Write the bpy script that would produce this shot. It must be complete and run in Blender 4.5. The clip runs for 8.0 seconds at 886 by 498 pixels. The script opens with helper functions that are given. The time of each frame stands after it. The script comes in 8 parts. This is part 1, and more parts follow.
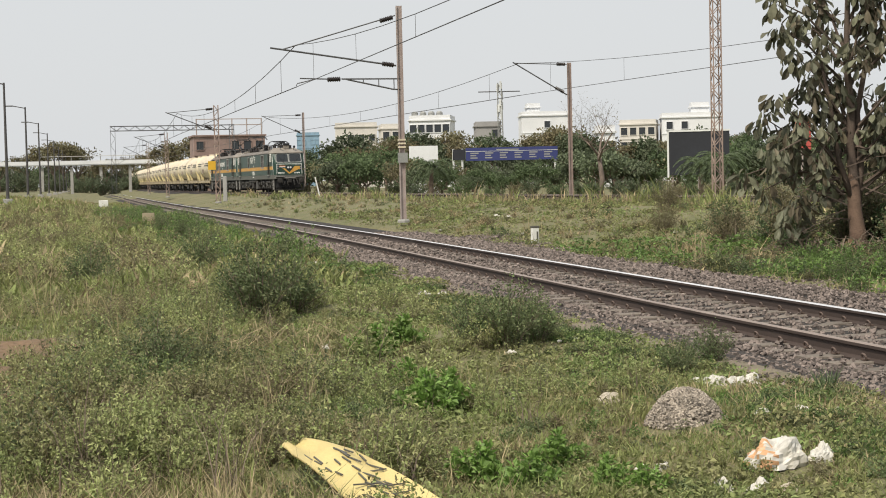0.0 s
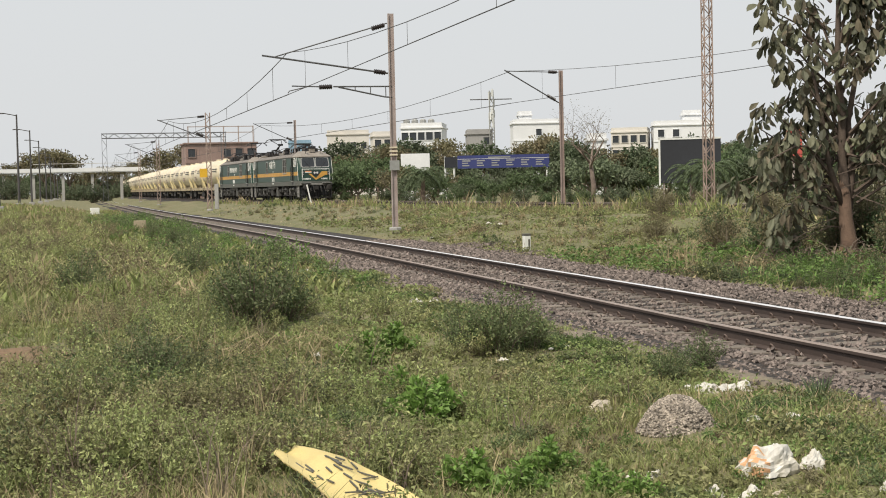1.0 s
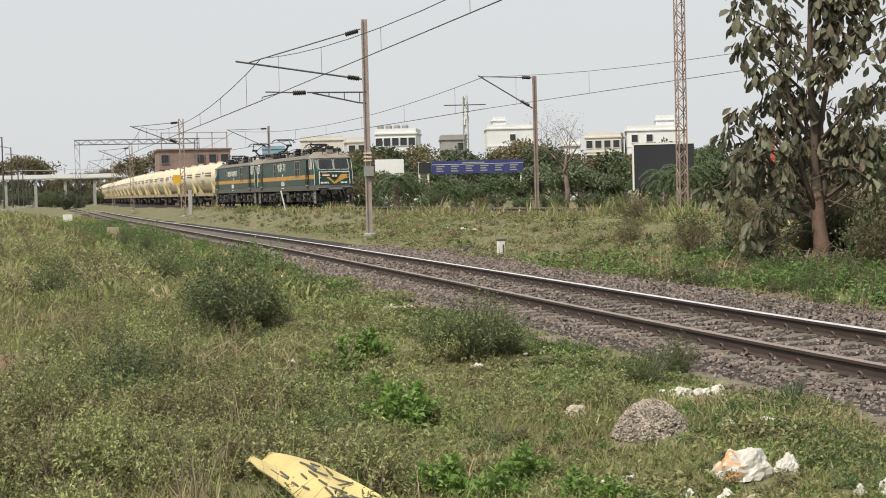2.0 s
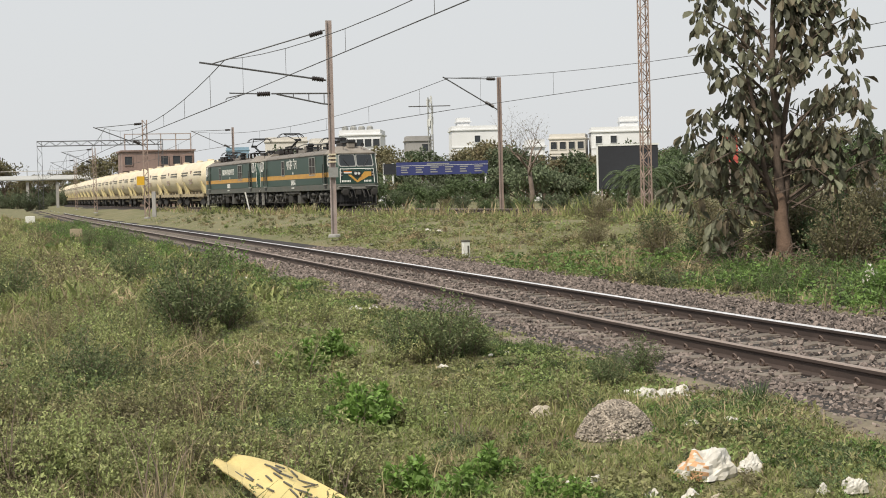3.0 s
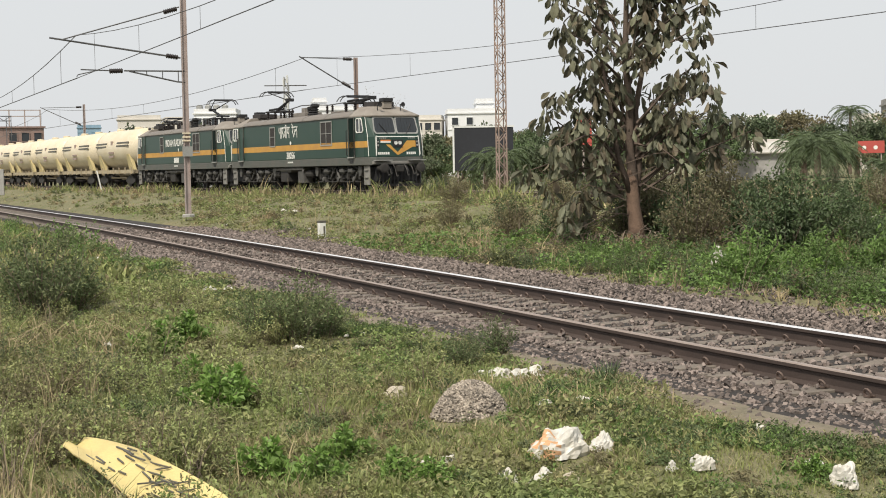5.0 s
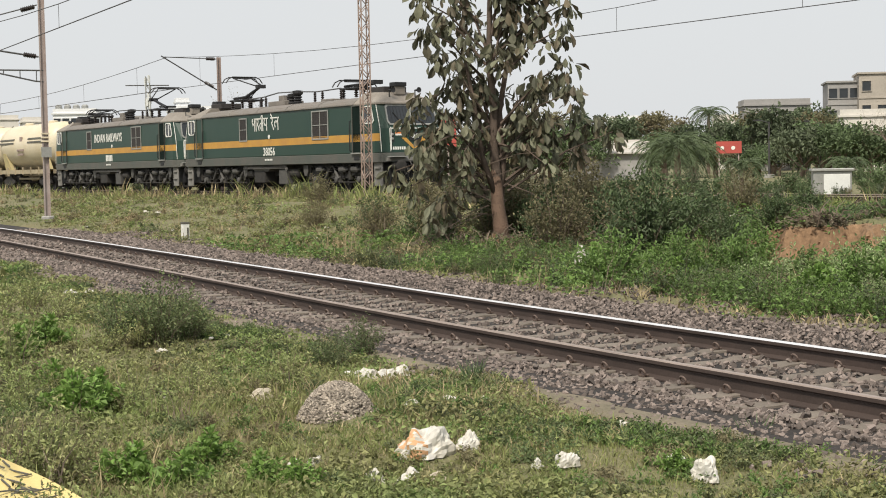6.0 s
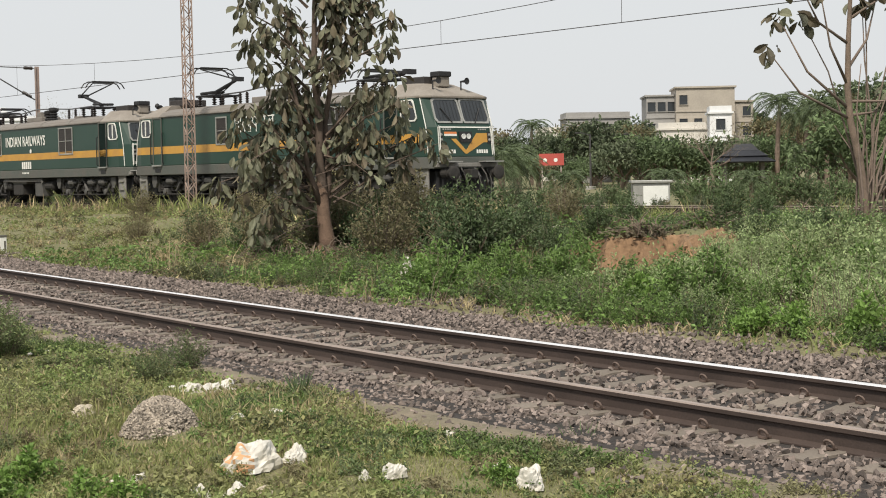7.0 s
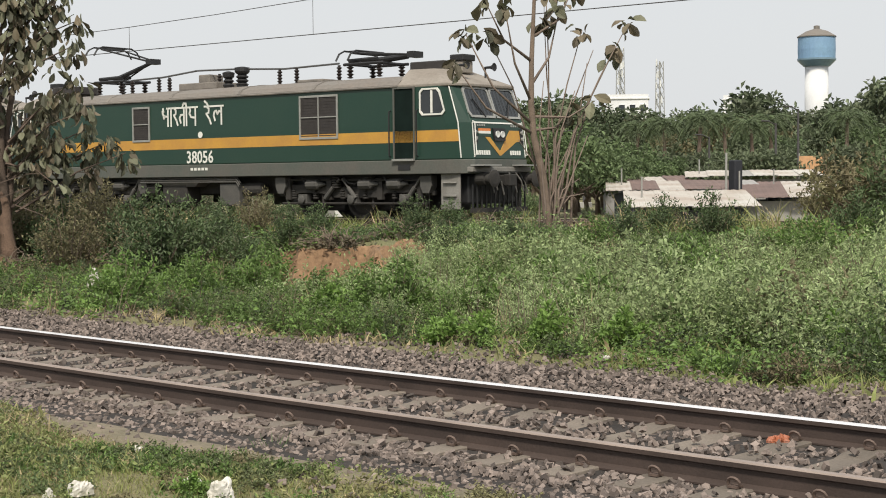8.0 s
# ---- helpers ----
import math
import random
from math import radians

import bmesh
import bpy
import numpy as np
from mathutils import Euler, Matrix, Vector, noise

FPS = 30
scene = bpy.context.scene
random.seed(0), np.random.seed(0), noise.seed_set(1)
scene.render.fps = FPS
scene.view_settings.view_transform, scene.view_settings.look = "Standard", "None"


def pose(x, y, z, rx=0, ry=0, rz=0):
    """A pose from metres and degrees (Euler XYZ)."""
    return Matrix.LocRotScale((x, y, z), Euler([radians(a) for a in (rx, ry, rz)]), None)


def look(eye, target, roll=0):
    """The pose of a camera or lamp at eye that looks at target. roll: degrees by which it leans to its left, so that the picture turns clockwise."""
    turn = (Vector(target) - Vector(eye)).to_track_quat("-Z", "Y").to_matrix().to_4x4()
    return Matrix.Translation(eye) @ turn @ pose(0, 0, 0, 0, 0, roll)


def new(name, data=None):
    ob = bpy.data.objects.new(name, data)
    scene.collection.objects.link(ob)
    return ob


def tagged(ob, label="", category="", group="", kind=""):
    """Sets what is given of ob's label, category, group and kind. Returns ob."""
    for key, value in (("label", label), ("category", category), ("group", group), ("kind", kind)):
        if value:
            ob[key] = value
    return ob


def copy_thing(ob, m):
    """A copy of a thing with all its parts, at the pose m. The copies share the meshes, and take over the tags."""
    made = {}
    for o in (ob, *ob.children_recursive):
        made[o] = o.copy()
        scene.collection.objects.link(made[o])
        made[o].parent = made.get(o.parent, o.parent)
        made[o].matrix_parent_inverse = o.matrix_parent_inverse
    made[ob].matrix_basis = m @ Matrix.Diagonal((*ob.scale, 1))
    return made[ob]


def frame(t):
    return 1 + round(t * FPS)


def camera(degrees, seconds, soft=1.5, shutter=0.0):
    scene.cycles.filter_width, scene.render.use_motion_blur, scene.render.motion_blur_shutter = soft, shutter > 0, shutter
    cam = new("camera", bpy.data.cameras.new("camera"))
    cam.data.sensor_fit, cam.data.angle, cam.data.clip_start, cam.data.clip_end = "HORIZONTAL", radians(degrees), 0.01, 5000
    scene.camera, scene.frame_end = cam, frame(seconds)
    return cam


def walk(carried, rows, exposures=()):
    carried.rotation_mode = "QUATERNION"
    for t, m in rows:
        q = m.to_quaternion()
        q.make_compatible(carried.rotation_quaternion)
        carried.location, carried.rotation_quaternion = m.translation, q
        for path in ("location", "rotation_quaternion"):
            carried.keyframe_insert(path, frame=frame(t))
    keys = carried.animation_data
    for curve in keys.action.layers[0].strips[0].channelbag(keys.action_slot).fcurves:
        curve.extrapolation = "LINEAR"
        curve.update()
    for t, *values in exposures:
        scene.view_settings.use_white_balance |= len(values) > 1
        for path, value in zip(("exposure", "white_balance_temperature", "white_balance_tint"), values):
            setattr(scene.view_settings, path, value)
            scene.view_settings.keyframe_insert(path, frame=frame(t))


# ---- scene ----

EYE = 1.74
cam = camera(32.38, 8.0, soft=1.0)
# seconds, yaw, pitch, roll of a camera turned by hand on one spot
TURNS = [
    (0.0, -0.01, -2.68, 1.30), (0.5, -0.12, -2.56, 1.25), (1.0, -0.32, -2.40, 1.27), (1.5, -0.81, -2.27, 1.35),
    (3.0, -2.61, -2.20, 1.48), (3.5, -3.68, -2.56, 1.42), (4.0, -4.62, -2.85, 1.38), (5.5, -10.38, -3.10, 0.95),
    (6.0, -13.05, -3.11, 1.09), (6.5, -15.95, -3.00, 1.07), (7.0, -19.58, -2.79, 1.06), (7.5, -24.76, -2.66, 0.79),
    (8.0, -31.11, -2.54, 0.54),
]
walk(cam, [(t, pose(0, 0, EYE, 90 + pitch, roll, yaw)) for t, yaw, pitch, roll in TURNS], [(0.0, 0.05), (3.0, 0.05), (4.5, 0.11), (8.0, 0.11)])

# ---- light: a hazy, nearly overcast sky with a weak wide sun ----
SUN_ELEVATION, SUN_BEARING = 52.0, 215.0
world = bpy.data.worlds.new("hazy_sky")
scene.world = world
world.use_nodes = True
wn, wl = world.node_tree.nodes, world.node_tree.links
sky = wn.new("ShaderNodeTexSky")
sky.sky_type, sky.sun_disc = "NISHITA", False
sky.sun_elevation, sky.sun_rotation = radians(SUN_ELEVATION), radians(SUN_BEARING)
sky.air_density, sky.dust_density = 1.2, 4.0
dim = wn.new("ShaderNodeMix")
dim.data_type, dim.blend_type = "RGBA", "MULTIPLY"
dim.inputs[0].default_value = 1.0
dim.inputs[7].default_value = (0.09, 0.09, 0.09, 1)
wl.new(sky.outputs[0], dim.inputs[6])
haze = wn.new("ShaderNodeMix")
haze.data_type = "RGBA"
haze.inputs[0].default_value = 0.9
wl.new(dim.outputs[2], haze.inputs[6])
haze.inputs[7].default_value = (0.735, 0.752, 0.765, 1)
wl.new(haze.outputs[2], wn["Background"].inputs[0])
wn["Background"].inputs[1].default_value = 1.0
sun = new("sun", bpy.data.lights.new("sun", "SUN"))
sun.data.energy, sun.data.angle, sun.data.color = 4.15, radians(9), (1.0, 0.925, 0.80)
a, e = radians(SUN_BEARING), radians(SUN_ELEVATION)
sun.matrix_world = look((0, 0, 60), (-math.sin(a) * math.cos(e) * 60, -math.cos(a) * math.cos(e) * 60, 60 - math.sin(e) * 60))


# ---- materials ----
def mat(name, colour, rough=0.7, metal=0.0, vary=0.25, size=3.0, fine=40.0, bump=0.15, second=None, spread=0.5, island=0.0, thing=0.0, through_light=0.0, spec=0.5, coords="Object"):
    """Base colour with stains at two scales; second: a colour that patches turn to; island, thing: change from piece to piece."""
    m = bpy.data.materials.new(name)
    m.use_nodes = True
    n, l = m.node_tree.nodes, m.node_tree.links
    p = n["Principled BSDF"]
    p.inputs["Roughness"].default_value, p.inputs["Metallic"].default_value = rough, metal
    p.inputs["Specular IOR Level"].default_value = spec
    tc = n.new("ShaderNodeTexCoord")
    big, small = n.new("ShaderNodeTexNoise"), n.new("ShaderNodeTexNoise")
    for tex, s, d in ((big, size, 4.0), (small, fine, 3.0)):
        tex.inputs["Scale"].default_value, tex.inputs["Detail"].default_value = s, d
        l.new(tc.outputs[coords], tex.inputs["Vector"])
    ramp = n.new("ShaderNodeMapRange")
    ramp.inputs["From Min"].default_value, ramp.inputs["From Max"].default_value = 0.5 - spread * 0.35, 0.5 + spread * 0.35
    l.new(big.outputs["Fac"], ramp.inputs["Value"])
    mix = n.new("ShaderNodeMix")
    mix.data_type = "RGBA"
    c = Vector(colour)
    s = Vector(second) if second else c * (1 - vary)
    mix.inputs[6].default_value, mix.inputs[7].default_value = (*c, 1), (*s, 1)
    l.new(ramp.outputs["Result"], mix.inputs[0])
    out = mix.outputs[2]

    def scaled(value, low, high, colour_in):
        r = n.new("ShaderNodeMapRange")
        r.inputs["To Min"].default_value, r.inputs["To Max"].default_value = low, high
        l.new(value, r.inputs["Value"])
        h = n.new("ShaderNodeHueSaturation")
        l.new(r.outputs["Result"], h.inputs["Value"])
        l.new(colour_in, h.inputs["Color"])
        return h.outputs["Color"]

    out = scaled(small.outputs["Fac"], 1 - vary * 0.9, 1 + vary * 0.9, out)
    if island:
        g = n.new("ShaderNodeNewGeometry")
        out = scaled(g.outputs["Random Per Island"], 1 - island, 1 + island, out)
    if thing:
        o = n.new("ShaderNodeObjectInfo")
        out = scaled(o.outputs["Random"], 1 - thing, 1 + thing, out)
    l.new(out, p.inputs["Base Color"])
    if bump:
        b = n.new("ShaderNodeBump")
        b.inputs["Strength"].default_value = bump
        b.inputs["Distance"].default_value = 0.02
        l.new(small.outputs["Fac"], b.inputs["Height"])
        l.new(b.outputs["Normal"], p.inputs["Normal"])
    if through_light:
        tr, add = n.new("ShaderNodeBsdfTranslucent"), n.new("ShaderNodeMixShader")
        l.new(out, tr.inputs["Color"])
        add.inputs[0].default_value = through_light
        l.new(p.outputs[0], add.inputs[1])
        l.new(tr.outputs[0], add.inputs[2])
        l.new(add.outputs[0], n["Material Output"].inputs["Surface"])
    return m


M = {
    "soil": mat("soil_and_dry_grass", (0.185, 0.160, 0.090), 0.95, size=0.6, fine=28.0, vary=0.7, bump=0.9, second=(0.105, 0.115, 0.046), spread=0.7),
    "earth": mat("bare_red_earth", (0.175, 0.112, 0.064), 0.95, size=2.2, fine=14, vary=0.45, bump=1.0, second=(0.14, 0.095, 0.055)),
    "scar": mat("crumbling_orange_brown_earth", (0.275, 0.172, 0.098), 0.95, size=1.6, fine=11, vary=0.5, bump=1.0, second=(0.150, 0.092, 0.052), spread=0.6),
    # Near-black colour of a flat panel, in place of the shade inside the cab.
    "doorway": mat("cab_interior_shade", (0.008, 0.016, 0.014), 0.9, spec=0.1, bump=0),
    "path": mat("trodden_grey_dirt", (0.20, 0.165, 0.12), 0.95, size=2.2, fine=26, vary=0.45, bump=0.8, second=(0.13, 0.115, 0.075)),
    # Bed colour darkened to stand for the shadows between the loose stones.
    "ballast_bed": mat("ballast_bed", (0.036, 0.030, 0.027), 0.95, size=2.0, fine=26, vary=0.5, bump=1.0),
    "stone": mat("ballast_stone", (0.170, 0.138, 0.122), 0.9, size=5, fine=60, vary=0.25, bump=0.3, island=0.65, thing=0.4),
    "sleeper": mat("weathered_concrete_sleeper", (0.190, 0.160, 0.132), 0.9, size=2.5, fine=45, vary=0.3, bump=0.3, thing=0.2),
    "rail": mat("rusty_rail_steel", (0.062, 0.043, 0.036), 0.75, 0.1, size=2.0, fine=50, vary=0.3, bump=0.15),
    "railtop": mat("worn_bright_rail_steel", (0.80, 0.80, 0.82), 0.45, 0.5, size=2.0, fine=30, vary=0.12, bump=0.02),
    "raildull": mat("dull_rail_steel", (0.36, 0.29, 0.25), 0.5, 0.4, size=2.0, fine=30, vary=0.2, bump=0.03),
    "clip": mat("rusty_spring_steel", (0.125, 0.088, 0.072), 0.75, 0.1, size=20, fine=80),
    "green": mat("dark_green_loco_paint", (0.0090, 0.037, 0.026), 0.40, size=1.2, fine=18, vary=0.2, bump=0.03, second=(0.0145, 0.042, 0.029), spread=0.8),
    "yellow": mat("golden_yellow_paint", (0.50, 0.27, 0.045), 0.5, size=2, fine=25, vary=0.15, bump=0.03, second=(0.42, 0.22, 0.05)),
    "yellowplate": mat("bright_yellow_enamel", (0.72, 0.42, 0.03), 0.5, size=2, fine=25, vary=0.1, bump=0),
    "skirt": mat("dusty_grey_paint", (0.078, 0.088, 0.078), 0.7, size=1.5, fine=20, vary=0.25, bump=0.05, second=(0.10, 0.095, 0.085)),
    "roof": mat("dusty_brown_grey_roof", (0.165, 0.155, 0.142), 0.75, size=1.3, fine=14, vary=0.3, bump=0.06, second=(0.17, 0.145, 0.125), spread=0.8),
    "roofdark": mat("sooty_roof_sheet", (0.12, 0.11, 0.10), 0.8, size=1.5, fine=14, vary=0.3, bump=0.1, second=(0.2, 0.18, 0.16)),
    "under": mat("grimy_running_gear", (0.022, 0.021, 0.020), 0.8, 0.1, size=3, fine=25, vary=0.4, bump=0.3, second=(0.042, 0.038, 0.034), spread=0.8),
    "underlight": mat("dusty_grey_steel", (0.064, 0.063, 0.060), 0.75, 0.1, size=3, fine=25, vary=0.3, bump=0.1, second=(0.095, 0.09, 0.083), spread=0.8),
    "black": mat("black_rubber_and_steel", (0.018, 0.018, 0.02), 0.6, size=4, fine=30),
    "insulator": mat("brown_glazed_insulator", (0.032, 0.026, 0.025), 0.3, size=6, fine=30, bump=0),
    "whitepaint": mat("white_paint", (0.72, 0.72, 0.68), 0.5, size=3, fine=40, vary=0.12, bump=0.02),
    "cabroof": mat("beige_grey_cab_roof", (0.27, 0.245, 0.215), 0.75, size=1.3, fine=14, vary=0.3, bump=0.06, second=(0.18, 0.155, 0.13), spread=0.8),
    "steplate": mat("pale_dusty_plate", (0.24, 0.235, 0.22), 0.75, size=3, fine=25, vary=0.3, bump=0.1, second=(0.15, 0.14, 0.125), spread=0.8),
    "grille": mat("grey_brown_filter_grille", (0.036, 0.031, 0.030), 0.7, size=6, fine=60, vary=0.3, bump=0.3),
    "frame": mat("dull_alloy_frame", (0.36, 0.36, 0.34), 0.5, 0.4, size=4, fine=30, vary=0.2),
    "saffron": mat("flag_saffron", (0.70, 0.22, 0.06), 0.5, bump=0),
    "cream": mat("cream_tank_paint", (0.66, 0.595, 0.465), 0.45, size=0.9, fine=10, vary=0.16, bump=0.03, second=(0.58, 0.49, 0.33), spread=0.9, thing=0.07),
    "tankyellow": mat("yellow_tank_band", (0.58, 0.49, 0.26), 0.5, size=1.2, fine=12, vary=0.15, bump=0.03),
    "wagonframe": mat("dusty_tan_wagon_frame", (0.40, 0.335, 0.225), 0.75, size=2, fine=20, vary=0.3, bump=0.1),
    "mast": mat("pinkish_grey_weathered_steel", (0.43, 0.375, 0.355), 0.7, 0.2, size=1.5, fine=20, vary=0.25, bump=0.05, second=(0.29, 0.225, 0.20), spread=0.8),
    "mastrust": mat("rusty_brown_mast_paint", (0.33, 0.255, 0.225), 0.75, 0.1, size=1.5, fine=20, vary=0.25, bump=0.05),
    "lattice": mat("pale_pink_lattice_paint", (0.34, 0.255, 0.215), 0.7, 0.1, size=2, fine=20, vary=0.2, bump=0.05),
    "galv": mat("galvanised_tube", (0.16, 0.16, 0.165), 0.5, 0.6, size=3, fine=20, vary=0.2),
    "wire": mat("dark_copper_wire", (0.10, 0.095, 0.095), 0.6, 0.5, size=3, fine=20, bump=0),
    "concrete": mat("weathered_concrete", (0.36, 0.35, 0.33), 0.9, size=1.0, fine=16, vary=0.2, bump=0.2),
    "plaster": mat("white_plaster", (0.70, 0.71, 0.72), 0.85, size=0.25, fine=4, vary=0.12, bump=0.05),
    "plaster2": mat("cream_plaster", (0.62, 0.59, 0.54), 0.85, size=0.25, fine=4, vary=0.15, bump=0.05),
    "greywall": mat("raw_grey_render", (0.33, 0.32, 0.31), 0.9, size=0.3, fine=4, vary=0.2, bump=0.1),
    "brickwall": mat("red_brick_far_wall", (0.28, 0.20, 0.175), 0.9, size=0.4, fine=5, vary=0.25, bump=0.1),
    "glass": mat("dark_window_glass", (0.03, 0.035, 0.04), 0.12, size=1, fine=8, vary=0.2, bump=0),
    "blueglass": mat("pale_blue_glazing", (0.24, 0.36, 0.46), 0.3, size=0.3, fine=2, vary=0.2, bump=0),
    "bluesign": mat("blue_sign_sheet", (0.035, 0.045, 0.16), 0.5, size=0.6, fine=6, vary=0.15, bump=0),
    "redsign": mat("red_sign_sheet", (0.42, 0.075, 0.06), 0.5, size=0.8, fine=6, vary=0.15, bump=0),
    "blacksheet": mat("dark_hoarding_sheet", (0.017, 0.019, 0.026), 0.6, size=0.5, fine=6, vary=0.3, bump=0.03),
    "whitesteel": mat("white_enamel_steel", (0.66, 0.67, 0.65), 0.5, size=1.5, fine=20, vary=0.12, bump=0.02),
    "tinroof": mat("pale_tin_roof", (0.50, 0.48, 0.44), 0.6, 0.1, size=0.6, fine=6, vary=0.2, bump=0.1, second=(0.36, 0.30, 0.25)),
    "tinrust": mat("rusty_tin_sheet", (0.17, 0.115, 0.10), 0.8, size=0.8, fine=6, vary=0.3, bump=0.1),
    "towerblue": mat("blue_tank_paint", (0.18, 0.30, 0.46), 0.6, size=0.3, fine=3, vary=0.2, bump=0, second=(0.19, 0.32, 0.46)),
    "bark": mat("grey_brown_bark", (0.20, 0.15, 0.115), 0.9, size=4, fine=35, vary=0.35, bump=0.6),
    "barkred": mat("reddish_teak_bark", (0.125, 0.092, 0.072), 0.9, size=3, fine=30, vary=0.35, bump=0.6),
    "palewood": mat("pale_bare_stems", (0.195, 0.150, 0.122), 0.9, size=4, fine=35, vary=0.3, bump=0.4),
    "teakleaf": mat("dusty_teak_leaf", (0.140, 0.150, 0.096), 0.65, size=0.8, fine=12, vary=0.2, bump=0.1, second=(0.135, 0.130, 0.085), spread=0.8, island=0.55, through_light=0.25),
    "leaf": mat("mid_green_leaf", (0.150, 0.240, 0.062), 0.65, size=0.5, fine=10, vary=0.2, bump=0, second=(0.105, 0.170, 0.050), island=0.42, thing=0.15, through_light=0.32),
    "leafdark": mat("dark_green_leaf", (0.082, 0.130, 0.052), 0.65, size=0.3, fine=6, vary=0.2, bump=0, second=(0.095, 0.125, 0.058), island=0.45, thing=0.2, through_light=0.25),
    "leafdry": mat("dry_olive_leaf", (0.185, 0.180, 0.092), 0.75, size=0.5, fine=8, vary=0.25, bump=0, second=(0.165, 0.135, 0.08), island=0.4, thing=0.15, through_light=0.25),
    "leafbright": mat("bright_green_leaf", (0.185, 0.300, 0.070), 0.6, size=0.5, fine=10, vary=0.2, bump=0, island=0.35, thing=0.1, through_light=0.34),
    "leafpale": mat("pale_feathery_leaf", (0.370, 0.460, 0.230), 0.7, size=0.6, fine=10, vary=0.2, bump=0, second=(0.24, 0.30, 0.13), island=0.35, thing=0.12, through_light=0.32),
    "leafolive": mat("olive_weed_leaf", (0.280, 0.350, 0.125), 0.7, size=0.6, fine=10, vary=0.2, bump=0, second=(0.310, 0.275, 0.145), island=0.42, thing=0.22, through_light=0.28),
    "leafmixed": mat("mixed_creeping_leaf", (0.190, 0.265, 0.085), 0.7, size=0.9, fine=10, vary=0.25, bump=0, second=(0.245, 0.21, 0.105), spread=0.6, island=0.45, through_light=0.3),
    # Leaf colour lifted paler and bluer to carry the haze of distance.
    "leaffar": mat("hazed_distant_leaf", (0.098, 0.132, 0.070), 0.75, size=0.2, fine=3, vary=0.25, bump=0, second=(0.125, 0.140, 0.085), island=0.4, thing=0.22, through_light=0.25),
    "leaffargreen": mat("fresh_distant_leaf", (0.115, 0.165, 0.070), 0.75, size=0.2, fine=3, vary=0.25, bump=0, second=(0.10, 0.135, 0.065), island=0.4, thing=0.2, through_light=0.28),
    "leafbush": mat("dull_green_bush_leaf", (0.118, 0.170, 0.066), 0.7, size=0.5, fine=8, vary=0.25, bump=0, second=(0.14, 0.15, 0.075), island=0.45, thing=0.15, through_light=0.28),
    "flower": mat("pale_weed_flower", (0.50, 0.52, 0.40), 0.7, bump=0, island=0.3, through_light=0.2),
    "packet": mat("faded_red_packet", (0.36, 0.12, 0.06), 0.5, size=8, fine=40, vary=0.3, bump=0),
    "mudbark": mat("red_mud_on_bark", (0.175, 0.115, 0.082), 0.95, size=4, fine=30, vary=0.35, bump=0.8),
    "dryleaf": mat("dry_brown_teak_leaf", (0.150, 0.115, 0.080), 0.7, size=0.8, fine=12, vary=0.2, bump=0.1, second=(0.105, 0.10, 0.06), spread=0.8, island=0.4, through_light=0.2),
    "concretetan": mat("bare_tan_infill", (0.40, 0.36, 0.31), 0.9, size=0.3, fine=4, vary=0.2, bump=0.1),
    "tinwallblue": mat("blue_grey_tin_wall", (0.075, 0.085, 0.11), 0.7, size=0.8, fine=6, vary=0.3, bump=0.1),
    "frond": mat("palm_frond", (0.085, 0.118, 0.052), 0.6, size=0.6, fine=8, vary=0.2, bump=0, island=0.35, through_light=0.1),
    "grass": mat("grass_blade", (0.215, 0.280, 0.085), 0.75, size=0.45, fine=5, vary=0.2, bump=0, second=(0.235, 0.220, 0.095), spread=0.9, island=0.42, through_light=0.28),
    "straw": mat("dry_straw", (0.38, 0.31, 0.18), 0.85, size=0.8, fine=8, vary=0.25, bump=0, island=0.35, through_light=0.1),
    "twig": mat("dead_twig", (0.20, 0.155, 0.12), 0.9, size=3, fine=30, island=0.3),
    "litter": mat("dirty_white_plastic", (0.56, 0.55, 0.52), 0.45, size=9, fine=30, vary=0.2, bump=0.15, second=(0.50, 0.46, 0.38), spread=0.7),
    "palestone": mat("pale_cream_stone", (0.46, 0.41, 0.33), 0.85, size=7, fine=40, vary=0.3, bump=0.4, second=(0.36, 0.31, 0.24)),
    "orange": mat("orange_print", (0.58, 0.33, 0.17), 0.5, bump=0),
    "sackyellow": mat("pale_yellow_woven_sack", (0.62, 0.50, 0.21), 0.6, size=3, fine=60, vary=0.15, bump=0.2),
    "ink": mat("faded_dark_print", (0.10, 0.095, 0.08), 0.7, bump=0),
    "gravel": mat("grey_gravel", (0.33, 0.285, 0.235), 0.9, size=8, fine=60, vary=0.3, bump=0.5, island=0.6),
    "road": mat("asphalt", (0.06, 0.06, 0.06), 0.9, size=0.4, fine=12, vary=0.2, bump=0.2),
}


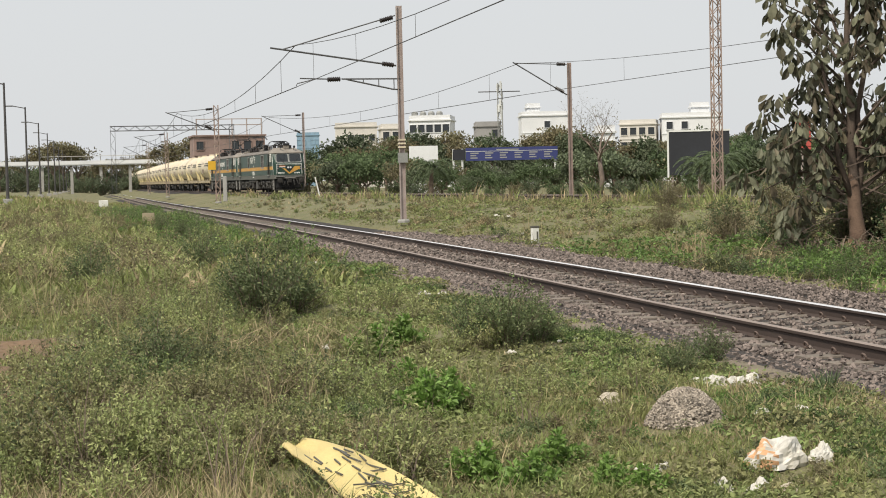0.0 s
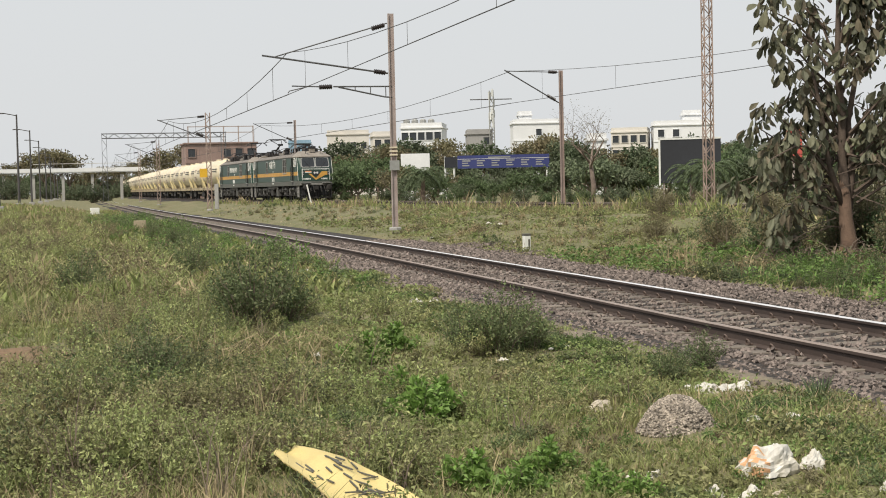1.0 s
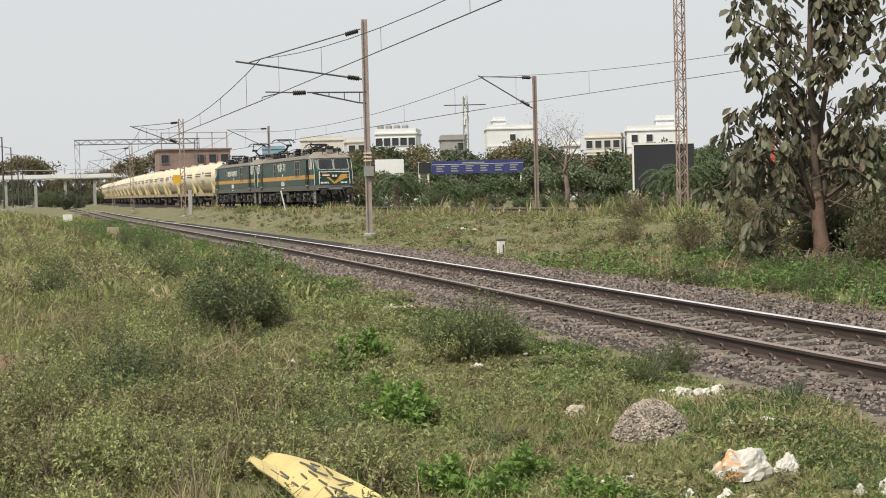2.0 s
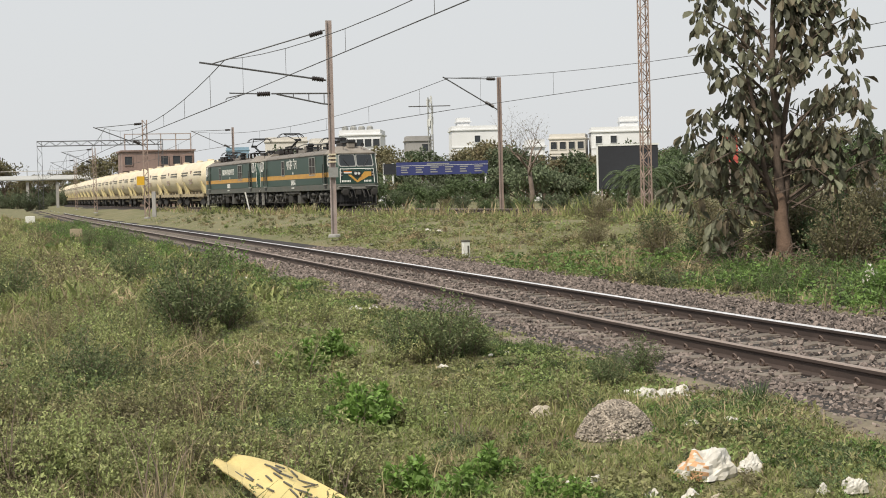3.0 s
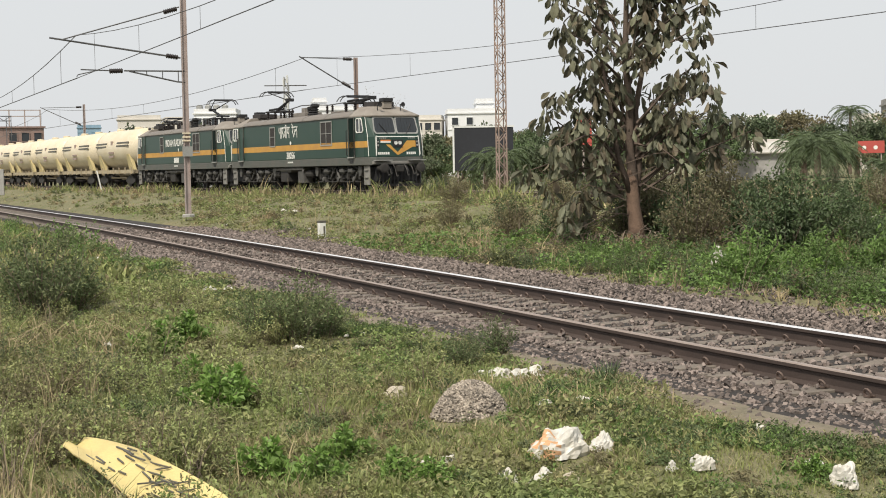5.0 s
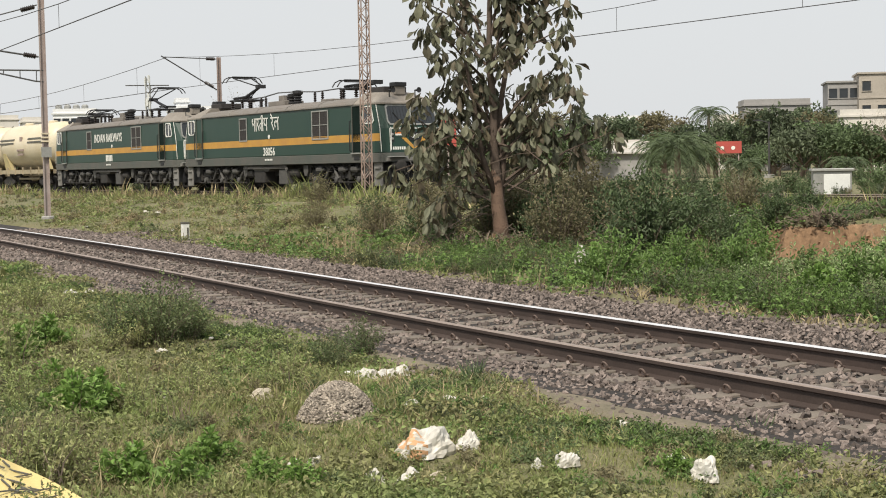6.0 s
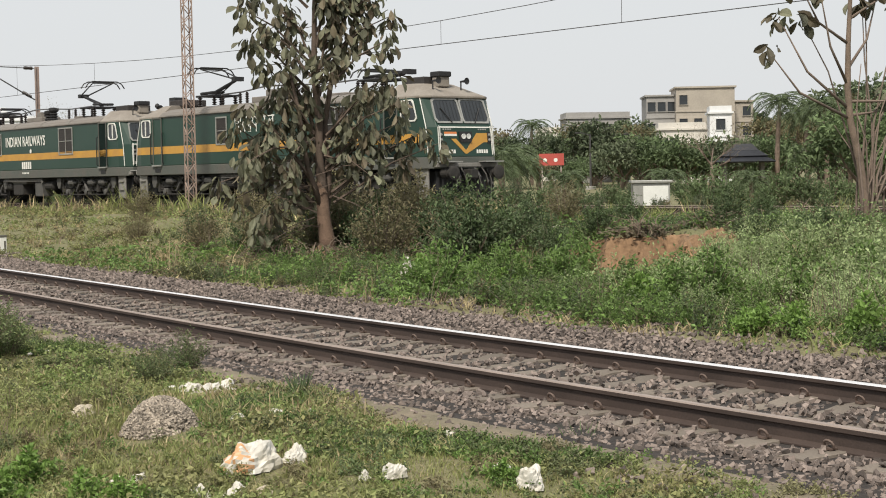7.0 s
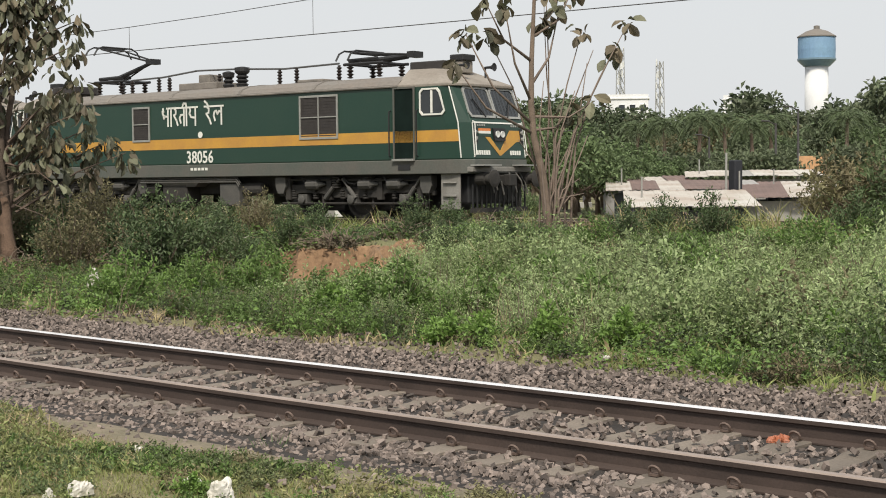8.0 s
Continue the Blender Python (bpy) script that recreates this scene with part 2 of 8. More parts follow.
# ---- mesh building ----
class Build:
    """Collects simple shapes for one mesh."""

    def __init__(self):
        self.v, self.f, self.k = [], [], []

    def add(self, verts, faces, k=0):
        o = len(self.v)
        self.v.extend(tuple(p) for p in verts)
        self.f.extend(tuple(i + o for i in q) for q in faces)
        self.k.extend([k] * len(faces))
        return self

    def box(self, x0, x1, y0, y1, z0, z1, k=0, m=None):
        p = [Vector((x, y, z)) for z in (z0, z1) for y in (y0, y1) for x in (x0, x1)]
        if m is not None:
            p = [m @ q for q in p]
        return self.add(p, [(0, 2, 3, 1), (4, 5, 7, 6), (0, 1, 5, 4), (2, 6, 7, 3), (0, 4, 6, 2), (1, 3, 7, 5)], k)

    def tube(self, pts, r, n=6, k=0, caps=True):
        pts = [Vector(p) for p in pts]
        rs = r if isinstance(r, (list, tuple)) else [r] * len(pts)
        rings = []
        for i, p in enumerate(pts):
            d = (pts[min(i + 1, len(pts) - 1)] - pts[max(i - 1, 0)]).normalized()
            u = d.orthogonal().normalized() if i == 0 else (u - d * u.dot(d)).normalized()
            w = d.cross(u)
            rings.append([p + (u * math.cos(2 * math.pi * j / n) + w * math.sin(2 * math.pi * j / n)) * rs[i] for j in range(n)])
        verts = [q for ring in rings for q in ring]
        faces = [(i * n + j, i * n + (j + 1) % n, (i + 1) * n + (j + 1) % n, (i + 1) * n + j) for i in range(len(pts) - 1) for j in range(n)]
        if caps:
            faces += [tuple(reversed(range(n))), tuple(range((len(pts) - 1) * n, len(pts) * n))]
        return self.add(verts, faces, k)

    def loft(self, sections, k=0, closed=True, caps=True):
        n = len(sections[0])
        verts = [q for s in sections for q in s]
        m = n if closed else n - 1
        faces = [(i * n + j, i * n + (j + 1) % n, (i + 1) * n + (j + 1) % n, (i + 1) * n + j) for i in range(len(sections) - 1) for j in range(m)]
        if caps and closed:
            faces += [tuple(reversed(range(n))), tuple(range((len(sections) - 1) * n, len(sections) * n))]
        return self.add(verts, faces, k)

    def lathe(self, profile, n=12, k=0, m=None):
        """profile: radius and height, turned about z."""
        secs = [[Vector((r * math.cos(2 * math.pi * j / n), r * math.sin(2 * math.pi * j / n), z)) for j in range(n)] for r, z in profile]
        if m is not None:
            secs = [[m @ q for q in s] for s in secs]
        return self.loft(secs, k)

    def done(self, name, mats, parent=None, label="", bevel=0.0, smooth=False, at=None):
        me = bpy.data.meshes.new(name)
        me.from_pydata(self.v, [], self.f)
        for x in mats if isinstance(mats, (list, tuple)) else [mats]:
            me.materials.append(M[x])
        me.polygons.foreach_set("material_index", self.k)
        if smooth:
            me.polygons.foreach_set("use_smooth", [True] * len(self.f))
        me.update()
        ob = new(name, me)
        if bevel:
            b = ob.modifiers.new("edge", "BEVEL")
            b.width, b.segments, b.limit_method, b.angle_limit = bevel, 2, "ANGLE", radians(35)
        if parent is not None:
            ob.parent = parent
        if at is not None:
            ob.matrix_basis = at
        if label:
            ob["label"] = label
        return ob


def bulk(name, verts, faces, mats, index=None, parent=None):
    """A mesh from arrays: verts (n, 3), faces (m, 3 or 4)."""
    me = bpy.data.meshes.new(name)
    verts, faces = np.asarray(verts, np.float32), np.asarray(faces, np.int32)
    m, c = faces.shape
    me.vertices.add(len(verts))
    me.vertices.foreach_set("co", verts.ravel())
    me.loops.add(m * c)
    me.loops.foreach_set("vertex_index", faces.ravel())
    me.polygons.add(m)
    me.polygons.foreach_set("loop_start", np.arange(0, m * c, c, dtype=np.int32))
    for x in mats if isinstance(mats, (list, tuple)) else [mats]:
        me.materials.append(M[x])
    if index is not None:
        me.polygons.foreach_set("material_index", np.asarray(index, np.int32))
    me.polygons.foreach_set("use_smooth", np.zeros(m, bool))
    me.update(calc_edges=True)
    ob = new(name, me)
    if parent is not None:
        ob.parent = parent
    return ob


def thing(name, m, label, category, group="", kind=""):
    ob = new(name)
    ob.empty_display_size = 0.3
    ob.matrix_basis = m
    return tagged(ob, label, category, group, kind)


def polar(bearing, d, z=0.0):
    """A place by its bearing (degrees left of straight ahead) and distance from the spot where the camera stands."""
    return Vector((-math.sin(radians(bearing)) * d, math.cos(radians(bearing)) * d, z))


# ---- the two railway lines in plan ----
YS = np.arange(-80.0, 1200.0, 0.5)
SLOPE = np.interp(YS, [-80, 8, 15, 22, 40, 62, 100, 140, 200, 700], [-0.30, -0.285, -0.265, -0.235, -0.24, -0.258, -0.258, -0.245, -0.24, -0.236])
X1 = np.cumsum(SLOPE) * 0.5
X1 += 3.85 - np.interp(20.0, YS, X1)
RAIL2 = 0.70
SS = np.arange(-110.0, 1100.0, 0.5)
HEAD = 0.370936 - 6.05e-4 * np.minimum(SS, 230.0)
px2 = np.cumsum(-np.sin(HEAD)) * 0.5
py2 = np.cumsum(np.cos(HEAD)) * 0.5
px2 += 21.2576 - np.interp(0.0, SS, px2) + 1.5 * np.cos(HEAD)
py2 += 34.4853 - np.interp(0.0, SS, py2) + 1.5 * np.sin(HEAD)


def line1(y):
    return np.interp(y, YS, X1)


def slope1(y):
    return np.interp(y, YS, SLOPE)


def line2(y):
    return np.interp(y, py2, px2)


def on2(s):
    """Place and heading on the second line, s metres back from where the leading cab is at the end."""
    return float(np.interp(s, SS, px2)), float(np.interp(s, SS, py2)), float(np.interp(s, SS, HEAD))


def smooth(a, b, x):
    t = np.clip((x - a) / (b - a), 0, 1)
    return t * t * (3 - 2 * t)


def offsets(x, y):
    u1 = (x - line1(y)) / np.sqrt(1 + slope1(y) ** 2)
    w2 = (line2(y) - x) * np.cos(np.interp(y, py2, HEAD))
    return u1, w2


def wobble(x, y):
    return 0.05 * np.sin(x * 0.9 + 1.3 * np.sin(y * 0.37)) + 0.04 * np.sin(y * 1.1 + x * 0.5) + 0.025 * np.sin(x * 2.7 - y * 2.1) + 0.02 * np.sin(4.1 * y + 1.7 * x)


def scarp(x, y):
    """Distance down from the broken edge of the bank, and how far that edge is worn at this point."""
    l, d = (x - 13.2) * 0.538 - (y - 29.6) * 0.843, -(x - 13.2) * 0.843 - (y - 29.6) * 0.538
    worn = smooth(0.0, 0.9, l) * (1 - smooth(3.4, 4.3, l))
    return d + 0.22 * np.sin(l * 3.1) + 0.12 * np.sin(l * 7.7 + 1), worn


def ground_z(x, y):
    x, y = np.asarray(x, float), np.asarray(y, float)
    u1, w2 = offsets(x, y)
    r = u1 / np.maximum(u1 + w2, 1.0)
    near_bank = smooth(0.36, 0.62, r)
    far_bank = smooth(0.05, 0.6, r)
    k = smooth(36, 56, y)
    bank = near_bank * (1 - k) + far_bank * k
    rough = wobble(x, y) * smooth(2.1, 4.0, np.abs(u1))
    z = -0.22 - 0.08 * smooth(2.4, 8.0, -u1) + rough
    z = z + np.where(u1 > 2.0, bank * 0.66, 0.0)
    # the field rises away from the line
    z = z + smooth(60, 130, y) * smooth(4, 14, -u1) * 0.95
    # broken edge of the bank
    d, worn = scarp(x, y)
    z = z + worn * (0.10 * smooth(-1.2, -0.1, d) * (1 - smooth(-0.1, 0.3, d)) - 0.42 * smooth(-0.1, 0.32, d) * (1 - smooth(1.6, 3.6, d)))
    # behind the second line
    z = np.where(w2 < -3.0, 0.42 + wobble(x, y) - smooth(6, 25, -w2) * 0.4, z)
    # sunk under the stone beds
    z = np.where((u1 > -1.9) & (u1 < 3.0), np.minimum(z, -0.36), z)
    z = np.where(np.abs(w2) < 2.2, 0.30, z)
    return z


def gz(x, y):
    return float(ground_z(x, y))


# ---- ground: one sheet to the horizon ----
def axis(parts):
    out = [parts[0][0]]
    for start, end, step in parts:
        out += list(np.arange(start + step, end + 1e-6, step))
    return np.array(out)


gx = axis([(-2600, -600, 250), (-600, -100, 25), (-100, -16, 2.8), (-16, 30, 0.4), (30, 100, 2.5), (100, 600, 25), (600, 2600, 250)])
gy = axis([(-600, -100, 50), (-100, 4, 4), (4, 62, 0.4), (62, 200, 2.0), (200, 700, 20), (700, 4500, 200)])
GX, GY = np.meshgrid(gx, gy)
GZ = ground_z(GX, GY)
down, worn = scarp(GX, GY)
GZ = GZ - 0.22 * (worn > 0.25) * smooth(-0.3, 0.3, down) * (1 - smooth(2.0, 2.7, down))
nx = len(gx)
gi = (np.arange(len(gy) - 1)[:, None] * nx + np.arange(nx - 1)[None]).ravel()
ground = bulk("ground", np.stack([GX, GY, GZ], -1).reshape(-1, 3), np.stack([gi, gi + 1, gi + nx + 1, gi + nx], -1), "soil")
ground.data.polygons.foreach_set("use_smooth", [True] * len(ground.data.polygons))
tagged(ground, "uneven rough ground of soil and dry grass", "ground", kind="structure")


# ---- tracks ----
def rail_profile():
    return [(-0.075, 0.0), (0.075, 0.0), (0.075, 0.012), (0.012, 0.035), (0.009, 0.12), (0.036, 0.132), (0.036, 0.162), (0.028, 0.172), (-0.028, 0.172), (-0.036, 0.162), (-0.036, 0.132), (-0.009, 0.12), (-0.012, 0.035), (-0.075, 0.012)]


def lay_rail(name, centre, offset, top, label, bright):
    """centre: places (x, y) and left normals along the line."""
    b = Build()
    secs = []
    for x, y, nx_, ny_ in centre:
        secs.append([Vector((x + nx_ * (offset + u), y + ny_ * (offset + u), top - 0.172 + v)) for u, v in rail_profile()])
    b.loft(secs, 0)
    n = len(secs[0])
    b.k = [1 if (i % n) in (6, 7, 8) and i < (len(secs) - 1) * n else 0 for i in range(len(b.f))]
    return tagged(b.done(name, ["rail", bright]), label, "rail", kind="structure")


def stations(ys, xs, heads):
    return [(float(x), float(y), -math.cos(h), -math.sin(h)) for x, y, h in zip(xs, ys, heads)]


y1 = np.concatenate([np.arange(-30, 70, 1.0), np.arange(70, 300, 4.0), np.arange(300, 1000, 20.0)])
st1 = stations(y1, line1(y1), np.arctan(-slope1(y1)))
s2 = np.concatenate([np.arange(-80, 120, 2.0), np.arange(120, 300, 5.0), np.arange(300, 1050, 20.0)])
st2 = [(x, y, -math.cos(h), -math.sin(h)) for x, y, h in (on2(s) for s in s2)]
G2 = 1.743 / 2
lay_rail("rail_near", st1, G2, 0.0, "rust-brown steel rail with a worn top on sleepers", "raildull")
lay_rail("rail_far", st1, -G2, 0.0, "rust-brown steel rail with a bright polished top", "railtop")
lay_rail("rail_second_near", st2, G2, RAIL2, "steel rail of the second line on the bank", "raildull")
lay_rail("rail_second_far", st2, -G2, RAIL2, "steel rail of the second line on the bank", "raildull")


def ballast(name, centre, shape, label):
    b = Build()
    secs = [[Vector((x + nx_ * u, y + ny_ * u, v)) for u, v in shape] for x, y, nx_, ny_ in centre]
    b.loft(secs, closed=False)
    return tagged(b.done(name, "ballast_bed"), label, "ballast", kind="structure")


ballast("ballast_bed_first", st1, [(2.25, -0.30), (1.95, -0.205), (1.5, -0.185), (0.9, -0.175), (0, -0.19), (-0.9, -0.175), (-1.6, -0.185), (-2.9, -0.205), (-3.3, -0.30)], "bed of grey-brown crushed stone under the first line, darkened for shade in its gaps")
ballast("ballast_bed_second", st2, [(2.9, 0.22), (1.8, RAIL2 - 0.18), (0, RAIL2 - 0.19), (-1.8, RAIL2 - 0.18), (-2.9, 0.22)], "bed of crushed stone under the second line, darkened for shade in its gaps")


# ---- overhead line ----
def h_mast(b, h, w=0.105, k=0):
    b.box(-w, w, -0.012, 0.012, 0, h, k)
    b.box(-w, -w + 0.02, -w * 0.75, w * 0.75, 0, h, k)
    b.box(w - 0.02, w, -w * 0.75, w * 0.75, 0, h, k)


def lattice_mast(b, h, w=0.16, step=0.42, k=0):
    for u in (-w, w):
        for v in (-w, w):
            b.box(u - 0.02, u + 0.02, v - 0.02, v + 0.02, 0, h, k)
    n = int(h / step)
    for i in range(n):
        z0, z1 = i * step, (i + 1) * step
        s = 1 if i % 2 else -1
        for v in (-w, w):
            b.tube([(-w * s, v, z0), (w * s, v, z1)], 0.022, 4, k)
            b.tube([(v, -w * s, z0), (v, w * s, z1)], 0.022, 4, k)


def insulator_rod(parent, p, q, r=0.055):
    p, q = Vector(p), Vector(q)
    b = Build()
    n = 7
    pts, rs = [], []
    for i in range(n * 2 + 1):
        pts.append(p + (q - p) * i / (n * 2))
        rs.append(r * (1.9 if i % 2 else 1.2))
    b.tube(pts, rs, 8)
    return b.done("insulator", "insulator", parent)


def cantilever(parent, reach, top, z_cat, z_con, detailed):
    """Bracket towards local -x: stay tube, bracket tube, steady arm."""
    b = Build()
    b.tube([(-0.15, 0, top), (-reach, 0, z_cat)], 0.025, 6)
    b.done("stay_tube", "galv", parent)
    insulator_rod(parent, (-0.25, 0, top - 0.25 * (top - z_cat) / reach), (-0.75, 0, top - 0.75 * (top - z_cat) / reach))
    b = Build()
    if detailed:
        b.tube([(-0.15, 0, z_cat - 0.62), (-reach - 0.45, 0, z_cat + 0.06)], 0.035, 6)
    else:
        b.tube([(-0.15, 0, z_con + 0.05), (-reach - 0.1, 0, z_cat + 0.05)], 0.035, 6)
    b.done("bracket_tube", "galv", parent)
    if detailed:
        insulator_rod(parent, (-0.25, 0, z_cat - 0.60), (-0.7, 0, z_cat - 0.54))
        b = Build()
        zt = z_con + 0.28
        b.tube([(0, 0, zt), (-2.3, 0, zt)], 0.03, 6)
        b.tube([(0, 0, zt - 0.42), (-0.3, 0, zt - 0.40), (-2.1, 0, zt - 0.02)], 0.03, 6)
        for u in (0.25, 0.85, 1.45):
            b.tube([(-u, 0, zt), (-u, 0, zt - 0.42 + 0.22 * max(0, u - 0.3))], 0.02, 5)
        b.done("register_frame", "galv", parent)
        insulator_rod(parent, (-2.35, 0, zt), (-2.85, 0, zt - 0.02))
        b = Build()
        b.tube([(-2.85, 0, zt), (-3.9, 0, zt + 0.03)], 0.025, 6)
        b.tube([(-3.3, 0, zt), (-4.0, 0, zt - 0.16), (-4.05, 0, zt - 0.24)], 0.02, 6)
        b.done("steady_arm", "galv", parent)
    else:
        insulator_rod(parent, (-0.35, 0, z_con + 0.2), (-0.85, 0, z_con + 0.46))


def mast(x, y, h, kind, head, label, reach, top, z_cat, z_con, detailed=False, base=None):
    z = gz(x, y) if base is None else base
    t = thing("overhead_line_mast", pose(x, y, z - 0.05, 0, 0, head), label, "mast", "masts of the overhead line")
    b = Build()
    if kind == "h":
        h_mast(b, h + 0.05)
        b.done("post", "mast", t)
    elif kind == "rust":
        h_mast(b, h + 0.05, 0.10)
        b.done("post", "mastrust", t)
    else:
        lattice_mast(b, h + 0.05)
        b.done("post", "lattice", t)
    f = Build()
    f.lathe([(0.24, 0), (0.24, 0.08), (0.20, 0.12)], 8, 0, pose(0, 0, -0.13))
    f.done("footing", "concrete", t)
    if reach:
        cantilever(t, reach, top - z, z_cat - z, z_con - z, detailed)
    return t


MAST_A = (-1.55, 59.0)
a = mast(*MAST_A, 8.15, "h", 15, "tall weathered steel mast with small plate and long bracket", 4.55, 8.05, 6.75, 5.35, True, 0.22)
pb = Build()
pb.box(-0.19, 0.19, -0.14, -0.10, 2.18, 2.56)
pb.done("plate", "frame", a, "small blue-grey enamel plate")
for i in range(3):
    r = Build()
    r.box(-0.135, 0.135, -0.105, 0.105, 2.75 + i * 0.14, 2.81 + i * 0.14)
    r.done("painted_band", "cream", a)
mast(7.2, 85.7, 7.6, "rust", 20, "rust-brown steel mast with slanting bracket over the second line", 3.3, 7.95, 8.0, 6.2, False, 0.40)
c = thing("lattice_mast", pose(10.65, 59.2, 0.2, 0, 0, 10), "tall pinkish steel lattice mast beside the second line", "mast")
for u in (-0.16, 0.16):
    for v in (-0.16, 0.16):
        Build().box(u - 0.02, u + 0.02, v - 0.02, v + 0.02, 0, 10.5).done("corner_angle", "lattice", c)
for i in range(29):
    z0, z1, q = i * 0.36, (i + 1) * 0.36, 1 if i % 2 else -1
    for v in (-0.16, 0.16):
        Build().tube([(-0.16 * q, v, z0), (0.16 * q, v, z1)], 0.022, 4).done("lacing_bar", "lattice", c)
        Build().tube([(v, -0.16 * q, z0), (v, 0.16 * q, z1)], 0.022, 4).done("lacing_bar", "lattice", c)
f = Build()
f.box(-0.35, 0.35, -0.35, 0.35, -0.2, 0.1)
f.done("footing", "concrete", c, bevel=0.03)
lm = mast(-16.75, 113.8, 7.1, "lattice", 15, "lattice steel mast with bracket and a small yellow plate", 3.6, 7.3, 7.0, 5.6, False, 0.4)
mast(-13.5, 149.4, 8.0, "h", 17, "grey steel mast behind the second line with bracket", 4.0, 8.2, 8.1, 6.3, False, 0.4)
mast(-30.5, 169.2, 7.0, "lattice", 14, "distant lattice steel mast with bracket", 3.4, 7.3, 7.0, 5.6, False, 0.4)
mast(-43.5, 226.0, 7.4, "lattice", 14, "distant lattice steel mast with bracket", 3.4, 7.6, 7.3, 5.6, False, 0.4)
b = Build()
b.box(-0.72, -0.16, -0.24, -0.20, 2.35, 3.0)
b.done("plate", "yellowplate", lm, "plain yellow enamel plate")
sp = thing("stub_post", pose(-16.0, 112.2, 0.35), "short plain concrete post beside a lattice mast", "post")
b = Build()
b.box(-0.14, 0.14, -0.14, 0.14, 0, 1.85)
b.done("post", "concrete", sp, bevel=0.02)

# portal over both lines
pt = thing("line_portal", pose(-43.1, 200.4, 0.6, 0, 0, 13), "grey lattice steel portal spanning both lines", "portal")
for u in (0.0, 15.5):
    b = Build()
    lattice_mast(b, 8.9, 0.3, 0.9)
    ob = b.done("upright", "galv", pt)
    ob.matrix_basis = pose(u, 0, 0)
b = Build()
for v, w in ((-0.3, 8.2), (0.3, 8.2), (-0.3, 8.8), (0.3, 8.8)):
    b.box(-0.3, 15.8, v - 0.05, v + 0.05, w - 0.05, w + 0.05)
for i in range(20):
    u = -0.3 + i * 0.8
    for v in (-0.3, 0.3):
        b.tube([(u, v, 8.2 if i % 2 else 8.8), (u + 0.8, v, 8.8 if i % 2 else 8.2)], 0.04, 4)
b.done("truss_beam", "galv", pt)


def sagging(p, q, sag, n=14):
    p, q = Vector(p), Vector(q)
    return [p + (q - p) * i / n - Vector((0, 0, sag * 4 * (i / n) * (1 - i / n))) for i in range(n + 1)]


def span(p_con, p_cat, q_con, q_cat, sag, label, hangers=7, r=0.012):
    """A catenary wire, its contact wire and droppers between two supports."""
    con = [Vector(p_con) + (Vector(q_con) - Vector(p_con)) * i / 14 for i in range(15)]
    cat = sagging(p_cat, q_cat, sag)
    t = thing("overhead_wires", pose(0, 0, 0), label, "overhead wire", "spans of overhead wire")
    Build().tube(con, r, 5).done("contact_wire", "wire", t)
    Build().tube(cat, r * 0.85, 5).done("catenary_wire", "wire", t)
    for i in range(1, 14, max(1, 14 // hangers)):
        Build().tube([con[i], cat[i]], r * 0.6, 4).done("dropper", "wire", t)
    return t


def over1(y, z, off=0.0):
    return (float(line1(y)) + off, y, z)


def over2(s, z):
    x, y, _ = on2(s)
    return (x, y, z)


def s_of_y(y):
    return float(np.interp(y, py2, SS))


for ya, yb in ((4.0, 58.5), (58.5, 113.0), (113.0, 168.5), (168.5, 225.0), (225.0, 290.0)):
    span(over1(ya, 5.33), over1(ya, 6.92), over1(yb, 5.33), over1(yb, 6.92), 1.1, "dark contact and catenary wires above the first line", r=0.014 if yb < 100 else 0.02)
for ya, yb in ((29.5, 84.5), (84.5, 148.0), (148.0, 205.0), (205.0, 280.0)):
    span(over2(s_of_y(ya), RAIL2 + 5.47), over2(s_of_y(ya), RAIL2 + 7.23), over2(s_of_y(yb), RAIL2 + 5.47), over2(s_of_y(yb), RAIL2 + 7.23), 1.05, "dark contact and catenary wires above the second line", r=0.014 if yb < 100 else 0.02)
span(over2(s_of_y(29.5), RAIL2 + 5.47), over2(s_of_y(29.5), RAIL2 + 7.23), over2(s_of_y(29.5) - 55.0, RAIL2 + 5.47), over2(s_of_y(29.5) - 55.0, RAIL2 + 7.23), 1.05, "dark contact and catenary wires above the second line", r=0.014)


def street_lamp(p, h, head):
    t = thing("street_lamp", pose(p.x, p.y, p.z, 0, 0, head), "tall dark tubular street lamp with one arm", "street lamp", "street lamps along the field")
    b = Build()
    b.tube([(0, 0, 0), (0, 0, h * 0.5), (0, 0, h)], [0.13, 0.10, 0.075], 8)
    b.done("pole", "wire", t)
    b = Build()
    b.tube([(0, 0, h - 0.12), (-1.2, 0, h + 0.12)], 0.045, 6)
    b.done("arm", "wire", t)
    b = Build()
    b.box(-2.0, -1.15, -0.13, 0.13, h + 0.06, h + 0.17)
    b.done("lamp_head", "wire", t, bevel=0.03)
    b = Build()
    b.box(-0.35, 0.35, -0.35, 0.35, -0.3, 0.35)
    b.done("plinth", "concrete", t, bevel=0.03)


for i in range(9):
    d = 36.8 * i
    x, y = -32.9 - 0.223 * d, 115.4 + 0.975 * d
    street_lamp(Vector((x, y, gz(x, y))), 9.1, 13)


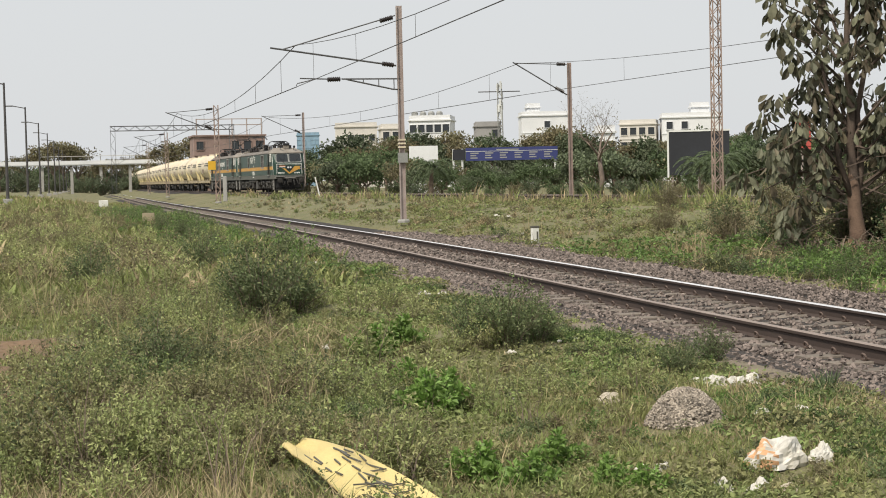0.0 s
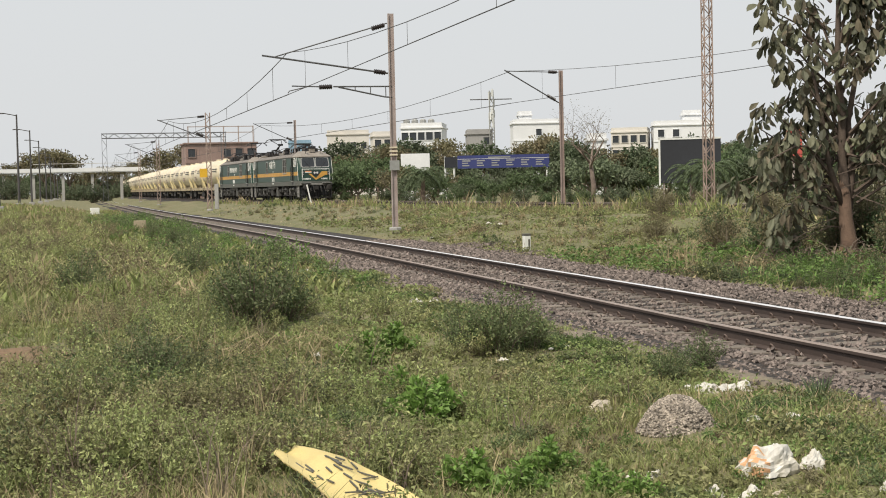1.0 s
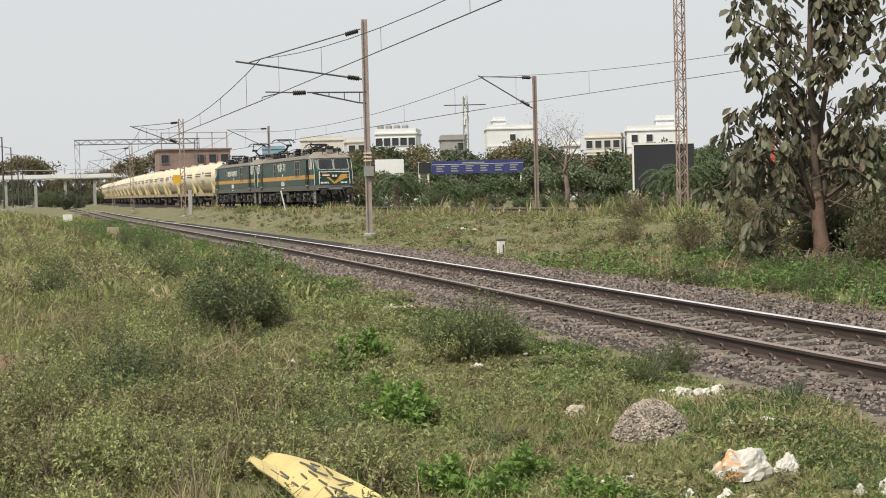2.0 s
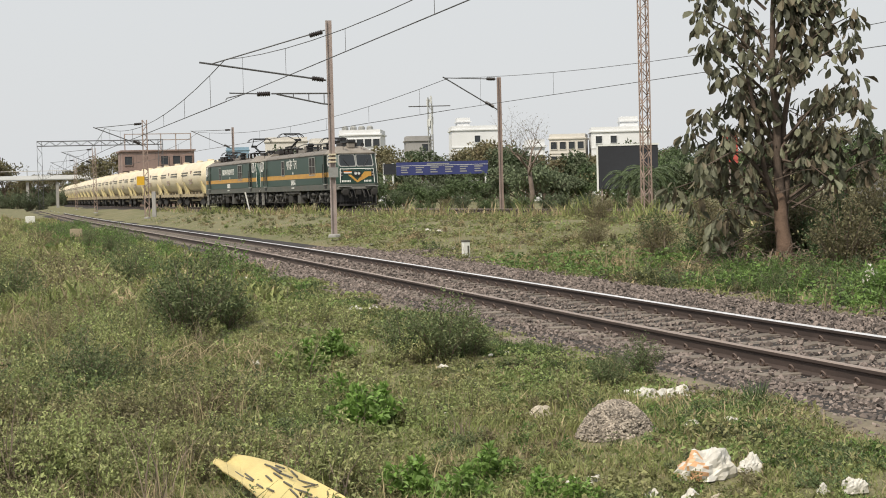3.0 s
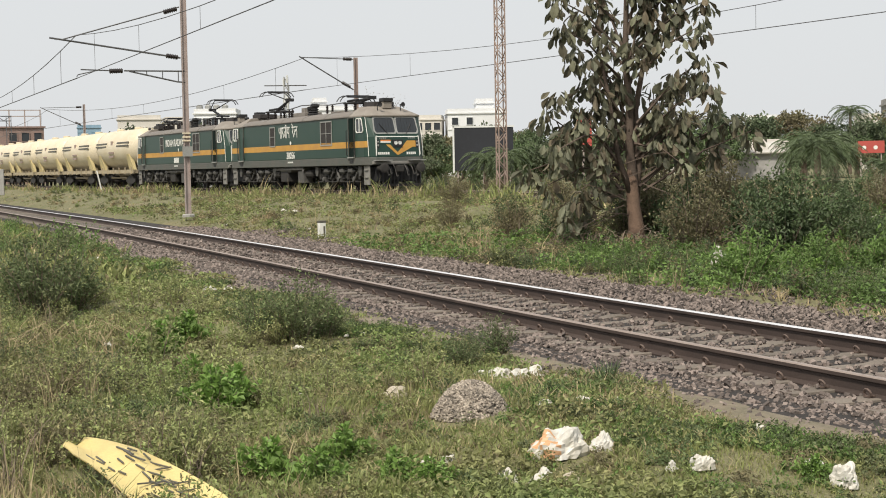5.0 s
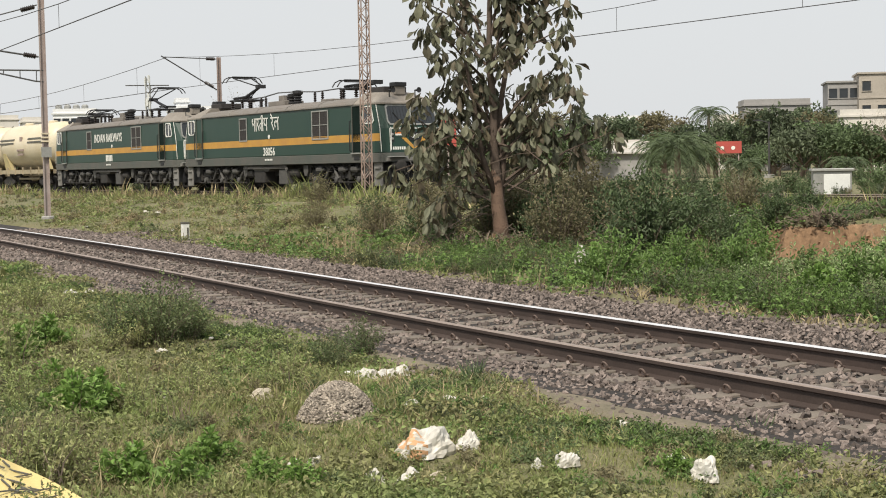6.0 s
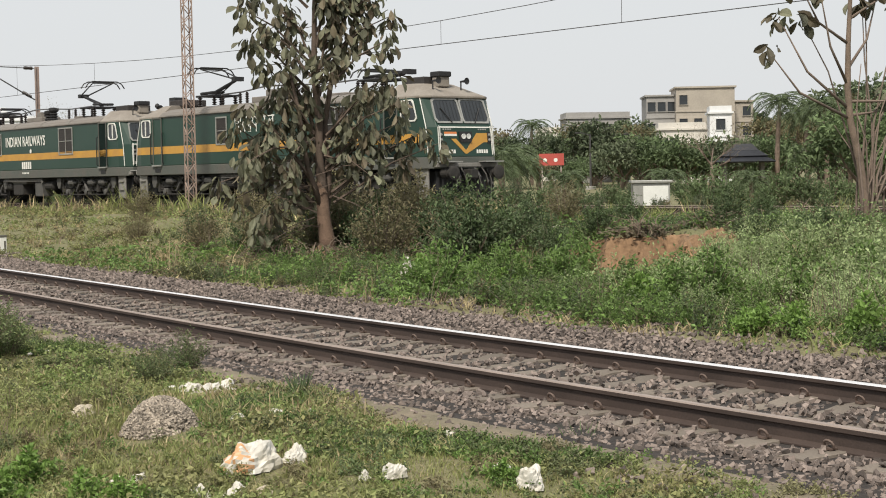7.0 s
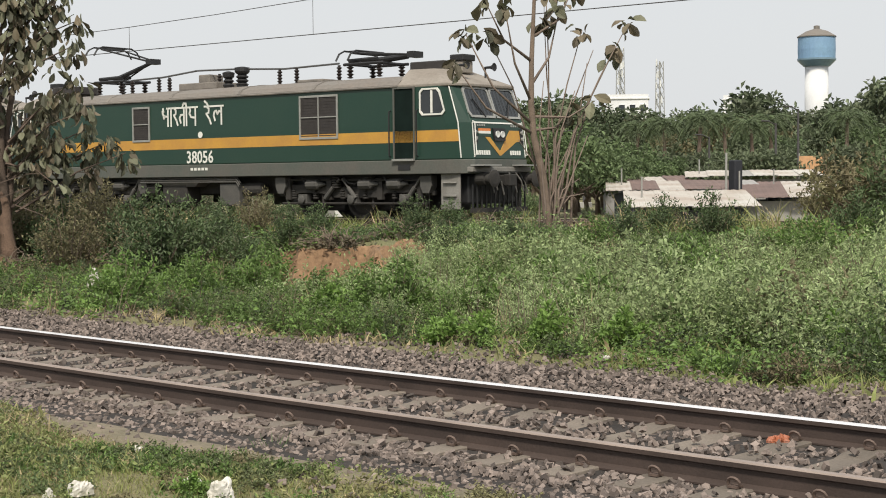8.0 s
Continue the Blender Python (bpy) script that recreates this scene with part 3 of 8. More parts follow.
# ---- the train ----
def letters(name, words, size, m, material, parent, stretch=1.0):
    """Raised lettering in the built-in font, as a mesh of its own."""
    cu = bpy.data.curves.new(name, "FONT")
    cu.body, cu.size, cu.extrude, cu.align_x, cu.resolution_u = words, size, 0.004, "CENTER", 2
    cu.offset = 0.006 * size / 0.4
    tmp = new("lettering_source", cu)
    me = bpy.data.meshes.new_from_object(tmp.evaluated_get(bpy.context.evaluated_depsgraph_get()))
    bpy.data.objects.remove(tmp)
    me.materials.clear()
    me.materials.append(M[material])
    ob = new(name, me)
    ob.parent = parent
    ob.matrix_basis = m @ Matrix.Diagonal((stretch, 1, 1, 1))
    return ob


def side(x, z, y=-1.512):
    """Pose on the flank that faces the first line: text runs forwards."""
    return pose(x, y, z, 90, 0, 0)


def devanagari(parent, x, z, h):
    """The painted Hindi words, as strokes: unit 1 is the letter height."""
    b = Build()

    def stroke(pts, w=0.11):
        for (u0, v0), (u1_, v1) in zip(pts, pts[1:]):
            d = Vector((u1_ - u0, v1 - v0, 0))
            if d.length < 1e-6:
                continue
            d.normalize()
            n = Vector((-d.y, d.x, 0)) * w / 2
            a, c = Vector((u0, v0, 0)) - d * w * 0.3, Vector((u1_, v1, 0)) + d * w * 0.3
            q = [a - n, c - n, c + n, a + n]
            b.add([(x + p.x * h, -1.508, z + p.y * h) for p in q] + [(x + p.x * h, -1.518, z + p.y * h) for p in q],
                  [(0, 1, 2, 3), (7, 6, 5, 4), (0, 4, 5, 1), (1, 5, 6, 2), (2, 6, 7, 3), (3, 7, 4, 0)])

    # bha
    stroke([(0.05, 1.0), (0.10, 0.82), (0.02, 0.72), (0.0, 0.86)])
    stroke([(0.06, 0.66), (0.22, 0.55), (0.12, 0.44), (0.10, 0.56)])
    stroke([(0.18, 0.55), (0.46, 0.55)])
    stroke([(0.46, 1.0), (0.46, 0.0)])
    stroke([(0.36, 1.0), (2.88, 1.0)], 0.10)
    # aa
    stroke([(0.72, 1.0), (0.72, 0.0)])
    # ra
    stroke([(0.98, 1.0), (1.12, 0.86), (1.10, 0.66), (0.94, 0.60), (1.16, 0.30), (1.26, 0.04)])
    # ta with long i
    stroke([(1.78, 1.0), (1.78, 0.0)])
    stroke([(1.78, 0.62), (1.52, 0.60), (1.42, 0.42), (1.52, 0.16)])
    stroke([(1.98, 0.0), (1.98, 1.0), (1.94, 1.22), (1.76, 1.24), (1.66, 1.06)])
    # ya
    stroke([(2.26, 1.0), (2.30, 0.80), (2.22, 0.66), (2.36, 0.46), (2.66, 0.42)])
    stroke([(2.70, 1.0), (2.70, 0.0)])
    # re
    stroke([(3.42, 1.0), (4.92, 1.0)], 0.10)
    stroke([(3.62, 1.0), (3.78, 0.86), (3.76, 0.66), (3.58, 0.60), (3.82, 0.30), (3.94, 0.04)])
    stroke([(3.74, 1.0), (3.62, 1.18), (3.44, 1.30)])
    # la
    stroke([(4.76, 1.0), (4.76, 0.0)])
    stroke([(4.76, 0.66), (4.58, 0.72), (4.46, 0.56), (4.36, 0.74), (4.22, 0.70), (4.16, 0.48), (4.26, 0.22)])
    return b.done("hindi_lettering", "whitepaint", parent, "white painted Hindi lettering")


def insulator(b, x, y, z, h, r=0.09, k=0):
    prof = [(0.03, 0)]
    n = max(3, int(h / 0.09))
    for i in range(n):
        prof += [(r, (i + 0.2) * h / n), (0.04, (i + 0.6) * h / n)]
    prof += [(0.05, h)]
    b.lathe(prof, 8, k, pose(x, y, z))


def wheel_mesh():
    b = Build()
    b.lathe([(0.09, -0.9), (0.09, -0.72), (0.14, -0.70), (0.16, -0.80), (0.42, -0.78), (0.46, -0.86), (0.546, -0.86), (0.546, -0.76), (0.575, -0.735), (0.575, -0.72), (0.30, -0.71), (0.09, -0.68),
             (0.09, 0.68), (0.30, 0.71), (0.575, 0.72), (0.575, 0.735), (0.546, 0.76), (0.546, 0.86), (0.46, 0.86), (0.42, 0.78), (0.16, 0.80), (0.14, 0.70), (0.09, 0.72), (0.09, 0.9)], 24, 0, pose(0, 0, 0, 90, 0, 0))
    return b


WHEELS = []


def pantograph(parent, x, raised, turned):
    """turned: 1 has its knee towards the front."""
    b = Build()
    z0 = 4.42
    for u in (-0.55, 0.55):
        b.tube([(x + u, -0.55, z0), (x + u, 0.55, z0)], 0.045, 6)
    for v in (-0.55, 0.55):
        b.tube([(x - 0.75, v, z0), (x + 0.75, v, z0)], 0.045, 6)
        b.tube([(x - 0.75 * turned, v * 0.6, z0 + 0.12), (x + 0.2 * turned, v * 0.3, z0 + 0.16)], 0.06, 6)
    base = part_b(b, "base_frame", "black", parent)
    for u in (-0.55, 0.55):
        for v in (-0.5, 0.5):
            i = Build()
            insulator(i, x + u, v, 4.02, 0.40, 0.11)
            i.done("insulator", "insulator", parent)
    a = Build()
    if raised:
        knee, head = Vector((x + 1.55 * turned, 0, 5.02)), Vector((x - 0.45 * turned, 0, 5.58))
    else:
        knee, head = Vector((x + 1.45 * turned, 0, 4.62)), Vector((x - 0.45 * turned, 0, 4.80))
    a.tube([(x - 0.35 * turned, 0, z0 + 0.1), knee], [0.09, 0.06], 8)
    a.tube([(x - 0.05 * turned, 0.12, z0 + 0.05), knee - Vector((0.25 * turned, 0, 0.08))], 0.025, 6)
    a.box(knee.x - 0.12, knee.x + 0.12, -0.22, 0.22, knee.z - 0.08, knee.z + 0.09)
    for v in (-1, 1):
        a.tube([(knee.x, 0.15 * v, knee.z), (head.x, 0.5 * v, head.z - 0.06)], [0.035, 0.028], 6)
    a.tube([(head.x, -0.5, head.z - 0.06), (head.x, 0.5, head.z - 0.06)], 0.03, 6)
    a.done("arm", "black", parent)
    h = Build()
    for u in (-0.22, 0.22):
        h.tube([(head.x + u, -0.98, head.z - 0.30), (head.x + u, -0.84, head.z - 0.10), (head.x + u, -0.62, head.z), (head.x + u, 0.62, head.z), (head.x + u, 0.84, head.z - 0.10), (head.x + u, 0.98, head.z - 0.30)], 0.028, 6)
    for v in (-0.5, 0.5):
        h.tube([(head.x - 0.22, v, head.z), (head.x + 0.22, v, head.z)], 0.02, 6)
    h.done("collector_head", "black", parent)
    return base


def part_b(b, name, material, parent, label="", **kw):
    return b.done(name, material, parent, label, **kw)


def bogie(parent, cx):
    """A three-axle bogie with its wheelsets, side frames, boxes, springs and brake gear."""
    axles = (cx - 1.9, cx, cx + 1.9)
    for ax in axles:
        w = wheel_mesh().done("wheelset", "under", parent, smooth=False)
        w.matrix_basis = pose(ax, 0, 0.546)
        WHEELS.append((w, ax))
    for v in (-1, 1):
        f = Build()
        poly = [(-2.9, 0.78), (-2.55, 0.98), (-1.0, 0.98), (-0.8, 0.90), (0.8, 0.90), (1.0, 0.98), (2.55, 0.98), (2.9, 0.78), (2.9, 0.66), (2.3, 0.66), (2.1, 0.74), (1.2, 0.72), (0.9, 0.60), (-0.9, 0.60), (-1.2, 0.72), (-2.1, 0.74), (-2.3, 0.66), (-2.9, 0.66)]
        y0, y1_ = sorted((1.06 * v, 1.20 * v))
        f.loft([[Vector((cx + a, y, c)) for a, c in poly] for y in (y0, y1_)])
        f.done("side_frame", "under", parent, bevel=0.015)
        for ax in axles:
            a = Build()
            a.box(ax - 0.17, ax + 0.17, min(1.08 * v, 1.30 * v), max(1.08 * v, 1.30 * v), 0.40, 0.70)
            a.lathe([(0.13, 0), (0.13, 0.07), (0.05, 0.09)], 10, 0, pose(ax, 1.30 * v, 0.546, -90 if v > 0 else 90, 0, 0))
            a.done("axle_box", "underlight", parent, bevel=0.02)
            for u in (-0.42, 0.42):
                s = Build()
                for i in range(4):
                    s.lathe([(0.06, 0.56 + i * 0.07), (0.095, 0.58 + i * 0.07), (0.095, 0.61 + i * 0.07), (0.06, 0.63 + i * 0.07)], 9, 0, pose(ax + u, 1.17 * v, 0))
                s.done("coil_spring", "under", parent)
            h = Build()
            h.tube([(ax + 0.62, 1.1 * v, 0.95), (ax + 0.66, 1.12 * v, 0.32)], 0.035, 6)
            h.box(ax + 0.56, ax + 0.68, 1.0 * v - 0.07, 1.0 * v + 0.07, 0.38, 0.72)
            h.done("brake_hanger", "under", parent)
        for u in (-1.45, 0.55, 1.6):
            c = Build()
            c.lathe([(0.05, -0.26), (0.15, -0.24), (0.15, 0.16), (0.08, 0.22), (0.03, 0.42)], 10, 0, pose(cx + u, 1.27 * v, 0.98, 0, 90, 0))
            c.done("brake_cylinder", "underlight", parent)
        d = Build()
        for u in (-2.5, -0.9, 1.0, 2.45):
            d.box(cx + u - 0.09, cx + u + 0.09, 1.2 * v - 0.06, 1.2 * v + 0.06, 0.55, 1.15)
        d.tube([(cx - 2.7, 1.28 * v, 0.44), (cx + 2.7, 1.28 * v, 0.44)], 0.03, 6)
        d.tube([(cx - 2.4, 1.26 * v, 1.12), (cx + 2.4, 1.26 * v, 1.08)], 0.025, 6)
        d.done("brake_rigging", "under", parent)
        for u, lean in ((-1.0, 0.55), (0.15, -0.5), (2.05, 0.45)):
            q = Build()
            a, c = Vector((cx + u, 1.30 * v, 0.58)), Vector((cx + u + lean, 1.30 * v, 1.14))
            q.tube([a, a * 0.45 + c * 0.55], 0.065, 8)
            q.tube([a * 0.5 + c * 0.5, c], 0.035, 8)
            q.done("damper", "underlight", parent)
        for u in (-0.62, 0.62):
            q = Build()
            for i in range(5):
                q.lathe([(0.10, 0.86 + i * 0.07), (0.15, 0.885 + i * 0.07), (0.15, 0.905 + i * 0.07), (0.10, 0.925 + i * 0.07)], 10, 0, pose(cx + u, 1.22 * v, 0))
            q.done("secondary_spring", "under", parent)
        for u in (-2.72, 2.72):
            q = Build()
            q.loft([[Vector((cx + u + e * w_, y_, z_)) for e, y_ in ((-1, 1.10 * v), (1, 1.10 * v), (1, 1.36 * v), (-1, 1.36 * v))] for w_, z_ in ((0.11, 0.72), (0.20, 0.92), (0.20, 1.20))])
            q.tube([(cx + u, 1.2 * v, 0.74), (cx + u * 0.97, 1.1 * v, 0.40), (cx + u * 0.92, 0.95 * v, 0.16)], 0.022, 6)
            q.done("sand_box", "underlight", parent, bevel=0.02)
        q = Build()
        for u, dip in ((-1.9, 0.30), (-0.3, 0.22), (1.2, 0.34)):
            q.tube([(cx + u, 1.33 * v, 1.2), (cx + u + 0.2, 1.34 * v, 1.2 - dip * 0.8), (cx + u + 0.45, 1.33 * v, 1.2 - dip), (cx + u + 0.7, 1.32 * v, 1.12)], 0.02, 6)
        q.done("cable_loop", "black", parent)


def flank_panel(name, outline, material, parent, y=-1.512, thick=0.012, label=""):
    b = Build()
    b.loft([[Vector((u, y, v)) for u, v in outline], [Vector((u, y + math.copysign(thick, -y), v)) for u, v in outline]])
    return b.done(name, material, parent, label)


def rounded(x0, x1, z0, z1, r=0.07, cut=0.0):
    """Outline of a window; cut slants the front edge."""
    return [(x0, z0 + r), (x0 + r, z0), (x1 - r, z0), (x1, z0 + r), (x1 - cut, z1 - r), (x1 - r - cut, z1), (x0 + r, z1), (x0, z1 - r)]


def ring_frame(name, outline, grow, y, material, parent, depth=0.03):
    """A raised frame round an outline."""
    cx = sum(p[0] for p in outline) / len(outline)
    cz = sum(p[1] for p in outline) / len(outline)
    outer = [(p[0] + math.copysign(grow, p[0] - cx), p[1] + math.copysign(grow, p[1] - cz)) for p in outline]
    b = Build()
    n = len(outline)
    out_y = y + math.copysign(depth, y)
    rings = [[Vector((u, yy, v)) for u, v in o] for o, yy in ((outer, y), (outer, out_y), (outline, out_y), (outline, y))]
    b.loft(rings, caps=False)
    return b.done(name, material, parent)


def loco(name, label, leading):
    t = thing(name, pose(0, 0, 0), label, "locomotive")
    HX = 9.65
    # green superstructure: sections from end to end; both ends lean and narrow
    body = Build()
    # lower outline (z 1.62) and upper outline (eave) as closed plan loops
    low_plan = [(-HX - 0.35, 1.18), (-HX - 0.10, 1.44), (-HX + 0.35, 1.5), (HX - 0.35, 1.5), (HX + 0.10, 1.44), (HX + 0.35, 1.18), (HX + 0.35, -1.18), (HX + 0.10, -1.44), (HX - 0.35, -1.5), (-HX + 0.35, -1.5), (-HX - 0.10, -1.44), (-HX - 0.35, -1.18)]
    mid_plan = [(u - math.copysign(0.10 if abs(u) > HX - 0.2 else 0.02, u), v) for u, v in low_plan]
    top_plan = [(u - math.copysign(0.50 if abs(u) > HX + 0.2 else (0.38 if abs(u) > HX - 0.2 else 0.30), u), v * 0.992) for u, v in low_plan]
    body.loft([[Vector((u, v, 1.62)) for u, v in low_plan], [Vector((u, v, 2.60)) for u, v in mid_plan], [Vector((u, v, 3.62)) for u, v in top_plan]])
    body.done("body", "green", t, bevel=0.03)
    # yellow band round the body
    band = Build()
    def plan_at(z, out):
        k = (z - 1.62) / 0.98
        return [(a[0] + (c[0] - a[0]) * k + math.copysign(out, a[0]) * (1 if abs(a[0]) > HX else 0), (a[1] + (c[1] - a[1]) * k) + math.copysign(out, a[1])) for a, c in zip(low_plan, mid_plan)]
    z0, z1 = 2.10, 2.41
    def flank_strip(sy):
        lo, hi = plan_at(z0, 0.006), plan_at(z1, 0.006)
        idx = [1, 2, 3, 4] if sy > 0 else [10, 9, 8, 7]
        q0 = [Vector((lo[i][0], lo[i][1], z0)) for i in idx]
        q1 = [Vector((hi[i][0], hi[i][1], z1)) for i in idx]
        back = [Vector((p.x, p.y - 0.02 * sy, p.z)) for p in q0], [Vector((p.x, p.y - 0.02 * sy, p.z)) for p in q1]
        band.loft([back[0], q0, q1, back[1]], closed=False)
    flank_strip(1)
    flank_strip(-1)
    band.done("yellow_band", "yellow", t, "golden yellow waist band")
    # grey solebar skirt
    sk = Build()
    lowp = [(u + math.copysign(0.03, u), v + math.copysign(0.015, v)) for u, v in low_plan]
    sk.loft([[Vector((u, v, 1.24)) for u, v in lowp], [Vector((u, v, 1.62)) for u, v in lowp]])
    sk.done("solebar", "skirt", t, bevel=0.02)
    # roof between the cabs, curved
    rf = Build()
    arc = [(1.50, 3.60), (1.49, 3.68), (1.38, 3.80), (1.05, 3.92), (0.5, 3.99), (0, 4.01), (-0.5, 3.99), (-1.05, 3.92), (-1.38, 3.80), (-1.49, 3.68), (-1.50, 3.60)]
    rf.loft([[Vector((x, y, z)) for y, z in arc] for x in (-HX + 2.0, -4.5, -1.5, 1.5, 4.5, HX - 2.0)])
    rf.done("roof", ["roof"], t, smooth=False)
    for x in (-4.5, -1.5, 1.5, 4.5):
        j = Build()
        j.loft([[Vector((x + d, y * 1.004, z + 0.012)) for y, z in arc] for d in (-0.05, 0.05)])
        j.done("roof_joint", "roofdark", t)
    rl = Build()
    for sy in (-1, 1):
        rl.tube([(-HX + 2.0, 1.52 * sy, 3.63), (HX - 2.0, 1.52 * sy, 3.63)], 0.03, 6)
    rl.done("rain_gutter", "roofdark", t)
    # hipped cab roofs
    for s in (-1, 1):
        c = Build()
        lo = [(s * (HX - 2.05), 1.49), (s * (HX - 0.30), 1.47), (s * (HX - 0.08), 1.18), (s * (HX - 0.08), -1.18), (s * (HX - 0.30), -1.47), (s * (HX - 2.05), -1.49)]
        hi = [(s * (HX - 2.05), 0.95), (s * (HX - 1.30), 0.85), (s * (HX - 1.15), 0.60), (s * (HX - 1.15), -0.60), (s * (HX - 1.30), -0.85), (s * (HX - 2.05), -0.95)]
        rim = [(u + s * 0.04 if abs(u) > HX - 2 else u, v * 1.01) for u, v in lo]
        c.loft([[Vector((u, v, 3.58)) for u, v in rim], [Vector((u, v, 3.66)) for u, v in rim], [Vector((u * 0.45 + a * 0.55, v * 0.45 + w * 0.55, 3.92)) for (u, v), (a, w) in zip(lo, hi)], [Vector((u, v, 4.12)) for u, v in hi]])
        c.done("cab_roof", "cabroof", t, "brown-grey hipped cab roof", bevel=0.02)
        bx = Build()
        bx.box(s * (HX - 1.75) - 0.6, s * (HX - 1.75) + 0.6, -0.55, 0.55, 4.1, 4.36)
        bx.done("roof_box", "grille", t, bevel=0.03)
        # nose crown bracket with two horns
        n = Build()
        n.box(s * (HX - 0.92) - 0.18, s * (HX - 0.92) + 0.18, -0.24, 0.24, 4.0, 4.34)
        n.done("roof_headlamp_box", "cabroof", t, bevel=0.03)
        v = Build()
        v.box(s * (HX - 0.92) - 0.24, s * (HX - 0.92) + 0.24, -0.28, 0.28, 4.34, 4.52)
        v.done("ventilator", "black", t, bevel=0.03)
        for sy in (-1, 1):
            hn = Build()
            hn.lathe([(0.03, 0), (0.04, 0.18), (0.07, 0.28), (0.12, 0.33), (0.06, 0.31)], 10, 0, pose(s * (HX - 0.62), 0.62 * sy, 4.18, 0, 90 * s, 0))
            hn.tube([(s * (HX - 0.60), 0.62 * sy, 3.9), (s * (HX - 0.60), 0.62 * sy, 4.18)], 0.025, 6)
            hn.done("horn", "black", t)
    # flank openings on both sides
    for sy in (-1, 1):
        y = 1.5 * sy
        for s, name_ in ((1, "front"), (-1, "rear")):
            X = lambda q: s * (HX - q)
            # cab door panel with its frame and grab rails; the front one is coloured dark as the unlit cab
            d = Build()
            a0, a1 = sorted((X(2.12), X(1.46)))
            d.box(a0, a1, min(y, y + 0.006 * sy), max(y, y + 0.006 * sy), 1.66, 3.56)
            door = d.done("cab_door", "doorway" if s > 0 else "green", t, "dark panel standing for the unlit open cab doorway" if s > 0 else "")
            ring_frame("door_frame", [(a0, 1.66), (a1, 1.66), (a1, 3.56), (a0, 3.56)], 0.05, y, "skirt", t, 0.035)
            st = Build()
            st.box(a0 - 0.05, a1 + 0.05, min(y, y + 0.10 * sy), max(y, y + 0.10 * sy), 1.60, 1.66)
            st.box(a0 + 0.12, a1 - 0.12, min(y, y + 0.035 * sy), max(y, y + 0.035 * sy), 1.36, 1.50, 1)
            st.done("door_step", ["frame", "black"], t)
            for u in (a0 - 0.16, a1 + 0.14):
                g = Build()
                g.tube([(u, y, 1.72), (u, y + 0.07 * sy, 1.75), (u, y + 0.07 * sy, 2.95), (u, y, 2.98)], 0.02, 6)
                g.done("grab_rail", "black", t)
            w0, w1 = sorted((X(1.20), X(0.52)))
            o = rounded(w0, w1 + (0.10 if s > 0 else 0), 2.86, 3.50, 0.09, 0.16 if s > 0 else 0.0)
            flank_panel("cab_window", o, "glass", t, y + 0.004 * sy)
            ring_frame("cab_window_frame", o, 0.045, y, "whitepaint", t, 0.03)
            mb = Build()
            mc = w0 + (w1 - w0) * (0.55 if s > 0 else 0.45)
            mb.box(mc - 0.03, mc + 0.03, min(y, y + 0.03 * sy), max(y, y + 0.03 * sy), 2.88, 3.48)
            mb.done("window_bar", "whitepaint", t)
        for x0, x1, za, zb in ((HX - 5.62, HX - 4.25, 2.33, 3.46), (HX - 12.85, HX - 12.15, 2.42, 3.40)) if leading else ((HX - 6.15, HX - 4.80, 2.33, 3.46), (HX - 13.4, HX - 12.7, 2.42, 3.40)):
            o = [(x0, za), (x1, za), (x1, zb), (x0, zb)]
            flank_panel("grille", o, "grille", t, y + 0.005 * sy)
            ring_frame("grille_frame", o, 0.06, y, "frame", t, 0.03)
            g = Build()
            for k in ((x0 + x1) / 2,) if x1 - x0 > 0.9 else ():
                g.box(k - 0.018, k + 0.018, min(y, y + 0.03 * sy), max(y, y + 0.03 * sy), za, zb)
            zm = (za + zb) / 2
            g.box(x0, x1, min(y, y + 0.032 * sy), max(y, y + 0.032 * sy), zm - 0.015, zm + 0.015)
            for i in range(14):
                zz = za + (i + 0.5) * (zb - za) / 14
                g.box(x0, x1, min(y, y + 0.010 * sy), max(y, y + 0.010 * sy), zz - 0.012, zz + 0.012, 1)
            g.done("grille_louvre", ["frame", "grille"], t)
        # steps plate under the cab corner
        for s in (-1, 1):
            p = Build()
            u0, u1_ = sorted((s * (HX - 0.62), s * (HX + 0.02)))
            p.box(u0, u1_, min(1.34 * sy, 1.40 * sy), max(1.34 * sy, 1.40 * sy), 0.28, 1.24)
            p.box(u0 + 0.1, u1_ - 0.1, min(1.40 * sy, 1.46 * sy), max(1.40 * sy, 1.46 * sy), 0.62, 0.68)
            p.box(u0 + 0.1, u1_ - 0.1, min(1.40 * sy, 1.46 * sy), max(1.40 * sy, 1.46 * sy), 0.98, 1.02)
            p.done("step_plate", "steplate", t, "dusty grey step plate", bevel=0.015)
        # underslung gear between the bogies
        bx = Build()
        bx.box(-2.05, -0.95, min(0.75 * sy, 1.38 * sy), max(0.75 * sy, 1.38 * sy), 0.42, 1.22)
        bx.done("transformer_tank", "under", t, bevel=0.04)
        bx = Build()
        bx.box(0.55, 1.38, min(0.9 * sy, 1.42 * sy), max(0.9 * sy, 1.42 * sy), 0.36, 1.02)
        bx.done("equipment_box", "underlight", t, "grey equipment box", bevel=0.03)
        fl = Build()
        fl.loft([[Vector((-2.3, 1.45 * sy, 1.16)), Vector((-0.2, 1.45 * sy, 1.16)), Vector((-0.6, 1.36 * sy, 0.94)), Vector((-1.9, 1.36 * sy, 0.94))], [Vector((-2.3, 0.9 * sy, 1.18)), Vector((-0.2, 0.9 * sy, 1.18)), Vector((-0.6, 0.9 * sy, 0.94)), Vector((-1.9, 0.9 * sy, 0.94))]])
        fl.done("cooler_cowl", "underlight", t)
        pp = Build()
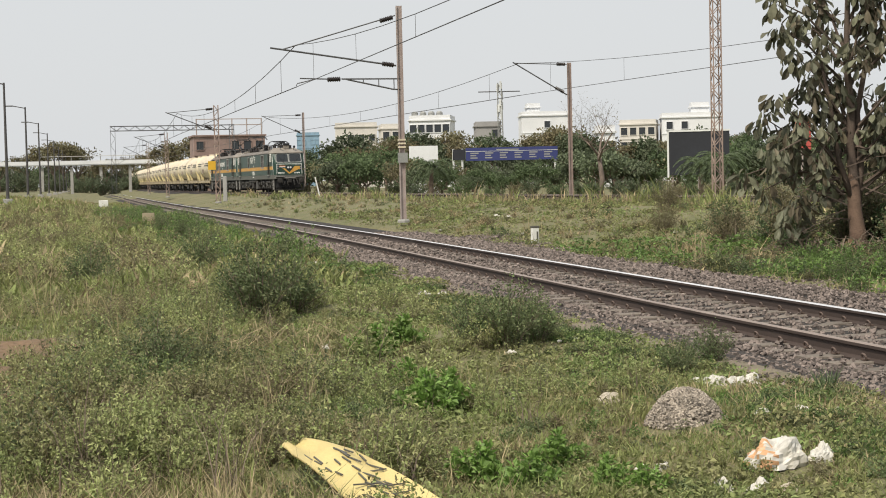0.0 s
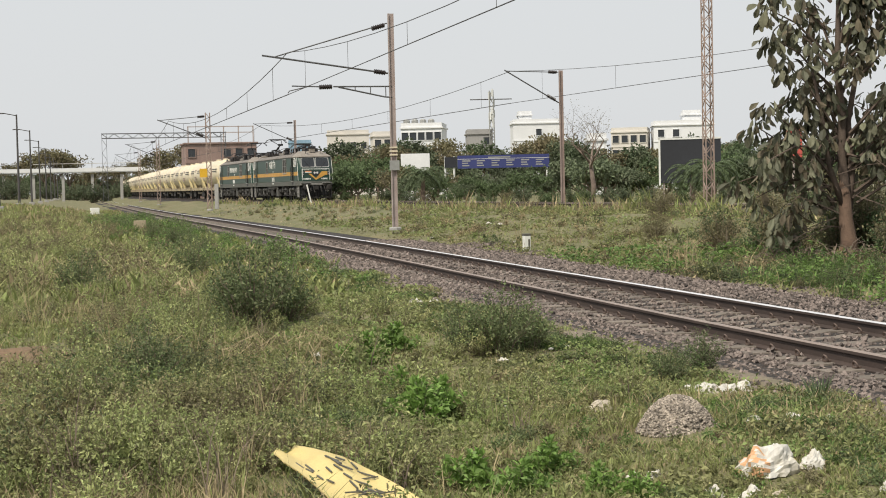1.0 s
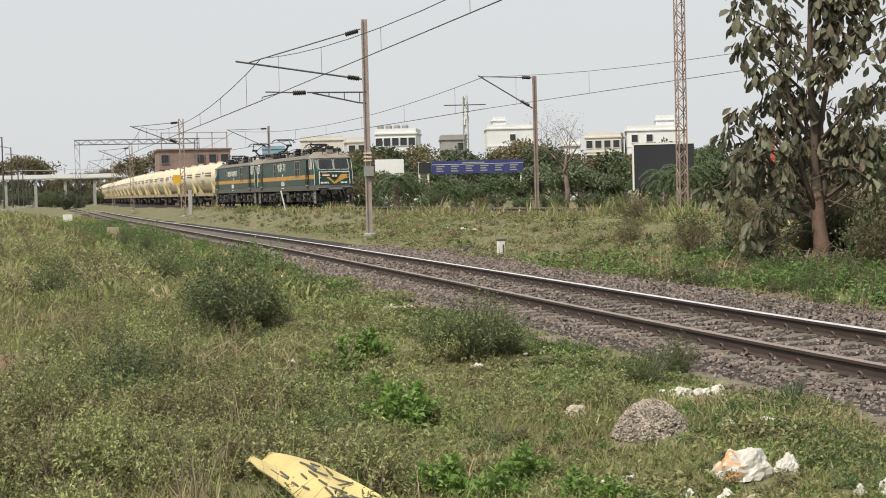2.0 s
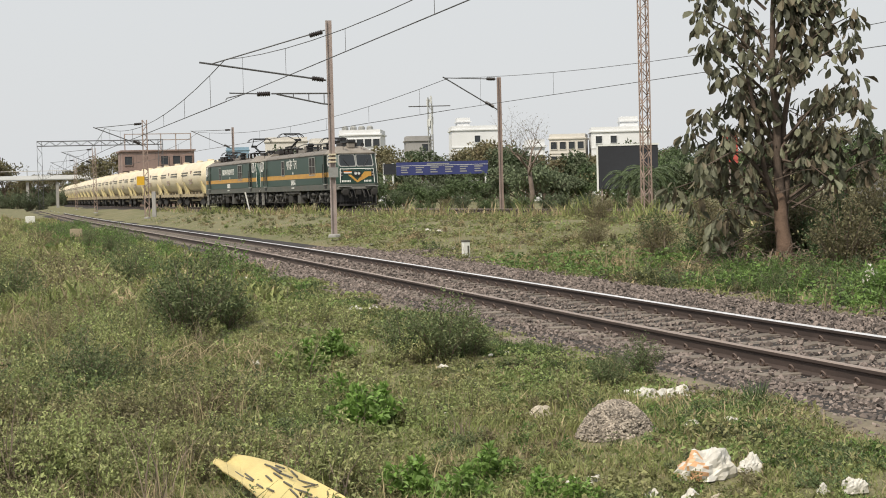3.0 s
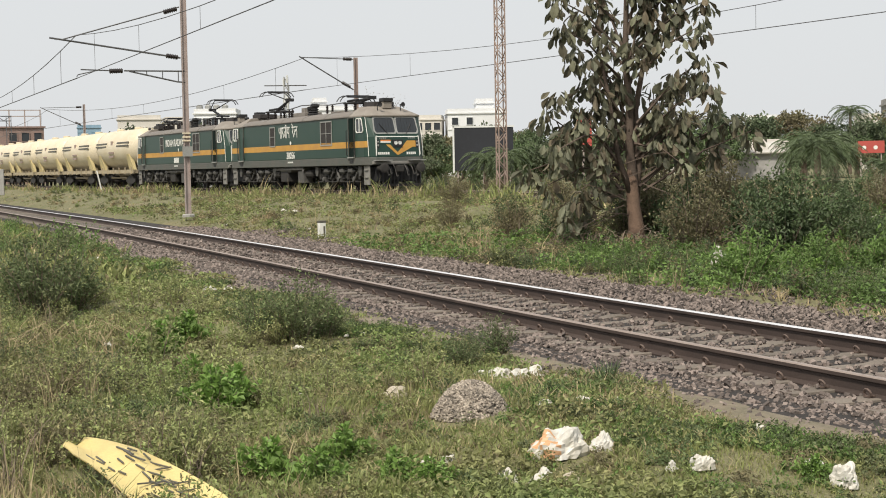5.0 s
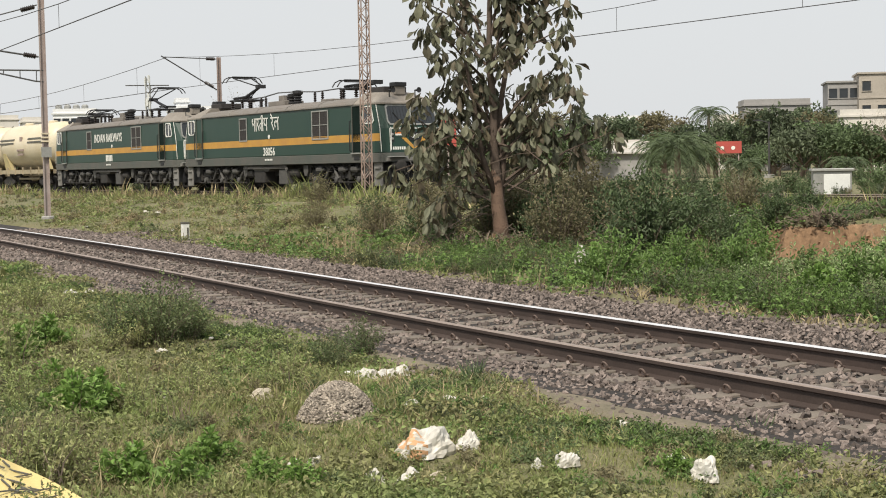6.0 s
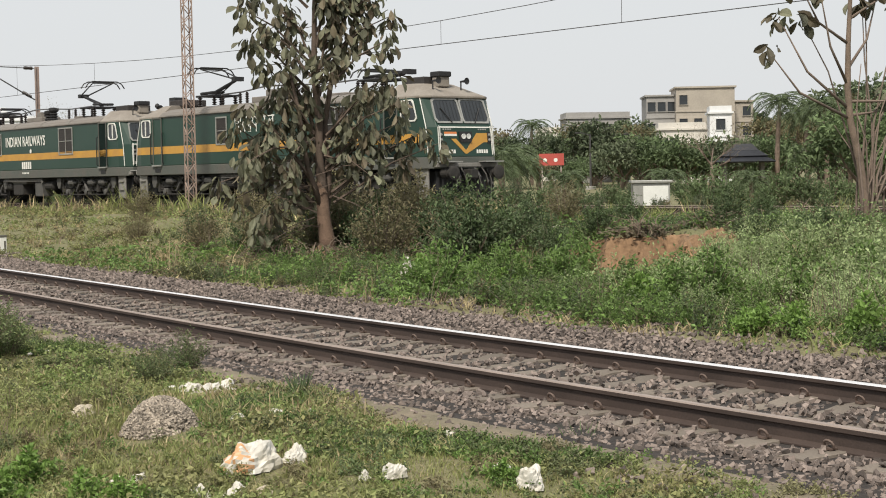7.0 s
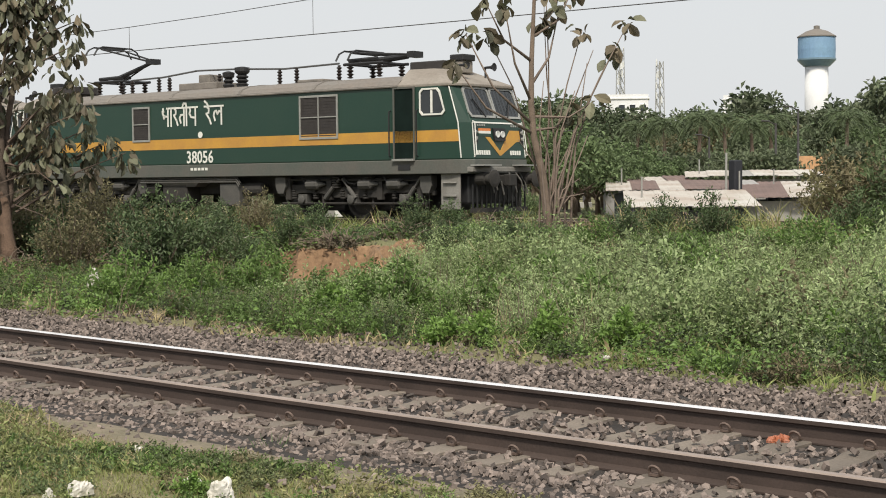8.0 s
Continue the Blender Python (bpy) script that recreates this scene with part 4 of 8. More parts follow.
        for i in range(3):
            pp.tube([(-3.0, (1.40 + 0.03 * i) * sy, 1.20 - 0.06 * i), (1.3, (1.40 + 0.03 * i) * sy, 1.20 - 0.06 * i), (1.42, (1.40 + 0.03 * i) * sy, 1.05 - 0.06 * i)], 0.022, 6)
        pp.done("air_pipe", "underlight", t)
        for u in (-2.75, 1.8):
            rv = Build()
            rv.lathe([(0.06, -0.45), (0.2, -0.38), (0.2, 0.38), (0.06, 0.45)], 12, 0, pose(u, 1.15 * sy, 0.85, 0, 90, 0))
            rv.done("air_reservoir", "under", t)
    core = Build()
    core.box(-9.4, 9.4, -0.85, 0.85, 0.72, 1.25)
    core.done("underframe", "under", t)
    for cx in (-5.75, 5.75):
        bogie(t, cx)
        for u in (-1.25, 0.65, 2.35):
            mo = Build()
            mo.box(cx + u - 0.42, cx + u + 0.42, -0.66, 0.66, 0.22, 0.95)
            mo.done("traction_motor", "black", t, bevel=0.08)
        sh = Build()
        sh.box(cx - 2.7, cx + 2.7, -1.0, 1.0, 0.98, 1.24)
        sh.done("bolster_beam", "black", t)
    for s in (-1, 1):
        gd = Build()
        gd.box(min(s * 8.75, s * 9.75), max(s * 8.75, s * 9.75), -1.1, 1.1, 0.42, 1.2)
        gd.done("buffer_beam_gear", "black", t, bevel=0.06)
    # ends
    for s in (-1, 1):
        fx = lambda z: s * (HX + 0.35 - 0.10 * min(1, (z - 1.62) / 0.98) - (0.40 * (z - 2.60) / 1.02 if z > 2.6 else 0))
        def face_panel(nm, outline, material, out, label=""):
            b = Build()
            b.loft([[Vector((fx(z) + s * out, y, z)) for y, z in outline], [Vector((fx(z) - s * 0.01, y, z)) for y, z in outline]])
            return b.done(nm, material, t, label)
        for sy in (-1, 1):
            wy = [(0.10 * sy, 2.80), (1.06 * sy, 2.80), (1.14 * sy, 2.92), (1.10 * sy, 3.46), (1.02 * sy, 3.52), (0.14 * sy, 3.52), (0.08 * sy, 3.44), (0.06 * sy, 2.90)]
            face_panel("windscreen", wy, "glass", 0.012)
            cy = 0.6 * sy
            outer = [(y + math.copysign(0.06, y - cy), z + math.copysign(0.06, z - 3.16)) for y, z in wy]
            b = Build()
            b.loft([[Vector((fx(z) + s * o, y, z)) for y, z in lp] for lp, o in ((outer, 0.0), (outer, 0.035), (wy, 0.035), (wy, 0.0))], caps=False)
            b.done("windscreen_frame", "frame", t)
            wp = Build()
            wp.tube([(fx(2.76) + s * 0.05, 0.5 * sy, 2.76), (fx(3.3) + s * 0.06, 0.85 * sy, 3.25)], 0.018, 6)
            wp.done("wiper", "black", t)
            for i in range(6):
                gr = Build()
                yy = (0.2 + i * 0.15) * sy
                gr.tube([(fx(2.84) + s * 0.03, yy, 2.84), (fx(3.48) + s * 0.03, yy, 3.48)], 0.005, 4)
                gr.done("stone_guard_bar", "black", t)
            # chevron limb, lamp boxes
            face_panel("chevron", [(0.0, 1.72), (0.05 * sy, 1.73), (0.80 * sy, 2.10), (1.18 * sy, 2.12), (1.17 * sy, 2.41), (0.52 * sy, 2.41), (0.0, 1.84)] if sy > 0 else [(0.0, 1.72), (0.05 * sy, 1.73), (0.62 * sy, 2.22), (0.40 * sy, 2.22), (0.0, 1.84)], "yellow", 0.008, "golden yellow chevron")
            face_panel("marker_lamp_panel", [(0.98 * sy, 2.06), (1.13 * sy, 2.06), (1.13 * sy, 2.46), (0.98 * sy, 2.46)], "black", 0.02)
            for z in (2.18, 2.35):
                lb = Build()
                lb.lathe([(0.05, 0), (0.05, 0.03), (0.02, 0.04)], 10, 0, pose(fx(z) + s * 0.02, 1.055 * sy, z, 0, 90 * s, 0))
                lb.done("marker_lamp", "frame", t)
            hr = Build()
            hr.tube([(fx(1.7), 1.17 * sy, 1.72), (fx(1.7) + s * 0.07, 1.17 * sy, 1.74), (fx(2.6) + s * 0.07, 1.12 * sy, 2.62), (fx(2.6), 1.12 * sy, 2.64)], 0.015, 6)
            hr.done("white_handrail", "whitepaint", t)
            cs = Build()
            cs.tube([(s * (HX + 0.115), 1.46 * sy, 1.66), (s * (HX + 0.02), 1.46 * sy, 2.6), (s * (HX - 0.29), 1.45 * sy, 3.58)], 0.018, 6)
            cs.done("white_corner_line", "whitepaint", t)
            for i in range(6 if sy < 0 else 5):
                yb = (0.50 + 0.105 * i) * sy
                face_panel("painted_bar", [(yb - 0.035, 1.74), (yb + 0.035, 1.74), (yb + 0.035, 1.86), (yb - 0.035, 1.86)], "whitepaint", 0.012)
            for i in range(4):
                yb = (0.62 + 0.10 * i) * sy
                face_panel("small_painted_bar", [(yb - 0.03, 2.51), (yb + 0.03, 2.51), (yb + 0.03, 2.56), (yb - 0.03, 2.56)], "frame", 0.012)
            face_panel("painted_border", [(1.15 * sy, 1.68), (1.18 * sy, 1.68), (1.16 * sy, 2.60), (1.13 * sy, 2.60)], "whitepaint", 0.014)
            # buffers
            bf = Build()
            bf.lathe([(0.17, 0), (0.17, 0.30), (0.13, 0.32), (0.13, 0.50), (0.23, 0.51), (0.24, 0.56), (0.15, 0.585), (0.02, 0.59)], 16, 0, pose(s * (HX + 0.30), 0.98 * sy, 1.10, 0, 90 * s, 0))
            bf.done("buffer", "under", t, "black side buffer")
            hs = Build()
            hs.tube([(s * (HX + 0.38), 0.42 * sy, 1.18), (s * (HX + 0.55), 0.44 * sy, 0.95), (s * (HX + 0.50), 0.46 * sy, 0.62)], 0.03, 6)
            hs.done("brake_hose", "black", t)
        face_panel("headlamp_box", [(-0.24, 2.12), (0.24, 2.12), (0.28, 2.46), (-0.28, 2.46)], "black", 0.05)
        for yy in (-0.11, 0.11):
            lb = Build()
            lb.lathe([(0.09, 0), (0.09, 0.03), (0.03, 0.02)], 12, 0, pose(fx(2.3) + s * 0.05, yy, 2.30, 0, 90 * s, 0))
            lb.done("headlamp", "whitesteel", t)
        face_panel("white_line", [(-1.14, 2.585), (1.14, 2.585), (1.14, 2.625), (-1.14, 2.625)], "whitepaint", 0.010)
        face_panel("flag_panel_top", [(-0.90, 2.38), (-0.36, 2.38), (-0.36, 2.45), (-0.90, 2.45)], "saffron", 0.012)
        face_panel("flag_panel_middle", [(-0.90, 2.31), (-0.36, 2.31), (-0.36, 2.38), (-0.90, 2.38)], "whitepaint", 0.012)
        face_panel("flag_panel_bottom", [(-0.90, 2.24), (-0.36, 2.24), (-0.36, 2.31), (-0.90, 2.31)], "green", 0.012)
        hb = Build()
        hb.box(min(s * (HX + 0.2), s * (HX + 0.42)), max(s * (HX + 0.2), s * (HX + 0.42)), -1.35, 1.35, 1.28, 1.42)
        hb.done("headstock", "steplate", t, bevel=0.02)
        for y0, y1 in ((-1.30, -0.5), (0.5, 1.30)):
            pl = Build()
            pl.box(min(s * (HX + 0.30), s * (HX + 0.75)), max(s * (HX + 0.30), s * (HX + 0.75)), y0, y1, 1.44, 1.48)
            pl.done("footplate", "frame", t)
        hz = Build()
        for yy, dip in ((-0.75, 0.5), (-0.6, 0.42), (-0.3, 0.55), (0.3, 0.5), (0.62, 0.45), (0.8, 0.52)):
            hz.tube([(s * (HX + 0.40), yy, 1.26), (s * (HX + 0.56), yy + 0.04, 1.22 - dip * 0.4), (s * (HX + 0.60), yy + 0.10, 1.22 - dip), (s * (HX + 0.50), yy + 0.22, 1.28 - dip)], 0.024, 6)
        hz.done("air_hose", "underlight", t)
        cp = Build()
        cp.box(min(s * (HX + 0.3), s * (HX + 0.62)), max(s * (HX + 0.3), s * (HX + 0.62)), -0.16, 0.16, 0.92, 1.2)
        cp.box(min(s * (HX + 0.6), s * (HX + 0.82)), max(s * (HX + 0.6), s * (HX + 0.82)), -0.22, 0.10, 0.9, 1.22)
        cp.done("coupler", "under", t, bevel=0.03)
        cc = Build()
        cc.box(min(s * (HX + 0.28), s * (HX + 0.34)), max(s * (HX + 0.28), s * (HX + 0.34)), -1.3, 1.3, 0.20, 0.32)
        guard = cc.done("rail_guard", "under", t)
        for i in range(13):
            yy = -1.2 + i * 0.2
            cc = Build()
            cc.box(min(s * (HX + 0.28), s * (HX + 0.31)), max(s * (HX + 0.28), s * (HX + 0.31)), yy - 0.025, yy + 0.025, 0.3, 0.95)
            cc.done("guard_bar", "black", guard)
    # roof gear
    if leading:
        pantograph(t, -5.5, True, 1)
        pantograph(t, 5.6, False, 1)
    else:
        pantograph(t, -5.6, False, -1)
        pantograph(t, 4.6, True, -1)
    bus = [(-4.7, 4.44), (-3.2, 4.47), (-1.6, 4.60), (0.2, 4.56), (2.2, 4.46), (4.4, 4.50)]
    bb = Build()
    bb.tube([(x, -0.25, z) for x, z in bus], 0.03, 6)
    bb.done("roof_bus_bar", "galv", t)
    for x in (-4.7, -3.4, -2.9, -0.6, 2.0, 2.7, 4.4):
        i = Build()
        insulator(i, x, -0.25, 3.99, 0.46, 0.085)
        i.done("roof_insulator", "insulator", t)
    cb = Build()
    cb.lathe([(0.22, 0), (0.22, 0.1), (0.26, 0.12), (0.16, 0.2), (0.26, 0.28), (0.16, 0.36), (0.26, 0.44), (0.16, 0.52), (0.26, 0.6), (0.3, 0.66), (0.3, 0.82), (0.1, 0.86)], 12, 0, pose(0.45, -0.3, 3.98) @ Matrix.Diagonal((0.8, 0.8, 0.74, 1)))
    cb.lathe([(0.16, 0), (0.2, 0.12), (0.12, 0.2), (0.2, 0.28), (0.12, 0.36), (0.2, 0.44), (0.22, 0.6), (0.05, 0.66)], 12, 0, pose(-0.15, -0.3, 3.98) @ Matrix.Diagonal((0.9, 0.9, 0.8, 1)))
    cb.done("circuit_breaker", "black", t)
    rb = Build()
    rb.box(-2.2, -0.5, -0.5, 0.5, 3.98, 4.20)
    rb.box(-1.5, -1.0, -0.3, 0.3, 4.20, 4.46)
    rb.done("roof_equipment", "roofdark", t, bevel=0.03)
    cov = Build()
    cov.box(2.9, 3.9, -0.45, 0.45, 3.98, 4.08)
    cov.done("roof_hatch", "roofdark", t, bevel=0.03)
    em = Build()
    em.lathe([(0.08, 0), (0.10, 0.01), (0.10, 0.02)], 12, 0, pose(-0.15 if leading else 0.4, -1.506, 2.52, 90, 0, 0))
    em.done("round_emblem", "whitepaint", t)
    if leading:
        devanagari(t, HX - 11.5, 2.82, 0.55)
        letters("painted_number", "38056", 0.52, side(HX - 9.85, 1.67), "whitepaint", t, 0.92)
    else:
        letters("lettering", "INDIAN RAILWAYS", 0.66, side(HX - 9.9, 2.78), "whitepaint", t, 0.80)
        nb = Build()
        for i in range(5):
            nb.box(HX - 10.3 + i * 0.22, HX - 10.14 + i * 0.22, -1.516, -1.506, 1.68, 2.02)
        nb.done("number_bars", "whitepaint", t)
    sb = Build()
    for i in range(5):
        sb.box(HX - 10.25 + i * 0.16, HX - 10.14 + i * 0.16, -1.53, -1.522, 1.44, 1.52)
    sb.done("shed_name_bars", "whitepaint", t)
    return t


WP, WFIRST = 12.6, 41.2


def tank_wagon():
    t = thing("tank_wagon", pose(0, 0, 0), "cream bulk tank wagon on a tan frame with two bogies", "wagon", "train of tank wagons")
    L = WP - 0.9
    n = 18
    # barrel: two cones that meet low in the middle, domed ends
    b = Build()
    secs = []
    for x, r, zc in ((-L / 2 + 0.15, 0.55, 3.00), (-L / 2 + 0.3, 1.05, 3.00), (-L / 2 + 0.65, 1.38, 2.98), (-L / 2 + 1.6, 1.47, 2.92), (-1.5, 1.50, 2.86), (0, 1.50, 2.86), (1.5, 1.50, 2.86), (L / 2 - 1.6, 1.47, 2.92), (L / 2 - 0.65, 1.38, 2.98), (L / 2 - 0.3, 1.05, 3.00), (L / 2 - 0.15, 0.55, 3.00)):
        secs.append([Vector((x, r * math.sin(2 * math.pi * j / n), zc + r * math.cos(2 * math.pi * j / n))) for j in range(n)])
    b.loft(secs)
    b.done("barrel", "cream", t, smooth=True)
    for x in (-L / 2 + 1.55, L / 2 - 1.55):
        for sy in (-1, 1):
            s = Build()
            s.loft([[Vector((x - 0.75, sy * 1.05, 1.25)), Vector((x + 0.75, sy * 1.05, 1.25)), Vector((x + 0.45, sy * 1.40, 2.45)), Vector((x - 0.15, sy * 1.40, 2.45))], [Vector((x - 0.75, sy * 0.85, 1.25)), Vector((x + 0.75, sy * 0.85, 1.25)), Vector((x + 0.45, sy * 1.1, 2.45)), Vector((x - 0.15, sy * 1.1, 2.45))]])
            s.done("saddle", "tankyellow", t)
    zc, r = 2.9, 1.505
    for x0, x1 in ((-L / 2 + 0.95, -L / 2 + 4.3), (L / 2 - 4.3, L / 2 - 0.95)):
        for sy in (-1, 1):
            for i in range(2):
                s = Build()
                a0, a1 = radians(71 + 9 * i), radians(75.2 + 9 * i)
                q = [Vector((x, sy * r * math.sin(a), zc + r * math.cos(a))) for x in (x0, x1) for a in (a0, a1)]
                s.add(q + [p + Vector((0, -0.05 * sy, 0)) for p in q], [(0, 2, 3, 1), (4, 5, 7, 6), (0, 4, 6, 2), (1, 3, 7, 5), (0, 1, 5, 4), (2, 6, 7, 3)])
                s.done("stripe", "ink", t, "dark painted stripe")
    w = Build()
    for sy in (-1, 1):
        for i, wd in enumerate((1.5, 1.2)):
            w.box(-wd / 2, wd / 2, sy * 1.485 - 0.03, sy * 1.485 + 0.03, 2.55 - i * 0.28, 2.68 - i * 0.28)
        w.box(-0.25, 0.25, sy * 1.42 - 0.03, sy * 1.42 + 0.03, 3.15, 3.5)
    w.done("painted_bars", "mastrust", t)
    f = Build()
    for sy in (-1, 1):
        f.box(-L / 2, L / 2, sy * 1.25 - 0.1, sy * 1.25 + 0.1, 1.05, 1.32)
        for i in range(7):
            x = -L / 2 + 0.6 + i * (L - 1.2) / 6
            f.box(x - 0.05, x + 0.05, sy * 1.36 - 0.04, sy * 1.36 + 0.04, 1.0, 1.5)
    f.box(-L / 2, -L / 2 + 0.15, -1.35, 1.35, 1.05, 1.32)
    f.box(L / 2 - 0.15, L / 2, -1.35, 1.35, 1.05, 1.32)
    f.box(-L / 2, L / 2, -0.25, 0.25, 0.9, 1.2)
    f.done("frame", "wagonframe", t)
    for cx in (-L / 2 + 1.8, L / 2 - 1.8):
        for sy in (-1, 1):
            g = Build()
            g.loft([[Vector((cx + a, y, c)) for a, c in ((-1.25, 0.62), (-0.5, 0.85), (0.5, 0.85), (1.25, 0.62), (1.25, 0.45), (0.6, 0.30), (-0.6, 0.30), (-1.25, 0.45))] for y in sorted((1.0 * sy, 1.12 * sy))])
            g.done("bogie_frame", "under", t)
        for ax in (-1.0, 1.0):
            g = Build()
            g.lathe([(0.08, -0.95), (0.08, -0.86), (0.45, -0.86), (0.45, -0.72), (0.08, -0.70), (0.08, 0.70), (0.45, 0.72), (0.45, 0.86), (0.08, 0.86), (0.08, 0.95)], 16, 0, pose(cx + ax, 0, 0.45, 90, 0, 0))
            g.done("wheelset", "under", t)
        g = Build()
        g.box(cx - 0.25, cx + 0.25, -1.0, 1.0, 0.4, 1.05)
        g.done("bolster", "under", t)
    h = Build()
    for x in (-2.6, 2.6):
        h.lathe([(0.32, 0), (0.32, 0.14), (0.24, 0.18)], 12, 0, pose(x, 0, 4.32))
    h.done("hatch", "cream", t)
    for s in (-1, 1):
        c = Build()
        c.box(min(s * L / 2, s * (L / 2 + 0.45)), max(s * L / 2, s * (L / 2 + 0.45)), -0.15, 0.15, 0.95, 1.2)
        c.done("coupler", "under", t)
    for x in (-1.9, 1.9):
        hop = Build()
        hop.lathe([(0.18, 0.55), (0.25, 0.7), (0.95, 1.5)], 10, 0, pose(x, 0, 0))
        hop.done("discharge_hopper", "wagonframe", t)
    for y in (-0.9, 0.9):
        hop = Build()
        hop.tube([(-2.3, y, 0.72), (2.3, y, 0.72)], 0.07, 8)
        hop.done("discharge_pipe", "wagonframe", t)
    return t


SPEED = 13.887
LOCOS = [loco("locomotive", "dark green electric locomotive with yellow band, grey skirt, one pantograph raised", True),
         loco("locomotive", "dark green second electric locomotive coupled behind the first, white lettering", False)]
WAGONS = [tank_wagon()]
for i in range(41):
    WAGONS.append(copy_thing(WAGONS[0], pose(0, 0, 0)))


def motions():
    """The train runs along the second line at a steady speed."""
    cars = [(c, 9.65 + 20.6 * i, 6.0) for i, c in enumerate(LOCOS)] + [(c, WFIRST + WP * (i + 0.5), 4.2) for i, c in enumerate(WAGONS)]
    times = [0.5 * i for i in range(17)]
    for car, back, half in cars:
        rows = []
        for t in times if back < 150 else times[::4]:
            s = (8.0 - t) * SPEED + back
            xa, ya, _ = on2(s - half)
            xb, yb, _ = on2(s + half)
            rows.append((t, pose((xa + xb) / 2, (ya + yb) / 2, RAIL2, 0, 0, math.degrees(math.atan2(ya - yb, xa - xb)))))
        walk(car, rows)
    turn = math.degrees(SPEED / 0.546)
    steps = int(8.0 * turn / 80) + 1
    for w, ax in WHEELS:
        walk(w, [(8.0 * i / steps, pose(ax, 0, 0.546, 0, (8.0 * i / steps * turn) % 360, 0)) for i in range(steps + 1)])


# ---- plants ----
RNG = np.random.default_rng(7)


def unit(v):
    return v / np.maximum(np.linalg.norm(v, axis=-1, keepdims=True), 1e-9)


def kites(base, way, length, width, fold=0.25, plain=False):
    """Leaves as folded kites: verts (n*5), faces (n*4 triangles)."""
    n = len(base)
    way = unit(way)
    sidev = unit(np.cross(way, RNG.normal(size=(n, 3)) * 0.6 + np.array([0, 0, 1.0])))
    up = np.cross(sidev, way)
    length, width = np.broadcast_to(length, n)[:, None], np.broadcast_to(width, n)[:, None]
    mid = base + way * length * 0.5 - up * length * 0.02
    v = np.stack([base, mid + sidev * width * 0.5 + up * width * fold, base + way * length - up * length * fold * 0.6, mid - sidev * width * 0.5 + up * width * fold, mid], 1).reshape(-1, 3)
    o = np.arange(n)[:, None] * 5
    if plain:
        v = v.reshape(-1, 5, 3)[:, :4].reshape(-1, 3)
        o = np.arange(n)[:, None] * 4
        f = np.concatenate([o + [0, 2, 1], o + [0, 3, 2]], 1).reshape(-1, 3)
    else:
        f = np.concatenate([o + [0, 4, 1], o + [1, 4, 2], o + [2, 4, 3], o + [3, 4, 0]], 1).reshape(-1, 3)
    return v, f


def leaf_part(name, base, way, length, width, material, parent, fold=0.25, plain=True):
    v, f = kites(np.asarray(base), np.asarray(way), length, width, fold, plain)
    return bulk(name, v, f, material, parent=parent)


def limbs(b, start, way, length, radius, depth, rnd, tips, spread=0.6, rise=0.25, kids=3, wander=0.25, keep=0.72):
    """Tapered branching; collects the outer ends in tips."""
    p, d = Vector(start), Vector(way).normalized()
    pts, rs = [p.copy()], [radius]
    steps = 4 if radius > 0.03 else 2
    for i in range(steps):
        d = (d + Vector((rnd.uniform(-1, 1), rnd.uniform(-1, 1), rnd.uniform(-1, 1) + rise)) * wander * 0.5).normalized()
        p = p + d * length / steps
        pts.append(p.copy())
        rs.append(radius * (1 - 0.45 * (i + 1) / steps))
    b.tube(pts, rs, 6 if radius > 0.04 else (4 if radius > 0.02 else 3), caps=False)
    if depth == 0:
        tips.append((pts[-1], d))
        tips.append((pts[-2], d))
        return
    for i in range(kids):
        q = pts[-1] if i == 0 else pts[rnd.randint(steps // 2, steps)]
        side_v = Vector((rnd.uniform(-1, 1), rnd.uniform(-1, 1), rnd.uniform(-0.2, 0.8)))
        limbs(b, q, d * (1 - spread) + side_v.normalized() * spread, length * keep * rnd.uniform(0.8, 1.15), rs[-1] * 0.72, depth - 1, rnd, tips, spread, rise, kids, wander, keep)


def broadleaf(name, h, spread, leaves, size, material, seed, label, category="tree", bark="bark", depth=3, fork=0.32, group="", clump=0.5):
    rnd = random.Random(seed)
    t = thing(name, pose(0, 0, 0), label, category, group)
    b, tips = Build(), []
    b.tube([(0, 0, -0.3), (0.03 * h, 0, h * 0.15), (0.0, 0.02 * h, h * fork)], [h * 0.035, h * 0.026, h * 0.02], 8)
    for i in range(5):
        a = i * 1.257 + rnd.uniform(-0.4, 0.4)
        limbs(b, (0, 0.02 * h, h * fork * rnd.uniform(0.8, 1.0)), (math.cos(a) * spread, math.sin(a) * spread, rnd.uniform(0.5, 1.4)), h * 0.27, h * 0.013, depth - 1, rnd, tips, 0.55, 0.2, 3)
    b.done("trunk", bark, t, smooth=True)
    r = np.random.default_rng(seed)
    p = np.array([q[0] for q in tips])
    size_of = r.uniform(0.6, 1.35, len(p)) * h * 0.085 * clump * 2
    idx = r.integers(0, len(p), leaves)
    off = unit(r.normal(size=(leaves, 3)) + np.array([0, 0, 0.35]))
    c = p[idx] + off * np.array([1, 1, 0.75]) * (size_of[idx] * r.uniform(0.55, 1.0, leaves))[:, None]
    c[:, 2] = np.maximum(c[:, 2], h * fork * 0.55)
    way = off + r.normal(size=(leaves, 3)) * 0.6 + np.array([0, 0, -0.2])
    leaf_part("crown", c, way, r.uniform(0.7, 1.3, leaves) * size, r.uniform(0.7, 1.2, leaves) * size * 0.6, material, t)
    return t


